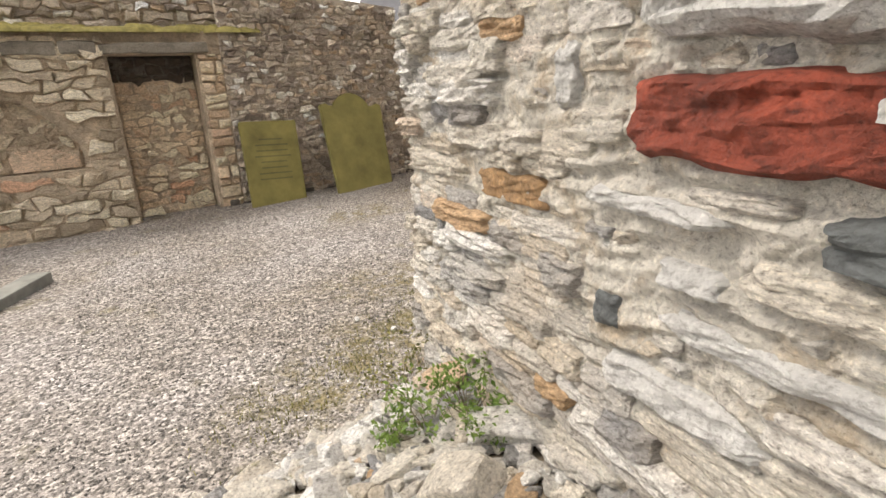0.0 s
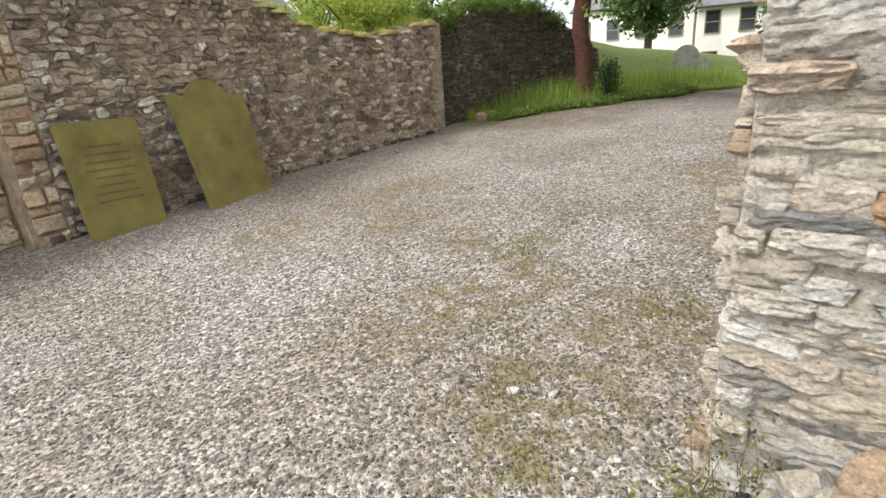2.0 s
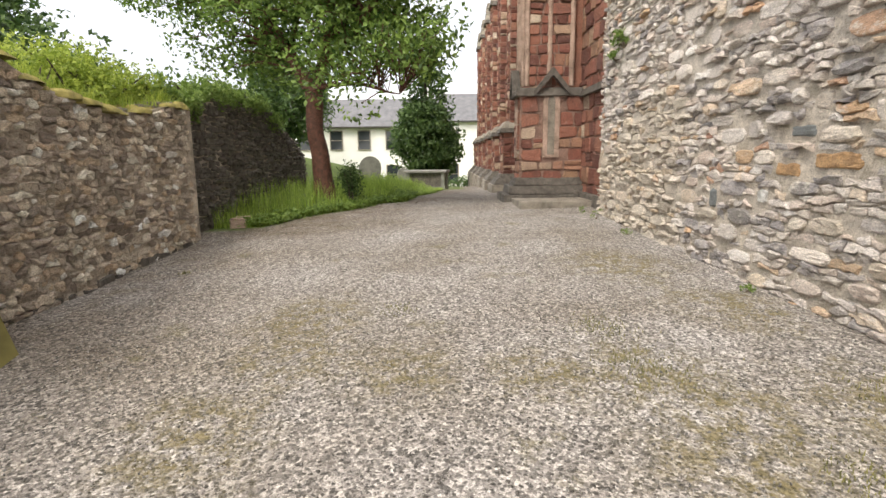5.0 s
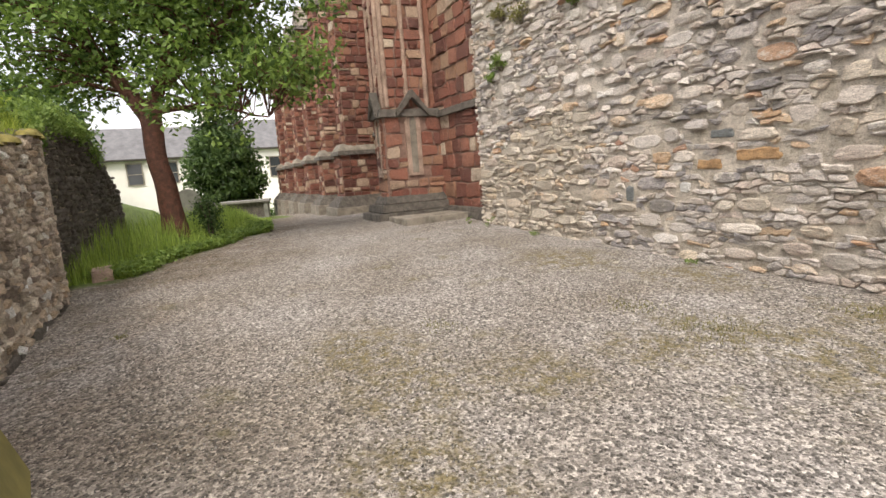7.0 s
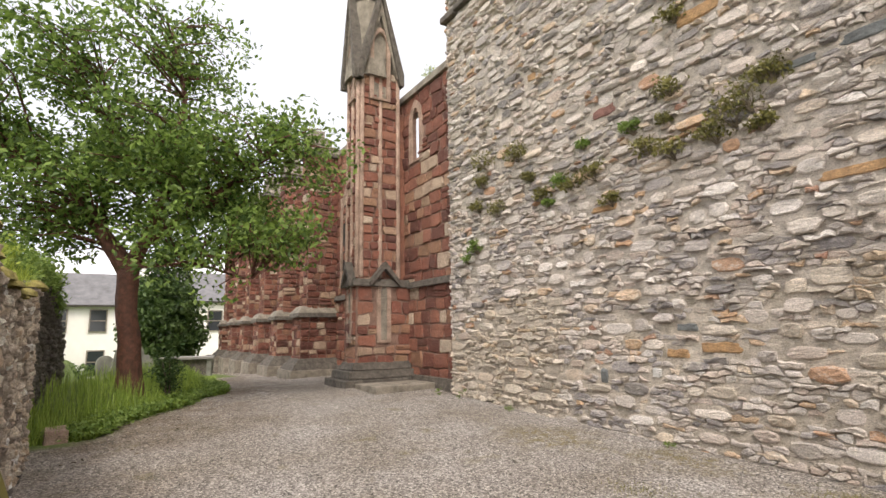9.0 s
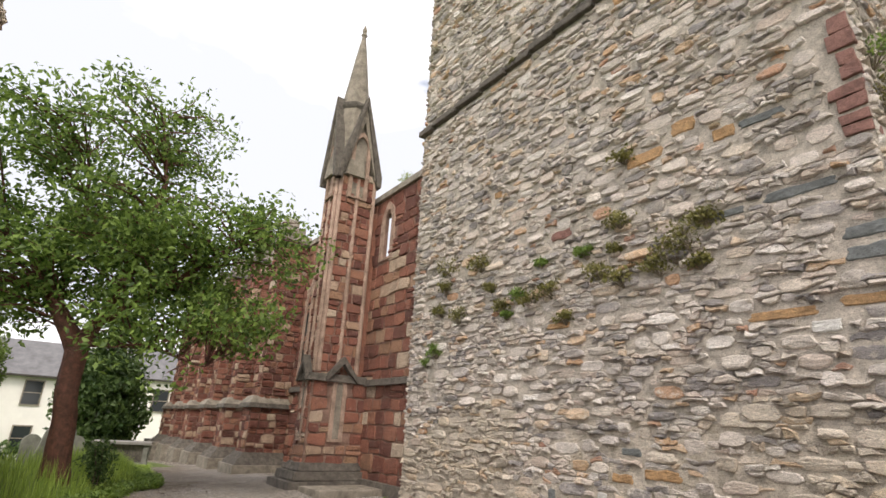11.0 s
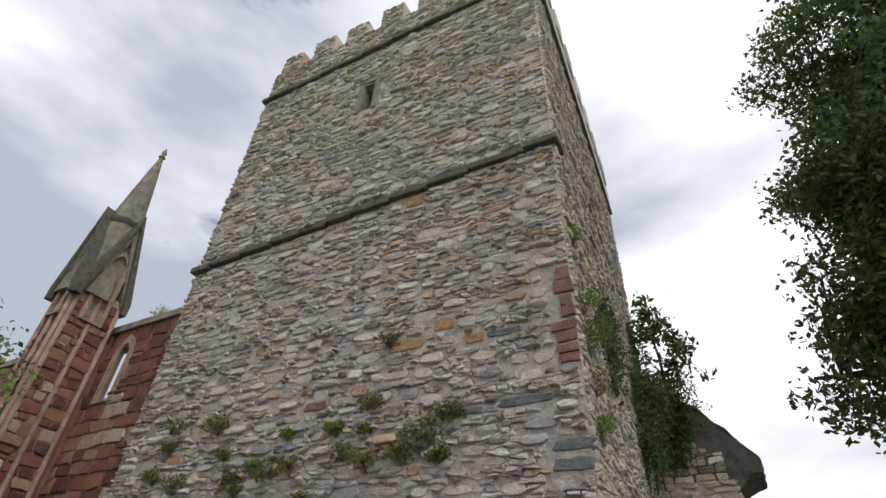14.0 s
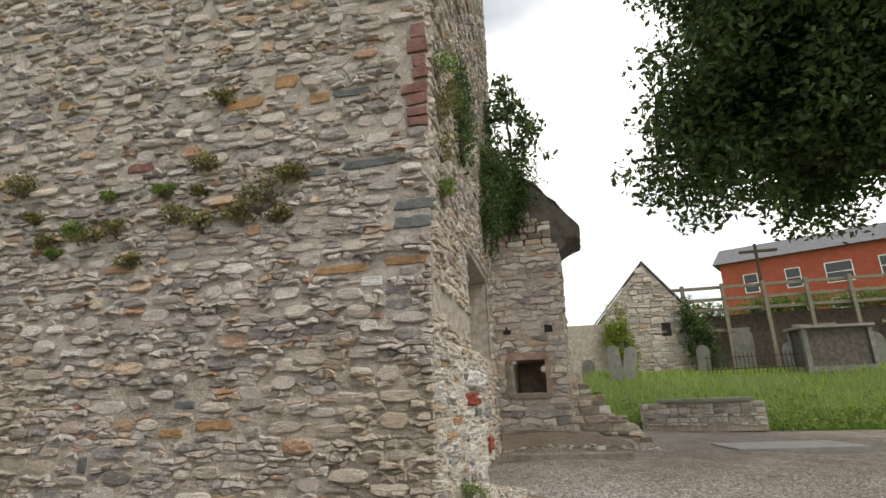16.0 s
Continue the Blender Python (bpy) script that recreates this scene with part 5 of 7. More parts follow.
for f, u, g in ((ua, 0.52, 0.6), (ub, 0.38, 0.46)):
    pts = [(-g, 0), (0, 2.2), (g, 0), (g - 0.14, -0.05), (0, 1.6), (0.14 - g, -0.05)]
    verts = [f.at(u + a, 8.1 + b, d) for d in (-0.4, 0.13) for a, b in pts]
    faces = [(6, 7, 10, 11), (7, 8, 9, 10)] + [(j, (j + 1) % 6, 6 + (j + 1) % 6, 6 + j) for j in range(6)]
    piece("pinnacle_gable", verts, faces, M["grey_dressed"], butt)
    lancet(u, 7.4, g * 0.6, 1.9, f, butt, 0.1, 0.1)
    for sgn in (-1, 1):
        pts = [(sgn * (g + 0.03), -0.25), (sgn * (g + 0.03), 0.05), (0, 2.42), (0, 2.12), (sgn * (g - 0.08), -0.25)]
        verts = [f.at(u + a, 8.1 + b, d) for d in (-0.05, 0.2) for a, b in pts]
        faces = [(0, 1, 2, 3, 4), (9, 8, 7, 6, 5)] + [(j, (j + 1) % 5, 5 + (j + 1) % 5, 5 + j) for j in range(5)]
        piece("gable_slab", verts, faces, M["string"], butt, "dark steep coping slab")
cx, cy = UX + 0.42, 2.0
def spire_ring(r, z):
    return [(cx + r * math.cos(radians(22.5 + 45 * i)), cy + r * math.sin(radians(22.5 + 45 * i)), z) for i in range(8)]
def stacked(name, rings, material, label=""):
    vs = [p for r, z in rings for p in spire_ring(r, z)]
    fs = [(a * 8 + i, a * 8 + (i + 1) % 8, (a + 1) * 8 + (i + 1) % 8, (a + 1) * 8 + i) for a in range(len(rings) - 1) for i in range(8)]
    fs += [tuple(range(8))[::-1], tuple(range(len(vs) - 8, len(vs)))]
    return piece(name, vs, fs, material, butt, label)
stacked("pinnacle_base", [(0.62, 8.0), (0.5, 9.0), (0.42, 10.2)], M["grey_dressed"])
stacked("spire_collar", [(0.44, 10.16), (0.48, 10.24), (0.48, 10.32), (0.4, 10.38)], M["string"])
stacked("spire", [(0.4, 10.36), (0.27, 11.35), (0.16, 12.2), (0.055, 12.9)], M["grey_dressed"], "octagonal grey stone spire")
stacked("finial", [(0.05, 12.89), (0.1, 12.97), (0.05, 13.05), (0.075, 13.15), (0.01, 13.35)], M["grey_dressed"])
# plain capped buttresses farther along, with windows between them
def far_buttress(bx, zt, seed):
    b = child(tagged(new("buttress"), "plain red sandstone buttress with mossy stone cap"), church)
    block_of(bx, bx + 0.85, WY, 2.3, 0.5, 2.15, seed, b)
    block_of(bx + 0.06, bx + 0.8, WY, 2.1, 2.3, zt, seed + 20, b)
    band("offset_string", bx, bx + 0.85, WY, 2.3, 2.06, 2.2, M["string"], b, 0.12, 0.03)
    band("offset_slope", bx, bx + 0.85, WY, 2.3, 2.2, 2.42, M["grey_dressed"], b, 0.09, 0.16)
    band("plinth", bx, bx + 0.85, WY, 2.3, 0.62, 0.78, M["string"], b, 0.16, 0.1)
    band("plinth", bx, bx + 0.85, WY, 2.3, 0.44, 0.62, M["string"], b, 0.32, 0.12)
    band("plinth", bx, bx + 0.85, WY, 2.3, -0.5, 0.44, M["grey_dressed"], b, 0.4, 0.03)
    band("cap", bx + 0.06, bx + 0.8, WY, 2.1, zt, zt + 0.16, M["string"], b, 0.12, 0.03)
    for q in range(3):
        band("cap_course", bx + 0.08, bx + 0.78, WY + 0.25 * q, 2.1, zt + 0.16 + 0.26 * q, zt + 0.41 + 0.26 * q, M["grey_dressed"], b, 0.08 - 0.03 * q, 0.05)


for k, bx in enumerate((17.9, 20.9, 24.0, 27.0, 30.1, 33.1)):
    far_buttress(bx, 7.45, 70 + 5 * k)
# Flat window backs with the dark of the interior painted on.
for wx in (16.6, 19.8, 22.9):
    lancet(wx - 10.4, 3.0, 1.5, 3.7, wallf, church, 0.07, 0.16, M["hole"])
step = thing("doorstep", "low worn grey stone step at the buttress foot", "step")
bm = bmesh.new()
box(bm, (-0.5, -0.75, -0.1), (0.5, 0.75, 0.12))
soften(bm, 0.02, 0.015)
part("slab", bm, M["grey_dressed"], step)
step.matrix_world = pose(11.75, 1.95, ground_z(11.75, 1.95), 0, 0, 3)


# ---- trees ----
def tree(name, label, base, limbs, lobes, clusters, leaves, spread, leaf, bark, leaf_material, seed, twig=0.02, boughs=0, knot=1.3):
    """limbs: lists of (offset, radius); lobes: (offset centre, radii) that the crown fills."""
    rng = random.Random(seed)
    ob = thing(name, label, "tree")
    ob.location = base
    tv, tf, nodes = [], [], []
    for limb in limbs:
        pts = [Vector(p) for p, _ in limb]
        rad = [r for _, r in limb]
        fine, fr = [], []
        for i in range(len(pts) - 1):
            for s in range(4):
                t = s / 4
                q = pts[i].lerp(pts[i + 1], t)
                fine.append(q + noise.noise_vector(q * 1.7) * 0.06 * (1 if i + s else 0))
                fr.append(rad[i] * (1 - t) + rad[i + 1] * t)
        fine.append(pts[-1])
        fr.append(rad[-1])
        tube(tv, tf, fine, fr, 9)
        nodes += [(p, r) for p, r in zip(fine, fr) if p.z > 1.2]
    piece("trunk", tv, tf, bark, ob, "", True)
    bv, bf, lv, lf = [], [], [], []
    weight = [a[0] * a[1] * a[2] for _, a in lobes]
    knots = []
    for _ in range(boughs):
        c, a = rng.choices(lobes, weight)[0]
        d = Vector((rng.gauss(0, 1), rng.gauss(0, 1), rng.gauss(0, 1))).normalized() * rng.uniform(0.3, 0.82)
        knots.append((Vector(c) + Vector((d.x * a[0], d.y * a[1], d.z * a[2])), (knot, knot, knot * 0.72)))
    for _ in range(clusters):
        c, a = rng.choice(knots) if knots else rng.choices(lobes, weight)[0]
        d = Vector((rng.gauss(0, 1), rng.gauss(0, 1), rng.gauss(0, 1))).normalized() * rng.uniform(0.35, 1.0) ** 0.5
        p = Vector(c) + Vector((d.x * a[0], d.y * a[1], d.z * a[2]))
        q, r = min(nodes, key=lambda k: (k[0] - p).length + (0.8 if k[0].z > p.z else 0))
        mid = q.lerp(p, 0.55) + Vector((rng.uniform(-0.2, 0.2), rng.uniform(-0.2, 0.2), 0.12 * (p - q).length))
        tube(bv, bf, [q, mid, p], [min(r * 0.5, twig * 1.5), twig * 0.8, twig * 0.3], 5)
        leaf_quads(rng, lv, lf, p, leaves, spread, leaf, 0.6, 0.3)
        leaf_quads(rng, lv, lf, mid, leaves // 3, spread * 0.7, leaf, 0.6, 0.3)
    piece("branchwork", bv, bf, bark, ob, "", True)
    piece("crown", lv, lf, leaf_material, ob)
    return ob


tree("yard_tree", "leafy green tree with a red-brown trunk on grass", (13.0, 6.95, ground_z(13, 6.95) - 0.1),
     [[((0, 0, -0.1), 0.3), ((0.0, 0.0, 0.5), 0.22), ((-0.05, 0.1, 1.4), 0.19), ((0.1, 0.15, 2.4), 0.2)],
      [((0.1, 0.15, 2.35), 0.19), ((0.3, 0.6, 3.1), 0.15), ((0.7, 1.3, 4.2), 0.11), ((1.2, 2.3, 4.9), 0.06), ((1.5, 3.0, 5.6), 0.025)],
      [((0.1, 0.15, 2.35), 0.17), ((0.0, -0.2, 3.2), 0.12), ((-0.2, -0.45, 4.4), 0.09), ((-0.3, -0.6, 6.0), 0.05), ((-0.1, -0.3, 7.6), 0.02)],
      [((0.0, -0.2, 3.0), 0.09), ((-0.7, -1.2, 3.9), 0.06), ((-1.5, -2.3, 4.9), 0.025)],
      [((0.4, 0.7, 3.3), 0.09), ((0.9, 0.5, 4.8), 0.06), ((0.8, 0.9, 6.6), 0.025)],
      [((-0.1, -0.3, 3.6), 0.07), ((0.9, -1.0, 4.4), 0.045), ((1.8, -1.6, 5.2), 0.02)],
      [((0.0, 0.0, 2.5), 0.06), ((-0.7, -1.0, 2.5), 0.035), ((-1.3, -1.9, 2.2), 0.015)]],
     [((0.4, 0.8, 5.6), (2.9, 3.7, 2.8)), ((-0.9, -1.4, 4.0), (1.6, 1.9, 1.7)), ((-0.7, -1.2, 2.2), (1.2, 1.5, 1.0)), ((-1.6, -2.6, 3.0), (1.3, 1.5, 1.2)), ((-1.5, -2.3, 4.6), (1.3, 1.5, 1.2)), ((1.3, 2.9, 4.6), (2.0, 2.2, 1.7)), ((0.0, -0.2, 7.4), (1.7, 1.9, 1.2)), ((1.2, 1.9, 3.2), (1.3, 1.4, 0.6))],
     560, 52, 0.25, 0.1, M["bark_red"], M["leaf"], 5, 0.02, 80, 0.85)
tree("churchyard_tree", "very large dark green broadleaf tree over the graves", (-7.8, -4.9, ground_z(-7.8, -4.9) - 0.1),
     [[((0, 0, -0.2), 0.75), ((0, 0, 2), 0.55), ((0.3, 0, 5), 0.5), ((0.4, 0, 8), 0.4), ((0.2, 0.2, 13), 0.22), ((0, 0, 17), 0.05)],
      [((0.3, 0, 4.8), 0.3), ((2.0, -0.8, 6.0), 0.2), ((4.5, -1.4, 6.8), 0.12), ((6.5, -1.6, 7.0), 0.04)],
      [((0.3, 0, 6.0), 0.26), ((2.2, 1.0, 8.0), 0.17), ((4.8, 1.6, 9.2), 0.05)],
      [((0.3, 0, 5.4), 0.25), ((0.8, -2.4, 7.0), 0.17), ((1.6, -5.0, 8.0), 0.05)],
      [((0.3, 0, 5.6), 0.25), ((-2.4, 1.0, 7.5), 0.17), ((-5.0, 1.8, 9.0), 0.05)],
      [((0.4, 0, 9.0), 0.2), ((2.4, -0.6, 11.5), 0.12), ((4.0, -0.8, 13.2), 0.04)],
      [((0.4, 0, 9.0), 0.2), ((-1.8, 0.6, 12.0), 0.12), ((-3.2, 0.8, 14.0), 0.04)]],
     [((1.7, -0.5, 10.5), (5.3, 5.4, 6.0)), ((3.3, -1.2, 7.0), (3.9, 3.6, 2.3)), ((1.2, 0.0, 15.5), (4.2, 4.0, 3.6)), ((3.8, 0.4, 11.5), (2.5, 3.0, 3.4)), ((3.2, -0.6, 9.0), (2.6, 3.0, 2.4)), ((4.2, 0.2, 9.0), (2.4, 2.6, 2.4))],
     2350, 54, 0.33, 0.14, M["bark"], M["leaf_dark"], 6, 0.025, 215, 1.15)


# ---- rubble and weeds at the tower's corner ----
rng = random.Random(31)
LUMPS = []
for k in range(9):
    bm = bmesh.new()
    for _ in range(22):
        d = Vector((rng.gauss(0, 1), rng.gauss(0, 1), rng.gauss(0, 1))).normalized()
        bm.verts.new((max(-0.4, min(0.4, d.x * 0.55)), max(-0.28, min(0.28, d.y * 0.42)), max(-0.17, min(0.17, d.z * 0.3))))
    hull = bmesh.ops.convex_hull(bm, input=list(bm.verts))
    bmesh.ops.delete(bm, geom=[v for v in bm.verts if not v.link_faces], context="VERTS")
    bmesh.ops.bevel(bm, geom=list(bm.edges), offset=0.02, segments=1, affect="EDGES")
    me = bpy.data.meshes.new("rubble_stone")
    bm.to_mesh(me)
    bm.free()
    me.materials.append(M["rubble"])
    LUMPS.append(me)


def lump(at, size, rng, label, group, material=None, sink=0.1):
    me = rng.choice(LUMPS)
    ob = tagged(new("rubble_stone", me), label, "stone", group)
    ob.matrix_world = Matrix.Translation((at[0], at[1], at[2] + size * 0.16 - sink * size)) @ Euler((rng.uniform(-0.5, 0.5), rng.uniform(-0.5, 0.5), rng.uniform(0, 6.28))).to_matrix().to_4x4() @ Matrix.Diagonal((size, size * rng.uniform(0.7, 1.1), size * rng.uniform(0.6, 1.1), 1))
    return ob


def pile_z(x, y):
    return ground_z(x, y) + 0.34 * smooth01(0.0, 0.4, 1.08 + 0.1 * (x - 1.5) - y) * (0.3 * smooth01(0.6, 0.9, x) + 0.7 * smooth01(0.9, 2.1, x)) * smooth01(-1.4, -0.1, y)


pv, pf = [], []
NX = 22
for j in range(NX + 1):
    for i in range(NX + 1):
        x, y = 0.5 + 1.65 * i / NX, -1.5 + 2.8 * j / NX
        pv.append((x, y, pile_z(x, y) - 0.09 + 0.06 * smooth01(0, 0.1, pile_z(x, y) - ground_z(x, y)) + 0.03 * noise.noise(Vector((x * 9, y * 9, 2)))))
for j in range(NX):
    for i in range(NX):
        a = j * (NX + 1) + i
        pf.append((a, a + 1, a + NX + 2, a + NX + 1))
tagged(piece("earth_bank", pv, pf, M["soil"], None, "brown earth heap against the tower foot", True), category="earth")
G = "fallen stones at the tower foot"
for x, y, size in ((0.92, 0.78, 0.24), (1.2, 0.62, 0.3), (1.2, 0.88, 0.26), (1.05, 0.72, 0.2), (1.5, 0.92, 0.22), (1.75, 0.95, 0.22), (2.0, 0.7, 0.26), (1.96, 0.85, 0.24), (1.98, 0.2, 0.36), (1.75, 0.12, 0.34), (1.6, 0.66, 0.2), (1.42, 0.45, 0.22), (1.3, 0.25, 0.26), (1.85, 0.6, 0.2), (1.02, 0.35, 0.24), (1.62, 0.35, 0.22)):
    lump((x, y, pile_z(x, y)), size, rng, "large pale schist stone lying on the rubble heap", G)
for _ in range(90):
    x = rng.uniform(0.75, 2.05)
    y = 0.98 + 0.1 * (x - 1.5) - abs(rng.gauss(0, 0.42)) + rng.uniform(-0.04, 0.08)
    if y > -0.5:
        lump((x, y, pile_z(x, y)), rng.choice((0.05, 0.07, 0.09, 0.12, 0.16)) * rng.uniform(0.8, 1.2), rng, "small broken pale stone lying on the rubble heap", G, sink=0.3)


for _ in range(110):
    x, y = rng.uniform(1.3, 2.04), rng.uniform(-1.2, 0.55)
    if math.hypot(x - 1.13, y + 1.07) < 0.35:
        continue
    lump((x, y, pile_z(x, y)), rng.uniform(0.06, 0.16), rng, "small broken mossy stone lying on the rubble heap", G, sink=0.25)
rv_, rf_ = [], []
for _ in range(700):
    x, y = rng.uniform(0.85, 2.0), 0.95 - 1.6 * rng.random() ** 1.6
    if y < 0.3 and x < 1.4:
        continue
    me, s = rng.choice(LUMPS), rng.uniform(0.06, 0.17)
    m = Matrix.Translation((x, y, pile_z(x, y) - 0.03 * s)) @ Euler((rng.uniform(-0.5, 0.5), rng.uniform(-0.5, 0.5), rng.uniform(0, 6.28))).to_matrix().to_4x4()
    o = len(rv_)
    rv_ += [m @ (q.co * s) for q in me.vertices]
    rf_ += [tuple(o + i for i in q.vertices) for q in me.polygons]
tagged(piece("rubble", rv_, rf_, M["rubble_mix"], None, "mixed small broken stones filling the rubble heap", kind="stuff"), category="rubble")


def bush(at, w, h, count, leaf, material, name, label, seed, flat=0.6, group=""):
    r = random.Random(seed)
    clumps = [(r.uniform(-w, w), r.uniform(-w, w), h * r.uniform(0.25, 1.0)) for _ in range(max(3, count // 14))]
    return plant(name, label, "plant", at, r, clumps, 14, min(w, h) * 0.28, leaf, material, None, flat, group)


for k, (x, y, w, h) in enumerate(((1.8, 0.45, 0.13, 0.24), (1.95, 0.42, 0.1, 0.28), (1.68, 0.52, 0.08, 0.16), (1.92, 0.25, 0.08, 0.16))):
    bush((x, y, pile_z(x, y)), w, h * 0.8, 230, 0.02, M["leaf_weed"], "weed_clump", "green leafy weed growing out of the rubble heap", 2 + k, group="weeds at the tower corner")
for k, (x, y, w, h) in enumerate(((2.0, 1.14, 0.1, 0.42), (1.9, 1.2, 0.12, 0.26), (2.04, 1.02, 0.07, 0.4))):
    bush((x, y, pile_z(x, y)), w, h, 170, 0.018, M["leaf_dry"], "weed_clump", "olive wispy weed at the tower corner", 7 + k, group="weeds at the tower corner")
for k, (x, h) in enumerate(((9.7, 0.14), (8.3, 0.04), (5.4, 0.03), (10.5, 0.08))):
    bush((x, 1.45 + 0.03 * (x - 5), ground_z(x, 1.4)), 0.08, h + 0.04, 90, 0.022, M["leaf_weed"], "weed_clump", "small green weed at the wall foot", 40 + k)

# wall plants on the tower's front
for k, (u, v, w, kind) in enumerate(((2.0, 4.1, 0.34, "leaf_dry"), (2.2, 3.95, 0.28, "leaf_dry"), (1.75, 4.28, 0.22, "leaf_dry"), (2.45, 3.8, 0.22, "leaf_dry"), (3.0, 3.75, 0.22, "leaf_dry"), (3.35, 3.9, 0.2, "leaf_dry"), (2.95, 4.6, 0.24, "leaf_dry"), (3.6, 4.25, 0.15, "leaf_weed"), (4.03, 3.33, 0.15, "leaf_dry"),
                                    (4.3, 3.8, 0.2, "leaf_dry"), (4.7, 3.75, 0.22, "leaf_dry"), (5.0, 3.85, 0.16, "leaf_weed"), (5.4, 3.7, 0.2, "leaf_dry"), (6.0, 4.6, 0.26, "leaf_dry"), (6.9, 4.7, 0.3, "leaf_dry"), (7.0, 4.3, 0.2, "leaf_dry"), (6.6, 3.7, 0.25, "leaf_dry"), (7.3, 3.1, 0.2, "leaf_weed"), (7.2, 3.9, 0.2, "leaf_dry"),
                                    (2.85, 5.55, 0.18, "leaf_dry"), (1.9, 3.75, 0.16, "leaf_dry"), (4.5, 4.3, 0.12, "leaf_weed"), (5.7, 4.1, 0.15, "leaf_dry"), (3.1, 4.2, 0.12, "leaf_dry"), (7.6, 2.9, 0.14, "leaf_weed"), (5.3, 3.55, 0.12, "leaf_weed"), (5.2, 8.62, 0.12, "leaf_dry"))):
    bush(front.at(u, v - 0.5 * w, 0.03), w * 0.8, w * 1.1, 420, 0.045, M[kind], "wall_plant", "olive tufted plant rooted in the tower wall", 100 + k, 0.2, "plants on the tower wall")
for k, (u, v, w, kind) in enumerate(((0.35, 5.6, 0.3, "leaf_weed"), (0.5, 5.0, 0.35, "leaf_dry"), (0.4, 6.9, 0.22, "leaf_weed"), (0.6, 4.5, 0.3, "leaf_dry"), (0.45, 3.9, 0.22, "leaf_weed"), (0.8, 5.3, 0.3, "leaf_dry"))):
    bush(side_up.at(u, v, 0.04), w * 0.7, w * 1.3, 420, 0.042, M[kind], "wall_plant", "green trailing plant rooted in the tower wall", 160 + k, 0.2, "plants on the tower wall")
bush((11.9, WY - 0.2, 7.7), 0.2, 0.35, 260, 0.04, M["leaf_lime"], "wall_plant", "yellow-green tuft growing on the church coping", 190)
bush((18.3, 1.8, 8.3), 0.25, 0.35, 260, 0.04, M["leaf_lime"], "wall_plant", "yellow-green tuft growing on the buttress cap", 191)

# ---- greenery on and behind the yard wall ----
def leafy_mass(name, label, category, boxes, count, leaf, material, seed, flat=0.3):
    """Leaves filling lumpy boxes: (centre, half sizes)."""
    r = random.Random(seed)
    lv, lf = [], []
    wts = [b[0] * b[1] * b[2] for _, b in boxes]
    for _ in range(count):
        c, b = r.choices(boxes, wts)[0]
        d = Vector((r.gauss(0, 0.5), r.gauss(0, 0.5), r.gauss(0, 0.5)))
        if d.length > 1.25:
            continue
        p = Vector((c[0] + d.x * b[0], c[1] + d.y * b[1], c[2] + d.z * b[2]))
        if noise.noise(p * 1.3) < -0.28:
            continue
        leaf_quads(r, lv, lf, p, 3, leaf * 0.9, leaf, flat)
    ob = thing(name, label, category)
    piece("foliage", lv, lf, material, ob)
    sv, sf = [], []
    for c, b in boxes:
        for _ in range(3):
            p = Vector((c[0] + r.uniform(-0.5, 0.5) * b[0], c[1] + r.uniform(-0.3, 0.3) * b[1], c[2] - b[2]))
            tube(sv, sf, [p, p + Vector((r.uniform(-0.3, 0.3) * b[0], 0, b[2] * 0.8)), p + Vector((r.uniform(-0.6, 0.6) * b[0], r.uniform(-0.4, 0.4) * b[1], b[2] * 1.6))], [0.025, 0.018, 0.008], 5)
    piece("stem", sv, sf, M["bark"], ob)
    return ob


leafy_mass("bramble_bush", "bright lime-green bramble growing over the wall top", "bush", [((6.3, 8.5, 2.2), (0.6, 0.35, 0.3)), ((7.2, 8.5, 2.2), (0.8, 0.35, 0.35)), ((8.3, 8.45, 2.3), (0.7, 0.35, 0.3)), ((7.5, 8.8, 2.4), (0.9, 0.5, 0.35))], 4200, 0.045, M["leaf_lime"], 51)
leafy_mass("ivy", "dark ivy hanging over the set-back wall", "ivy", [((9.3, 8.35, 2.35), (0.8, 0.3, 0.25)), ((10.8, 8.4, 2.5), (1.1, 0.3, 0.25)), ((12.4, 8.4, 2.5), (1.1, 0.3, 0.25)), ((13.8, 8.45, 2.2), (0.8, 0.3, 0.25)), ((9.3, 8.2, 2.15), (0.7, 0.08, 0.2))], 6000, 0.05, M["leaf_weed"], 52, 0.0)
rng = random.Random(58)
bv, bf = [], []
for _ in range(2600):
    u = rng.uniform(0.3, 3.9)
    p = WB @ Vector((u, rng.uniform(0.05, 0.6), low_top(u) - 0.02))
    blades(rng, bv, bf, p, rng.uniform(0.08, 0.36) * (0.4 + 0.6 * abs(math.sin(u * 4.1))), rng.uniform(0.004, 0.008), rng.uniform(0.04, 0.22))
tagged(piece("wall_grass", bv, bf, M["leaf_lime"], None, "bright green grass tufts on the wall top", kind="stuff"), category="grass")
leafy_mass("hedge", "dark green shrub thicket behind the wall", "hedge", [((12, 12.5, 2.8), (3.0, 1.2, 1.4)), ((16, 12.0, 2.4), (2.5, 1.2, 1.2))], 3000, 0.12, M["leaf_dark"], 53)
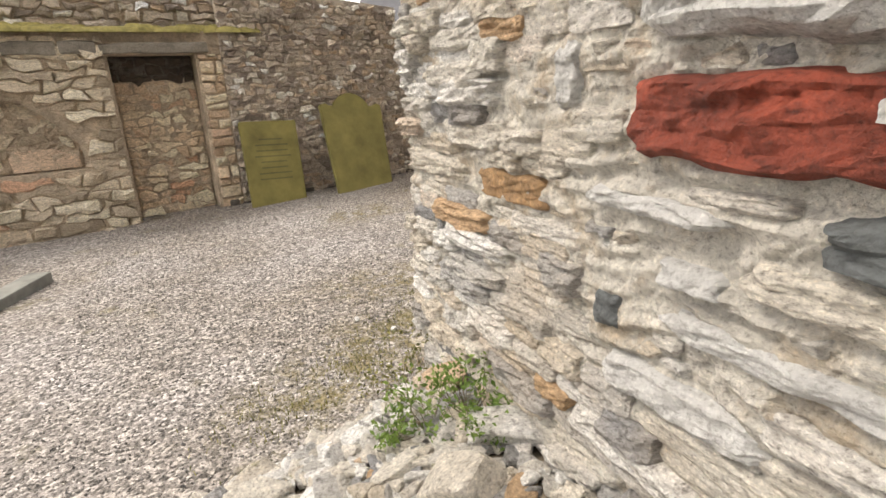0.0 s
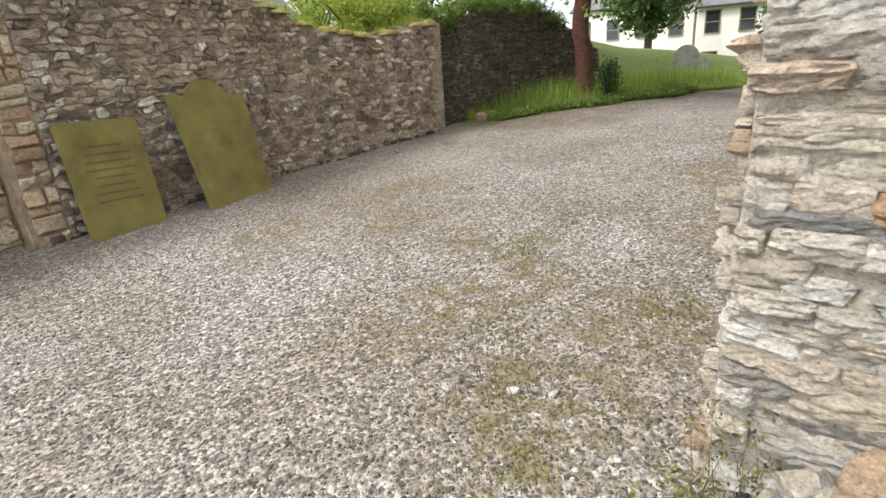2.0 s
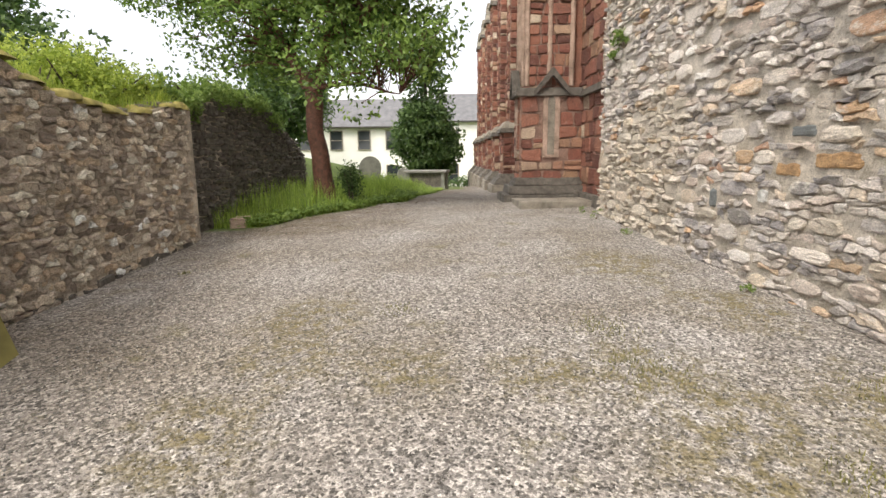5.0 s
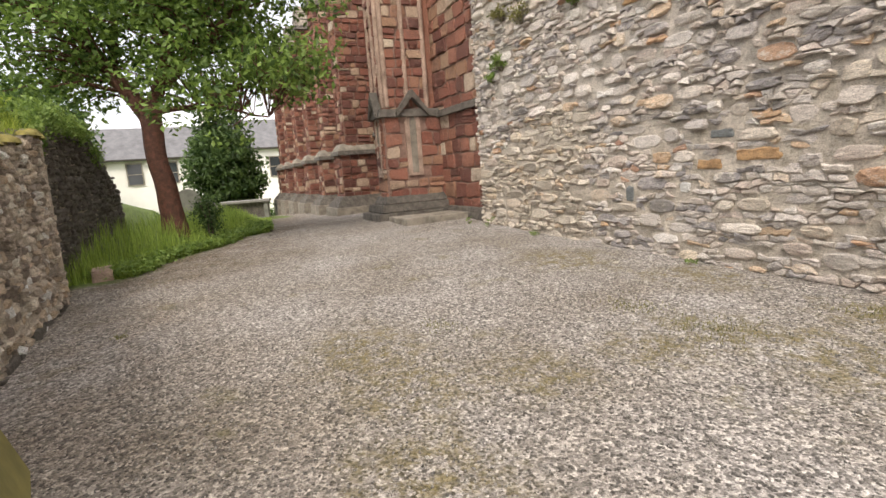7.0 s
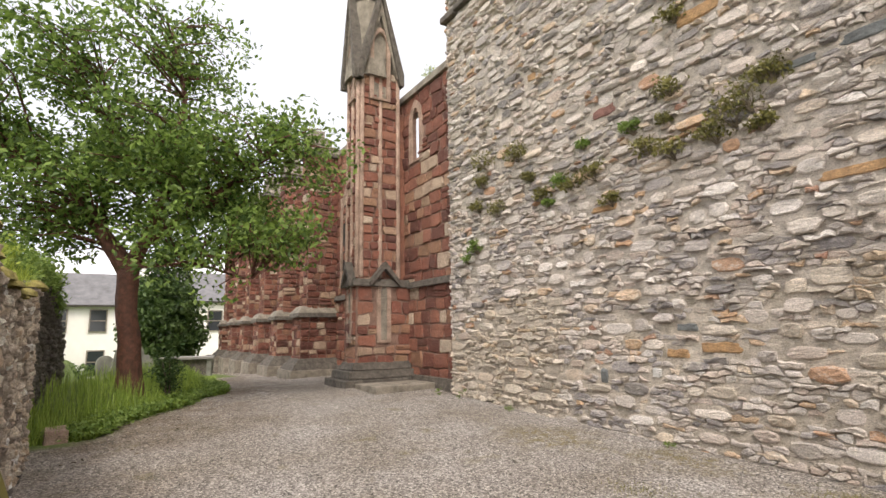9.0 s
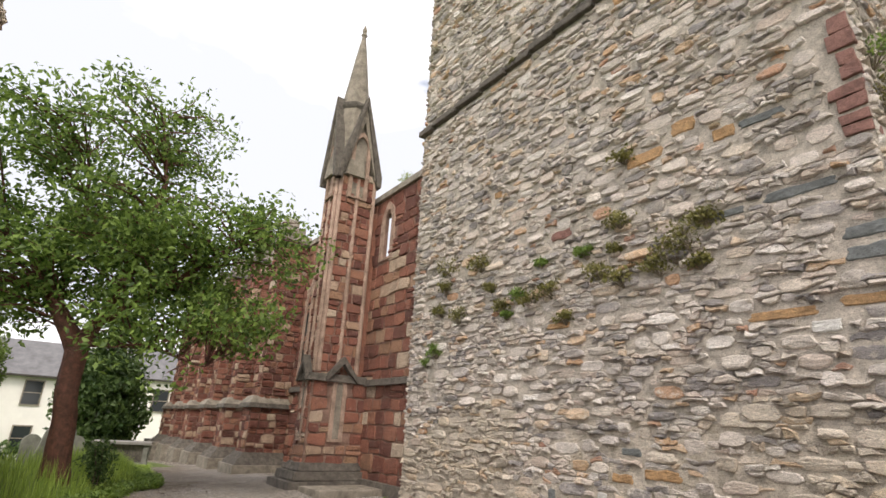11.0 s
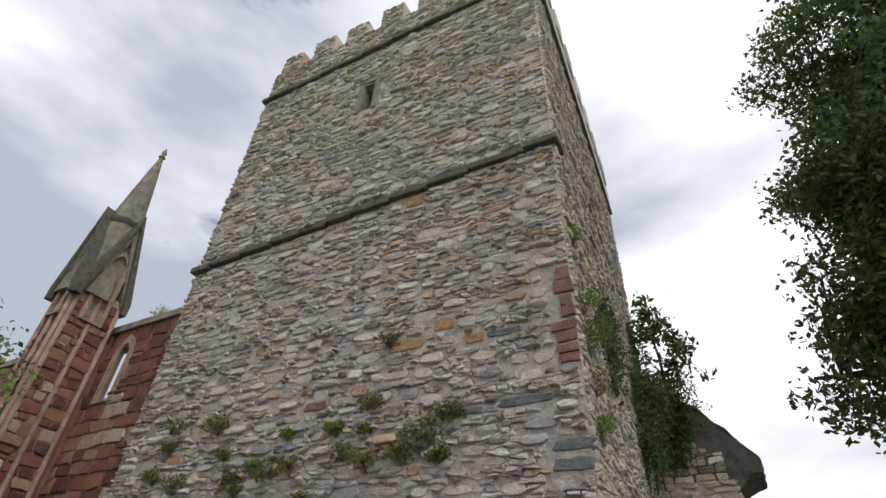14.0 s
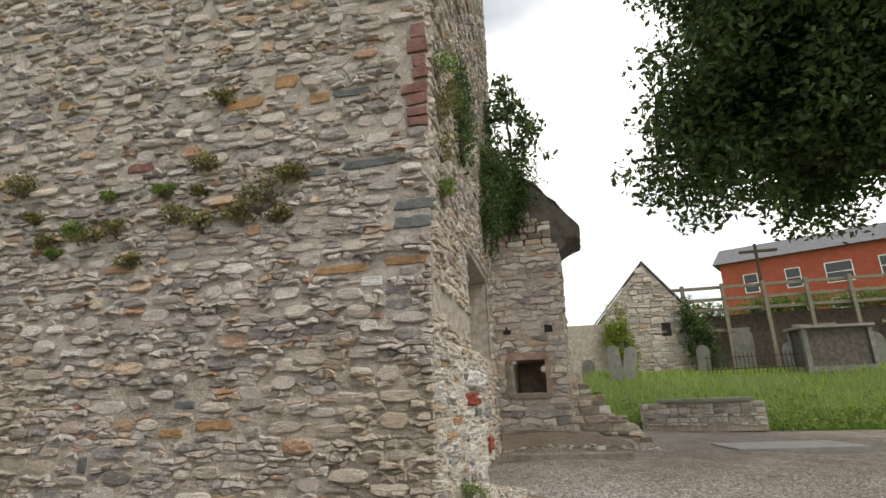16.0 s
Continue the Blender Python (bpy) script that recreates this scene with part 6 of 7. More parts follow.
tree("garden_tree", "dark green tree behind the yard wall", (13.5, 17.5, 1.2), [[((0, 0, 0), 0.3), ((0, 0, 3), 0.2), ((0.3, 0, 6), 0.1)], [((0, 0, 2.5), 0.15), ((1.5, -0.8, 4), 0.08), ((2.4, -1.2, 5), 0.03)], [((0, 0, 2.5), 0.15), ((-1.5, -0.8, 4), 0.08), ((-2.6, -0.6, 4.6), 0.03)]], [((0, 0, 4.6), (3.6, 2.6, 2.6)), ((2.5, -0.5, 3.6), (2.2, 1.6, 1.6)), ((-2.6, 0, 4), (2.4, 1.8, 2.0))], 330, 40, 0.4, 0.2, M["bark"], M["leaf_dark"], 54)
tree("yew_tree", "tall dark evergreen beside the far path", (33, 5.2, ground_z(33, 5.2)), [[((0, 0, 0), 0.3), ((0, 0, 3), 0.2), ((0, 0, 7), 0.05)]], [((0, 0, 2.8), (1.9, 1.9, 2.6)), ((0, 0, 5.5), (1.2, 1.2, 2.4))], 260, 44, 0.3, 0.2, M["bark"], M["leaf_dark"], 55)
shed = thing("shed", "small slate-roofed outhouse behind the yard wall", "shed")
boxpart("wall", (5.0, 8.75, 0.5), (6.3, 10.4, 2.3), M["grey_dressed"], shed)
bm = bmesh.new()
prism(bm, [(8.55, 2.25), (9.6, 3.1), (10.6, 2.25), (10.6, 2.18), (9.6, 3.0), (8.55, 2.17)], 4.9, 6.1, "x")
part("roof", bm, M["roof"], shed, "dark slate roof")
boxpart("bargeboard", (6.1, 8.55, 2.2), (6.14, 9.62, 2.3), M["white_wall"], shed, "", Matrix.Translation((0, 8.55, 2.2)) @ Matrix.Rotation(radians(39), 4, "X") @ Matrix.Translation((0, -8.55, -2.2)), 0.005)

# ---- grass under the yard tree ----
rng = random.Random(61)
bv, bf = [], []
for _ in range(17000):
    x = 9.9 + 12 * rng.random() ** 1.3
    y = turf_edge(x) + rng.uniform(-0.05, 1.0) ** 2 * 3.6 * rng.random() + 0.02
    if y > 8.25 and x < 15.6:
        continue
    tall = smooth01(0.15, 0.9, y - turf_edge(x))
    blades(rng, bv, bf, Vector((x, y, ground_z(x, y) - 0.01)), rng.uniform(0.07, 0.16) + 0.42 * tall * rng.random(), rng.uniform(0.004, 0.009), rng.uniform(0.03, 0.2))
tagged(piece("grass", bv, bf, M["grass"], None, "long green grass under the tree", kind="stuff"), category="grass")
lv, lf = [], []
for _ in range(1500):
    x = rng.uniform(9.9, 15)
    y = turf_edge(x) + abs(rng.gauss(0, 0.28)) - 0.06
    if y < 8.25:
        leaf_quads(rng, lv, lf, Vector((x, y, ground_z(x, y) + rng.uniform(0.02, 0.13))), 4, 0.05, 0.06, 1.2)
tagged(piece("ground_ivy", lv, lf, M["leaf_weed"], None, "low leafy green plants along the gravel edge", kind="stuff"), category="ground cover")
leafy_mass("shrub", "small dark shrub beside the tree trunk", "shrub", [((12.95, 6.35, ground_z(13, 6.3) + 0.45), (0.22, 0.25, 0.42))], 900, 0.05, M["leaf_dark"], 62)
# fallen leaves
lv, lf = [], []
for _ in range(900):
    x, y = rng.uniform(8.0, 14), rng.uniform(3.6, 7.8)
    if y < turf_edge(x) and rng.random() < smooth01(2.6, 0.0, turf_edge(x) - y):
        leaf_quads(rng, lv, lf, Vector((x, y, ground_z(x, y) + 0.012)), 1, 0.02, 0.045, 5)
tagged(piece("fallen_leaves", lv, lf, M["soil"], None, "brown fallen leaves on the gravel", kind="stuff"), category="leaves")

# ---- loose gravel ----
rng = random.Random(71)
gv2, gf2 = [], []
for _ in range(26000):
    x, y = rng.uniform(0.2, 8.5), rng.uniform(-0.6, 7.0)
    if rng.random() > 0.35 + 0.65 * smooth01(6.5, 2.5, math.hypot(x - 1.5, y - 2.8)):
        continue
    if x > 2.0 and y < 1.25:
        continue
    s = rng.uniform(0.005, 0.012)
    c = Vector((x, y, ground_z(x, y) + s * 0.25))
    r = Euler((rng.uniform(0, 6), rng.uniform(0, 6), rng.uniform(0, 6))).to_matrix()
    b = len(gv2)
    for d in ((1.2, 0, 0), (-1, 0.2, 0), (0, 0.8, 0.1), (0.2, -0.9, 0), (0, 0.1, 0.6), (0.1, 0, -0.6)):
        gv2.append(c + r @ (Vector(d) * s))
    gf2 += [tuple(b + i for i in f) for f in ((0, 2, 4), (2, 1, 4), (1, 3, 4), (3, 0, 4), (2, 0, 5), (1, 2, 5), (3, 1, 5), (0, 3, 5))]
tagged(piece("gravel", gv2, gf2, M["pebble"], None, "loose grey angular gravel chips", kind="stuff"), category="gravel")
for x, y, s in ((5.95, 3.3, 0.13), (2.26, 2.02, 0.1), (2.35, 1.85, 0.08), (6.05, 1.9, 0.1), (2.1, 2.3, 0.07), (7.4, 2.6, 0.1)):
    lump((x, y, ground_z(x, y)), s, rng, "single loose stone lying on the gravel", "loose stones on the gravel")
lv, lf = [], []
for cx, cy, r in ((2.26, 2.05, 0.3), (3.85, 2.95, 0.45), (2.7, 2.4, 0.25), (1.9, 1.75, 0.3), (4.6, 3.0, 0.3), (1.4, 1.45, 0.35), (3.4, 1.7, 0.3), (6.7, 7.2, 0.08), (5.2, 4.6, 0.2)):
    for _ in range(int(900 * r)):
        x, y = rng.gauss(cx, r * 0.5), rng.gauss(cy, r * 0.4)
        blades(rng, lv, lf, Vector((x, y, ground_z(x, y))), rng.uniform(0.01, 0.035), 0.003, rng.uniform(0.01, 0.03))
tagged(piece("moss_sprouts", lv, lf, M["leaf_dry"], None, "short olive moss and sprouts in the gravel", kind="stuff"), category="moss")
# flat kerb beside the blocked doorway, and stones at the start
kerb = thing("kerb_stone", "dark flat kerb stone lying on the gravel", "kerb")
boxpart("block", (-0.5, -0.11, -0.03), (0.5, 0.11, 0.1), M["grave_grey"], kerb, bevel=0.015)
kerb.matrix_world = pose(-0.42, 4.75, ground_z(-0.4, 4.7), 0, 0, 68)


# ---- ruined chamber behind the tower ----
ruin = thing("ruin", "broken rubble stone chamber with a recess and corbelled top", "ruin")
RY = -5.6
rface = Face((0.85, RY, 0), (1, 0, 0), (0, 1, 0))
R0, R1, RZ0, RZ1 = 0.5, 1.22, 1.55, 2.26
bm = bmesh.new()
for a, b in (((0, -1.6, 0), (R0, 0, 4.95)), ((R1, -1.6, 0), (2.1, 0, 4.95)), ((R0, -1.6, 0), (R1, 0, RZ0)), ((R0, -1.6, RZ1), (R1, 0, 4.95)), ((R0, -1.6, RZ0), (R1, -1.35, RZ1))):
    box(bm, a, b, Matrix.Translation((0.85, RY, 0)))
part("wall_core", bm, M["mortar_dark"], ruin)
rng = random.Random(81)
st = lay_rubble(rng, 0.0, 2.1, 0.3, 4.95, 0.3, 0.14, lambda u, v, w, h: not (R0 - 0.05 < u < R1 + 0.05 and RZ0 - 0.1 < v < RZ1 + 0.16) and not any(abs(u - a) < 0.1 and abs(v - 2.95) < 0.1 for a in (0.35, 1.3)), 0.016)
singles(rface, st[:260], 0.05, M["tower1"], ruin, 82)
joined("rubble_stonework", rface, st[260:], 0.05, M["tower"], ruin, 83)
endf = Face((0.85, RY, 0), (0, -1, 0), (-1, 0, 0))
joined("rubble_stonework", endf, lay_rubble(rng, 0, 1.6, 0.3, 4.95, 0.3, 0.14), 0.05, M["tower"], ruin, 84)
for a, b, mt, nm in (((R0 - 0.1, -0.3, RZ1), (R1 + 0.12, 0.07, RZ1 + 0.17), "pink_dressed", "lintel"), ((R0 - 0.14, -0.3, RZ0 - 0.08), (R0 - 0.01, 0.06, RZ1), "pink_dressed", "jamb"), ((R1 + 0.01, -0.3, RZ0 - 0.08), (R1 + 0.16, 0.06, RZ1), "grey_dressed", "jamb"), ((R0 - 0.1, -0.3, RZ0 - 0.13), (R1 + 0.1, 0.09, RZ0 - 0.01), "grey_dressed", "sill")):
    boxpart(nm, a, b, M[mt], ruin, "", Matrix.Translation((0.85, RY, 0)), 0.02)
# Sockets are thin blocks painted with the shade of a deep hole.
for u in (0.35, 1.3):
    boxpart("socket", (u - 0.09, -0.02, 2.87), (u + 0.09, 0.012, 3.03), M["hole"], ruin, "dark beam socket", Matrix.Translation((0.85, RY, 0)), 0.01)
# corbelled top, sloping up to the tower
bm = bmesh.new()
prism(bm, [(0.86, 4.72), (0.7, 4.85), (0.48, 5.02), (0.28, 5.08), (0.3, 5.34), (0.57, 5.7), (0.9, 6.1), (1.23, 6.55), (1.9, 6.95), (2.55, 7.2), (2.55, 4.72)], RY - 1.5, RY - 0.03, "y")
bmesh.ops.subdivide_edges(bm, edges=[e for e in bm.edges if e.calc_length() > 0.5], cuts=3, use_grid_fill=True)
soften(bm, 0.04, 0.07)
part("broken_top", bm, M["string"], ruin, "dark weathered corbelled masonry top")
joined("rubble_stonework", Face((0.85, RY - 0.05, 0), (1, 0, 0), (0, 1, 0)), lay(rng, 0.1, 1.6, 4.95, 6.7, (0.09, 0.18), (1.2, 3), lambda u, v, w, h: v < 5.35 + 0.8 * u), 0.05, M["yard"], ruin, 85)
# stepped stub and fallen masonry on its right
bm = bmesh.new()
prism(bm, [(0.9, 0.2), (0.9, 2.1), (0.62, 1.95), (0.5, 1.5), (0.2, 1.3), (-0.1, 0.95), (-0.5, 0.8), (-0.75, 0.3)], RY - 1.2, RY - 0.1, "y")
soften(bm, 0.04, 0.07)
part("stub_wall", bm, M["mortar_dark"], ruin)
joined("rubble_stonework", Face((-0.75, RY - 0.1, 0), (1, 0, 0), (0, 1, 0)), lay(rng, 0, 1.62, 0.3, 2.1, (0.09, 0.18), (1.2, 3), lambda u, v, w, h: v < 0.55 + 0.95 * u), 0.07, M["yard"], ruin, 87)
bm = bmesh.new()
prism(bm, [(-0.55, 0.2), (2.35, 0.2), (2.35, 0.8), (1.2, 0.78), (0.3, 0.66), (-0.3, 0.5)], RY - 0.1, RY + 0.3, "y")
bmesh.ops.subdivide_edges(bm, edges=[e for e in bm.edges if e.calc_length() > 0.3], cuts=4, use_grid_fill=True)
soften(bm, 0.02, 0.06, 4)
part("ledge", bm, M["yard1"], ruin)
rng = random.Random(88)
for _ in range(45):
    x, y = rng.uniform(-0.9, 2.6), RY + rng.uniform(0.2, 0.9)
    lump((x, y, ground_z(x, y)), rng.uniform(0.08, 0.3) * (1 - 0.5 * (y - RY)), rng, "broken grey stone at the ruin foot", "fallen stones at the ruin foot")
leafy_mass("ivy", "dark ivy over the broken ruin top", "ivy", [((2.2, -4.8, 6.5), (0.5, 0.7, 0.9)), ((1.8, RY + 0.05, 6.5), (0.7, 0.4, 0.7)), ((2.2, -4.2, 5.4), (0.3, 0.6, 0.9)), ((2.1, -1.2, 6.2), (0.12, 0.7, 1.0)), ((1.9, RY + 0.1, 5.7), (0.45, 0.3, 0.5))], 7000, 0.06, M["leaf_dark"], 89, 0.2)
tree("sapling", "slender dark sapling rooted on the ruin top", (1.75, RY - 0.4, 6.2), [[((0, 0, -0.3), 0.05), ((0.05, 0, 1.2), 0.04), ((0.1, 0, 3.5), 0.015)], [((0.05, 0, 1.3), 0.03), ((-0.5, 0.1, 2.0), 0.012)], [((0.05, 0, 1.3), 0.025), ((0.5, 0, 2.2), 0.012)]], [((0.1, 0, 2.0), (0.8, 0.7, 1.3)), ((0.1, 0, 3.2), (0.45, 0.45, 0.7)), ((-0.6, 0, 1.4), (0.5, 0.5, 0.4))], 60, 16, 0.14, 0.13, M["bark"], M["leaf_dark"], 90, 0.012)

# ---- kerbs and ledger slab on the gravel ----
kerb2 = thing("kerb_stone", "long low grey kerb stone set in the gravel", "kerb")
boxpart("block", (-1.05, -0.1, -0.05), (1.05, 0.1, 0.08), M["grey_dressed"], kerb2, bevel=0.02)
kerb2.matrix_world = pose(0.9, -3.1, ground_z(0.9, -3.1), 0, 0, 7)
ledger = thing("ledger_slab", "flat smooth grey grave slab on the gravel", "grave slab")
boxpart("slab", (-1.2, -0.7, -0.08), (1.2, 0.7, 0.08), M["slab"], ledger, bevel=0.015)
ledger.matrix_world = pose(-3.3, -6.0, ground_z(-3.3, -6.0), 0, 0, 9)
chip = thing("white_stone", "small white stone lying on the gravel", "stone")
boxpart("block", (-0.09, -0.06, -0.01), (0.09, 0.06, 0.06), M["white_stone"], chip, bevel=0.015)
chip.matrix_world = pose(0.35, -4.7, ground_z(0.35, -4.7), 0, 0, 20)

# ---- low retaining wall and grassy bank ----
lowwall = thing("retaining_wall", "low dry stone retaining wall with a flat coping", "wall")
LW = Matrix.Translation((-4.5, -11.1, 0))
bm = bmesh.new()
box(bm, (0, -0.5, 0.3), (3.4, 0, 1.12), LW)
part("wall_core", bm, M["mortar_dark"], lowwall)
singles(Face((-4.5, -11.1, 0), (1, 0, 0), (0, 1, 0)), lay(random.Random(91), 0, 3.4, 0.45, 1.1, (0.09, 0.17), (1.2, 2.8)), 0.06, M["rubble"], lowwall, 92)
boxpart("coping_slab", (0.3, -0.45, 1.14), (2.9, 0.14, 1.24), M["grave_grey"], lowwall, "", LW, 0.02)
rng = random.Random(93)
bv, bf = [], []
for _ in range(26000):
    x, y = rng.uniform(-16, 3.2), -11.3 - 9 * rng.random() ** 1.6
    if -4.6 < x < -1.0 and y > -11.7:
        continue
    blades(rng, bv, bf, Vector((x, y, ground_z(x, y) - 0.01)), rng.uniform(0.08, 0.32), rng.uniform(0.007, 0.014), rng.uniform(0.05, 0.2))
tagged(piece("grass", bv, bf, M["grass"], None, "bright green long grass on the churchyard bank", kind="stuff"), category="grass")
lv, lf = [], []
for _ in range(1300):
    x, y = rng.uniform(-16, -0.6), -11.25 - abs(rng.gauss(0, 0.8))
    leaf_quads(rng, lv, lf, Vector((x, y, ground_z(x, y) + rng.uniform(0.05, 0.3))), 5, 0.08, 0.09, 0.8)
tagged(piece("bank_plants", lv, lf, M["leaf_weed"], None, "leafy green weeds at the foot of the bank", kind="stuff"), category="ground cover")


def simple_stone(w, h):
    return [(-w / 2, -0.2), (w / 2, -0.2), (w / 2, h - w * 0.3)] + arc(0, h - w * 0.32, w * 0.5, 15, 165, 8) + [(-w / 2, h - w * 0.3)]


GS = "old headstones in the churchyard"
for x, y, w, h, lean, back in ((-0.75, -14.6, 0.5, 1.25, -6, -12), (-1.15, -14.7, 0.48, 1.2, 9, -16), (-4.2, -16.6, 0.5, 1.1, 0, 0), (-6.1, -18.0, 0.75, 1.75, 0, 2), (-7.6, -17.5, 0.6, 1.1, 2, 0), (-8.2, -16.2, 0.55, 1.2, -3, 4), (0.3, -15.8, 0.5, 0.6, 4, 0), (-10.5, -17.4, 0.7, 1.3, 0, 0)):
    headstone(simple_stone(w, h), 0.1, M["grave_grey"], "grey weathered headstone leaning in long grass" if lean else "grey weathered headstone standing in long grass", pose(x, y, ground_z(x, y), back, lean, 175), GS)
for x, y, w, h, lean in ((20.2, 7.0, 0.8, 1.0, 12), (24.5, 7.5, 0.6, 0.9, -4), (27, 6.2, 0.6, 0.9, 3)):
    headstone(simple_stone(w, h), 0.1, M["grave_grey"], "grey weathered headstone leaning in long grass", pose(x, y, ground_z(x, y), 0, lean, -75), GS)


def table_tomb(m, label, length=2.0, wide=0.95, high=1.0):
    ob = thing("table_tomb", label, "tomb")
    boxpart("base", (-length / 2, -wide / 2, -0.1), (length / 2, wide / 2, 0.12), M["grave_grey"], ob)
    boxpart("chest", (-length / 2 + 0.12, -wide / 2 + 0.1, 0.12), (length / 2 - 0.12, wide / 2 - 0.1, high - 0.1), M["string"], ob)
    for sx_ in (-1, 1):
        for sy_ in (-1, 1):
            boxpart("corner_pier", (sx_ * (length / 2 - 0.1) - 0.08, sy_ * (wide / 2 - 0.1) - 0.08, 0.1), (sx_ * (length / 2 - 0.1) + 0.08, sy_ * (wide / 2 - 0.1) + 0.08, high - 0.08), M["grave_grey"], ob)
    boxpart("top_slab", (-length / 2 - 0.06, -wide / 2 - 0.06, high - 0.1), (length / 2 + 0.06, wide / 2 + 0.06, high), M["slab"], ob, bevel=0.02)
    ob.matrix_world = m


table_tomb(pose(-8.3, -15.6, ground_z(-8.3, -15.6), 0, 0, 8), "grey stone table tomb with corner piers in grass", 2.4, 1.1, 1.55)
table_tomb(pose(23.5, 4.9, ground_z(23.5, 4.9), 0, 0, 80), "grey stone table tomb beside the far path", 1.7, 0.9, 0.8)


# iron railing round a grave
rail = thing("grave_railing", "rusty low iron railing round a grave", "railing")
def bar(name, a, b, r, material, parent, sides=6):
    vs, fs = [], []
    tube(vs, fs, [Vector(a), Vector(b)], [r, r], sides)
    return piece(name, vs, fs, material, parent)
for i in range(22):
    x = -4.0 - 0.14 * i
    y = -15.2
    z = ground_z(x, y)
    bar("picket", (x, y, z - 0.05), (x, y, z + 0.75 + 0.05 * (i % 2)), 0.014, M["iron"], rail)
for h in (0.2, 0.62):
    bar("rail", (-3.9, -15.2, ground_z(-3.9, -15.2) + h), (-7.05, -15.2, ground_z(-7.05, -15.2) + h), 0.016, M["iron"], rail)

# ---- gabled ruin farther off ----
gable = thing("gabled_building", "old grey stone gabled building with slate roof and ivy", "building")
GM = Matrix.Translation((-2.4, -19.4, 2.0)) @ Matrix.Rotation(radians(4), 4, "Z")
bm = bmesh.new()
prism(bm, [(-2.0, -0.3), (1.6, -0.3), (1.6, 3.1), (-0.3, 5.35), (-2.0, 3.1)], -6, 0, "y", GM)
part("wall", bm, M["mortar"], gable)
gf_ = Face(GM @ Vector((-2.0, 0, 0)), GM.to_3x3() @ Vector((1, 0, 0)), GM.to_3x3() @ Vector((0, 1, 0)))
joined("rubble_stonework", gf_, lay(random.Random(94), 0, 3.6, 0.0, 5.3, (0.14, 0.3), (1.2, 2.6), lambda u, v, w, h: v < 3.0 + min(u * 1.3, (3.6 - u) * 1.18) - 0.05), 0.05, M["tower"], gable, 95)
for sgn, x0, x1 in ((1, -0.3, 1.75), (-1, -0.3, -2.15)):
    bm = bmesh.new()
    z1 = 3.0
    prism(bm, [(x0, 5.4), (x1, z1), (x1, z1 + 0.1), (x0, 5.5)], -6.1, 0.06 if sgn < 0 else -0.3, "y", GM)
    part("roof", bm, M["roof"], gable, "grey slate roof slope")
# Window depth is only painted shade on a flat block.
boxpart("window", (-1.2, -0.02, 1.9), (-0.8, 0.06, 2.5), M["hole"], gable, "small dark blocked window", GM)
boxpart("window", (0.5, -0.02, 1.0), (0.9, 0.06, 1.7), M["hole"], gable, "small dark blocked window", GM)
boxpart("side_wall", (1.6, -0.6, -0.3), (4.4, -0.1, 2.6), M["mortar"], gable, "", GM)
leafy_mass("ivy", "bright green ivy patch climbing the gabled building", "ivy", [((-1.2, -19.1, 3.9), (0.6, 0.2, 1.5)), ((-1.6, -19.1, 2.9), (0.5, 0.2, 0.8))], 1500, 0.1, M["leaf_lime"], 96)
leafy_mass("ivy", "dark ivy climbing the gable end", "ivy", [((-4.4, -19.2, 4.2), (0.4, 0.3, 1.3)), ((-4.9, -19.3, 3.3), (0.6, 0.3, 1.2))], 1800, 0.1, M["leaf_dark"], 97)

# ---- timber fence on the high bank ----
fence = thing("timber_fence", "weathered timber post and rail fence on a stone bank", "fence")
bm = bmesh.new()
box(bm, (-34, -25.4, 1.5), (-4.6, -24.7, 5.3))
# Shadow under the timberwork is painted in as very dark stone.
part("bank_wall", bm, M["dark_infill_bank_shade"], fence, "stone bank with shade painted into its dark colour")
for i in range(14):
    x = -5.2 - 2.0 * i
    boxpart("post", (x - 0.09, -24.3, 1.8), (x + 0.09, -24.12, 6.95), M["wood"], fence, "", None, 0.015)
    if i % 2:
        boxpart("crossbeam", (x - 1.0, -24.5, 4.4), (x + 1.0, -24.3, 4.55), M["wood"], fence, "", None, 0.01)
for z in (5.5, 6.05, 6.7):
    boxpart("rail", (-34, -24.45, z), (-4.7, -24.32, z + 0.16), M["wood"], fence, "", None, 0.01)
leafy_mass("hedge", "green hedge and brambles behind the timber fence", "hedge", [((-10 - 5 * i, -25.1, 5.7), (3.2, 0.6, 0.55)) for i in range(5)] + [((-6, -25.0, 5.6), (1.6, 0.6, 0.5))], 5200, 0.13, M["leaf_weed"], 98)

# ---- red brick apartment building on the hill ----
flats = thing("apartment_building", "red brick apartment building with grey slate roof", "building")
AM = Matrix.Translation((-25, -46, 6.0)) @ Matrix.Rotation(radians(-24), 4, "Z")
bm = bmesh.new()
box(bm, (-18, -9, -2), (12, 0, 7.6), AM)
part("wall", bm, M["brick"], flats)
bm = bmesh.new()
prism(bm, [(0.5, 7.5), (-4.5, 10.0), (-9.5, 7.5)], -18.5, 12.6, "x", AM)
part("roof", bm, M["roof"], flats, "grey slate roof")
bm = bmesh.new()
prism(bm, [(-8, 7.4), (-4.5, 9.9), (-1, 7.4)], -0.2, 0.4, "y", AM)
part("gable", bm, M["brick"], flats)


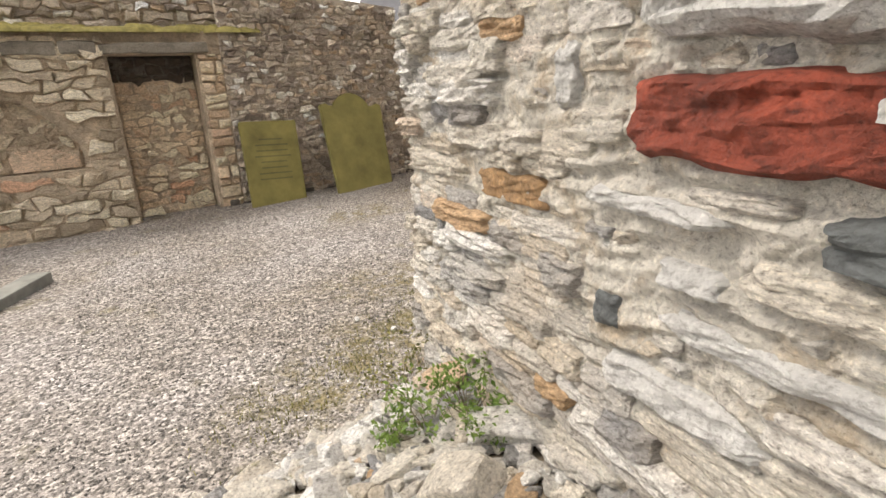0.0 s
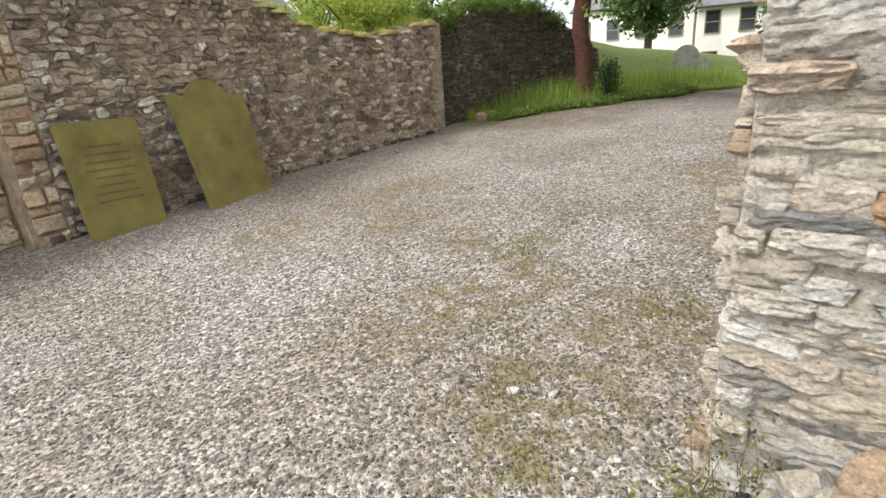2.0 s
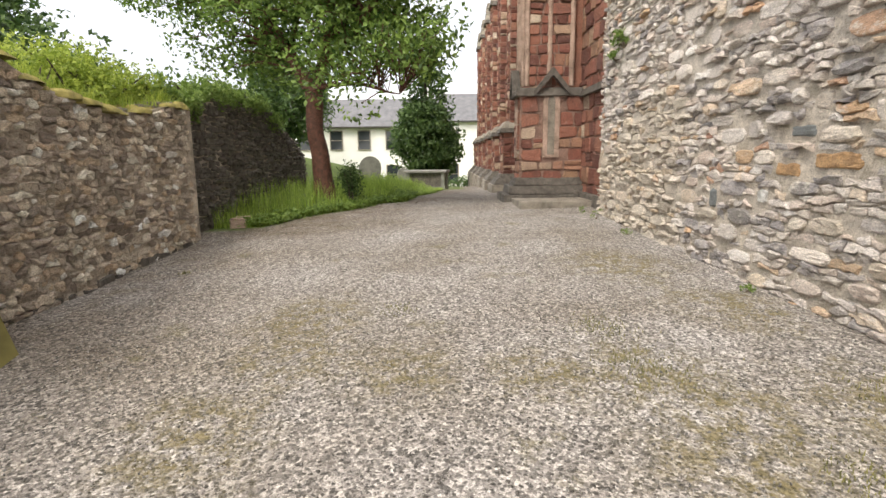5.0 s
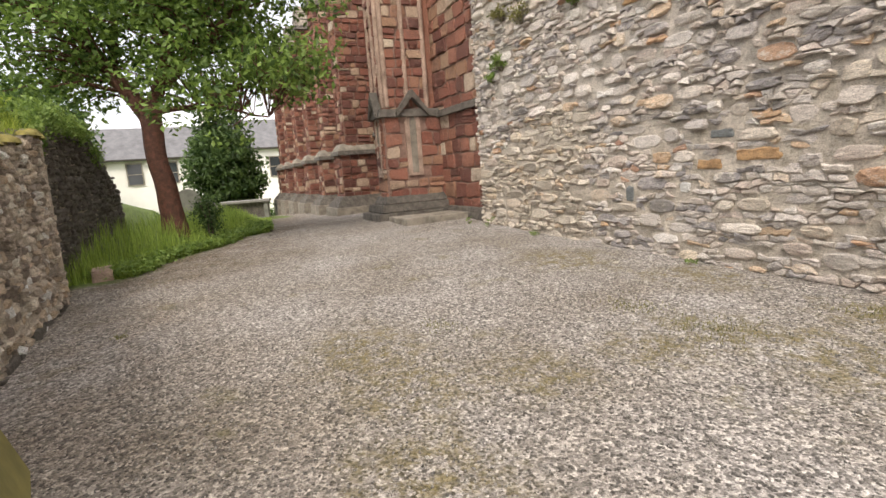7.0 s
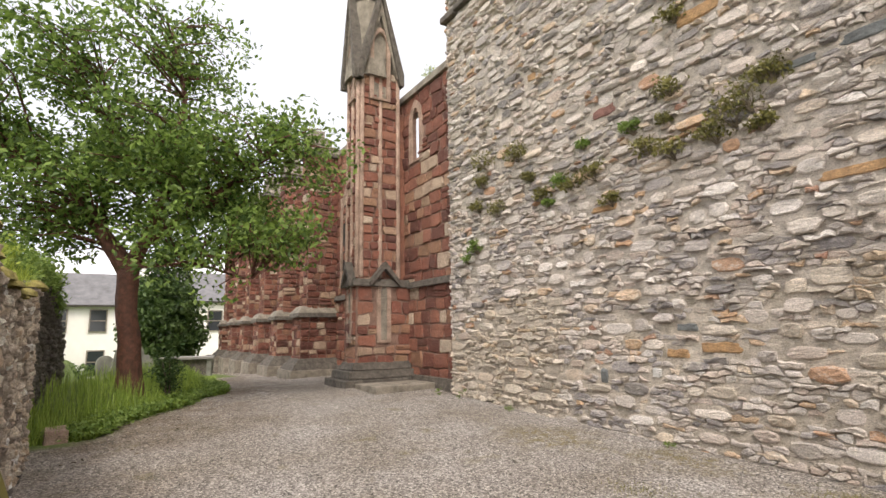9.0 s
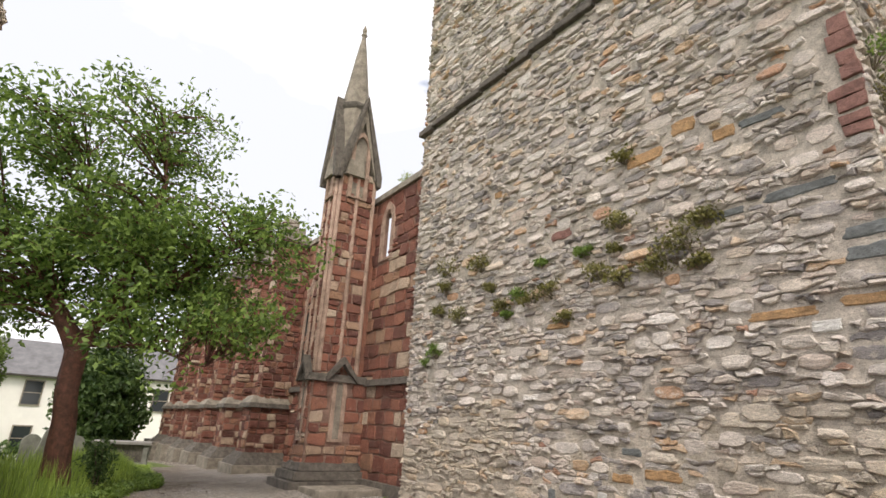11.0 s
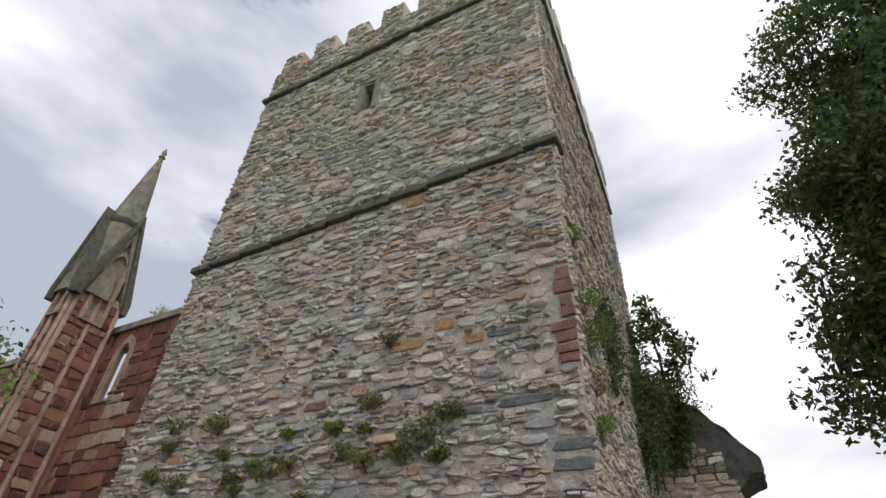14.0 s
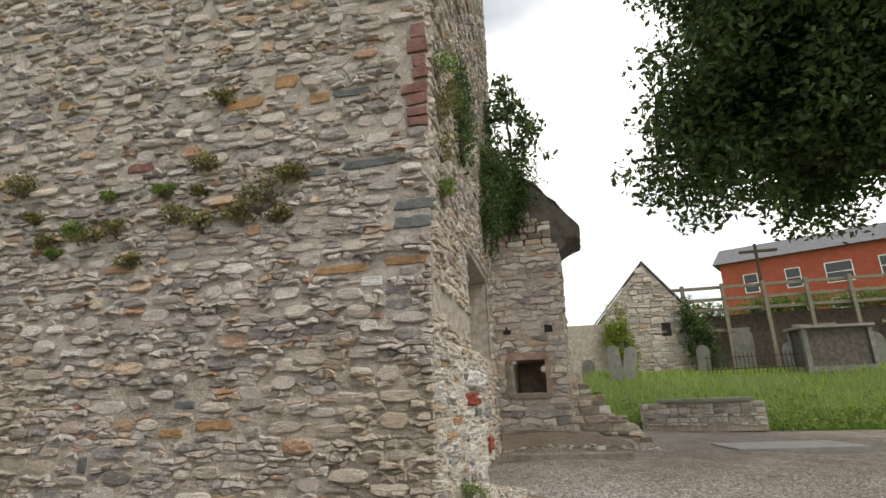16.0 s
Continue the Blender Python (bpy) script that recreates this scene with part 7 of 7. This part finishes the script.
def window(parent, m, w, h, material_frame, label="white framed window", bars=1):
    win = tagged(child(new("window"), parent), label)
    win.matrix_basis = m
    for a, b in (((-w / 2 - 0.08, 0, -0.08), (-w / 2, 0.08, h + 0.08)), ((w / 2, 0, -0.08), (w / 2 + 0.08, 0.08, h + 0.08)), ((-w / 2, 0, h), (w / 2, 0.08, h + 0.08)), ((-w / 2, 0, -0.08), (w / 2, 0.08, 0)), ((-w / 2, 0.01, h / 2 - 0.03), (w / 2, 0.07, h / 2 + 0.03))):
        boxpart("frame", a, b, material_frame, win, "", None, 0)
    boxpart("pane", (-w / 2, 0.0, 0), (w / 2, 0.03, h), M["glass"], win, "", None, 0)
    return win


for i, x in enumerate((9.5, 6.0, 2.5, -1.0, -4.5, -8, -11.5, -15)):
    for z in (1.2, 4.4):
        window(flats, AM @ Matrix.Translation((x, 0.01, z)), 1.9 if (i + int(z)) % 3 == 0 else 1.1, 1.7, M["white_wall"])
pole = thing("utility_pole", "dark timber utility pole with crossarm", "pole")
bar("post", (-13.5, -38, 3), (-13.5, -38, 12.3), 0.12, M["bark"], pole, 8)
boxpart("crossarm", (-15.0, -38.1, 11.6), (-12.3, -37.9, 11.8), M["bark"], pole)

# ---- white houses beyond the churchyard ----
for k, (y0, y1, ez, mt) in enumerate(((-6.0, 4.8, 4.3, "white_wall"), (5.0, 14.5, 3.9, "white_wall"), (14.7, 25.0, 4.5, "white_wall"))):
    h = thing("house", "white rendered two-storey terraced house with slate roof", "house", "white terrace beyond the churchyard")
    boxpart("wall", (47, y0, -2.4), (54, y1, ez), M[mt], h, bevel=0)
    bm = bmesh.new()
    prism(bm, [(46.6, ez - 0.05), (50.5, ez + 2.6), (54.4, ez - 0.05)], y0 - 0.05, y1 + 0.05, "y")
    part("roof", bm, M["roof"], h, "grey slate roof")
    boxpart("chimney", (50.1, y0 + 0.3, ez + 2.0), (51.0, y0 + 1.1, ez + 3.7), M["white_wall"], h)
    boxpart("gutter", (46.55, y0, ez - 0.15), (46.7, y1, ez - 0.02), M["iron"], h, bevel=0)
    n = int((y1 - y0) / 2.3)
    for i in range(n):
        y = y0 + (i + 0.5) * (y1 - y0) / n
        for z in (-0.9, 2.0):
            if z < 0 and i == n // 2:
                boxpart("door", (46.93, y - 0.5, -2.3), (47.0, y + 0.5, 0.1), M["iron"], h, "dark panelled front door", None, 0.01)
            else:
                window(h, Matrix.Translation((46.99, y, z)) @ Matrix.Rotation(radians(90), 4, "Z"), 0.95, 1.5, M["grey_dressed"], "dark sash window")
leafy_mass("hedge", "dark hedge along the far churchyard edge", "hedge", [((42, -3 + 6 * i, -0.9), (1.0, 3.2, 0.8)) for i in range(5)], 2600, 0.2, M["leaf_dark"], 99)
tree("far_tree", "green tree among the far white houses", (40, 15.5, ground_z(40, 15.5)), [[((0, 0, 0), 0.3), ((0, 0, 3), 0.2), ((0, 0, 6), 0.05)]], [((0, 0, 5), (3.2, 3.2, 3.0))], 170, 40, 0.5, 0.28, M["bark"], M["leaf_dark"], 101)
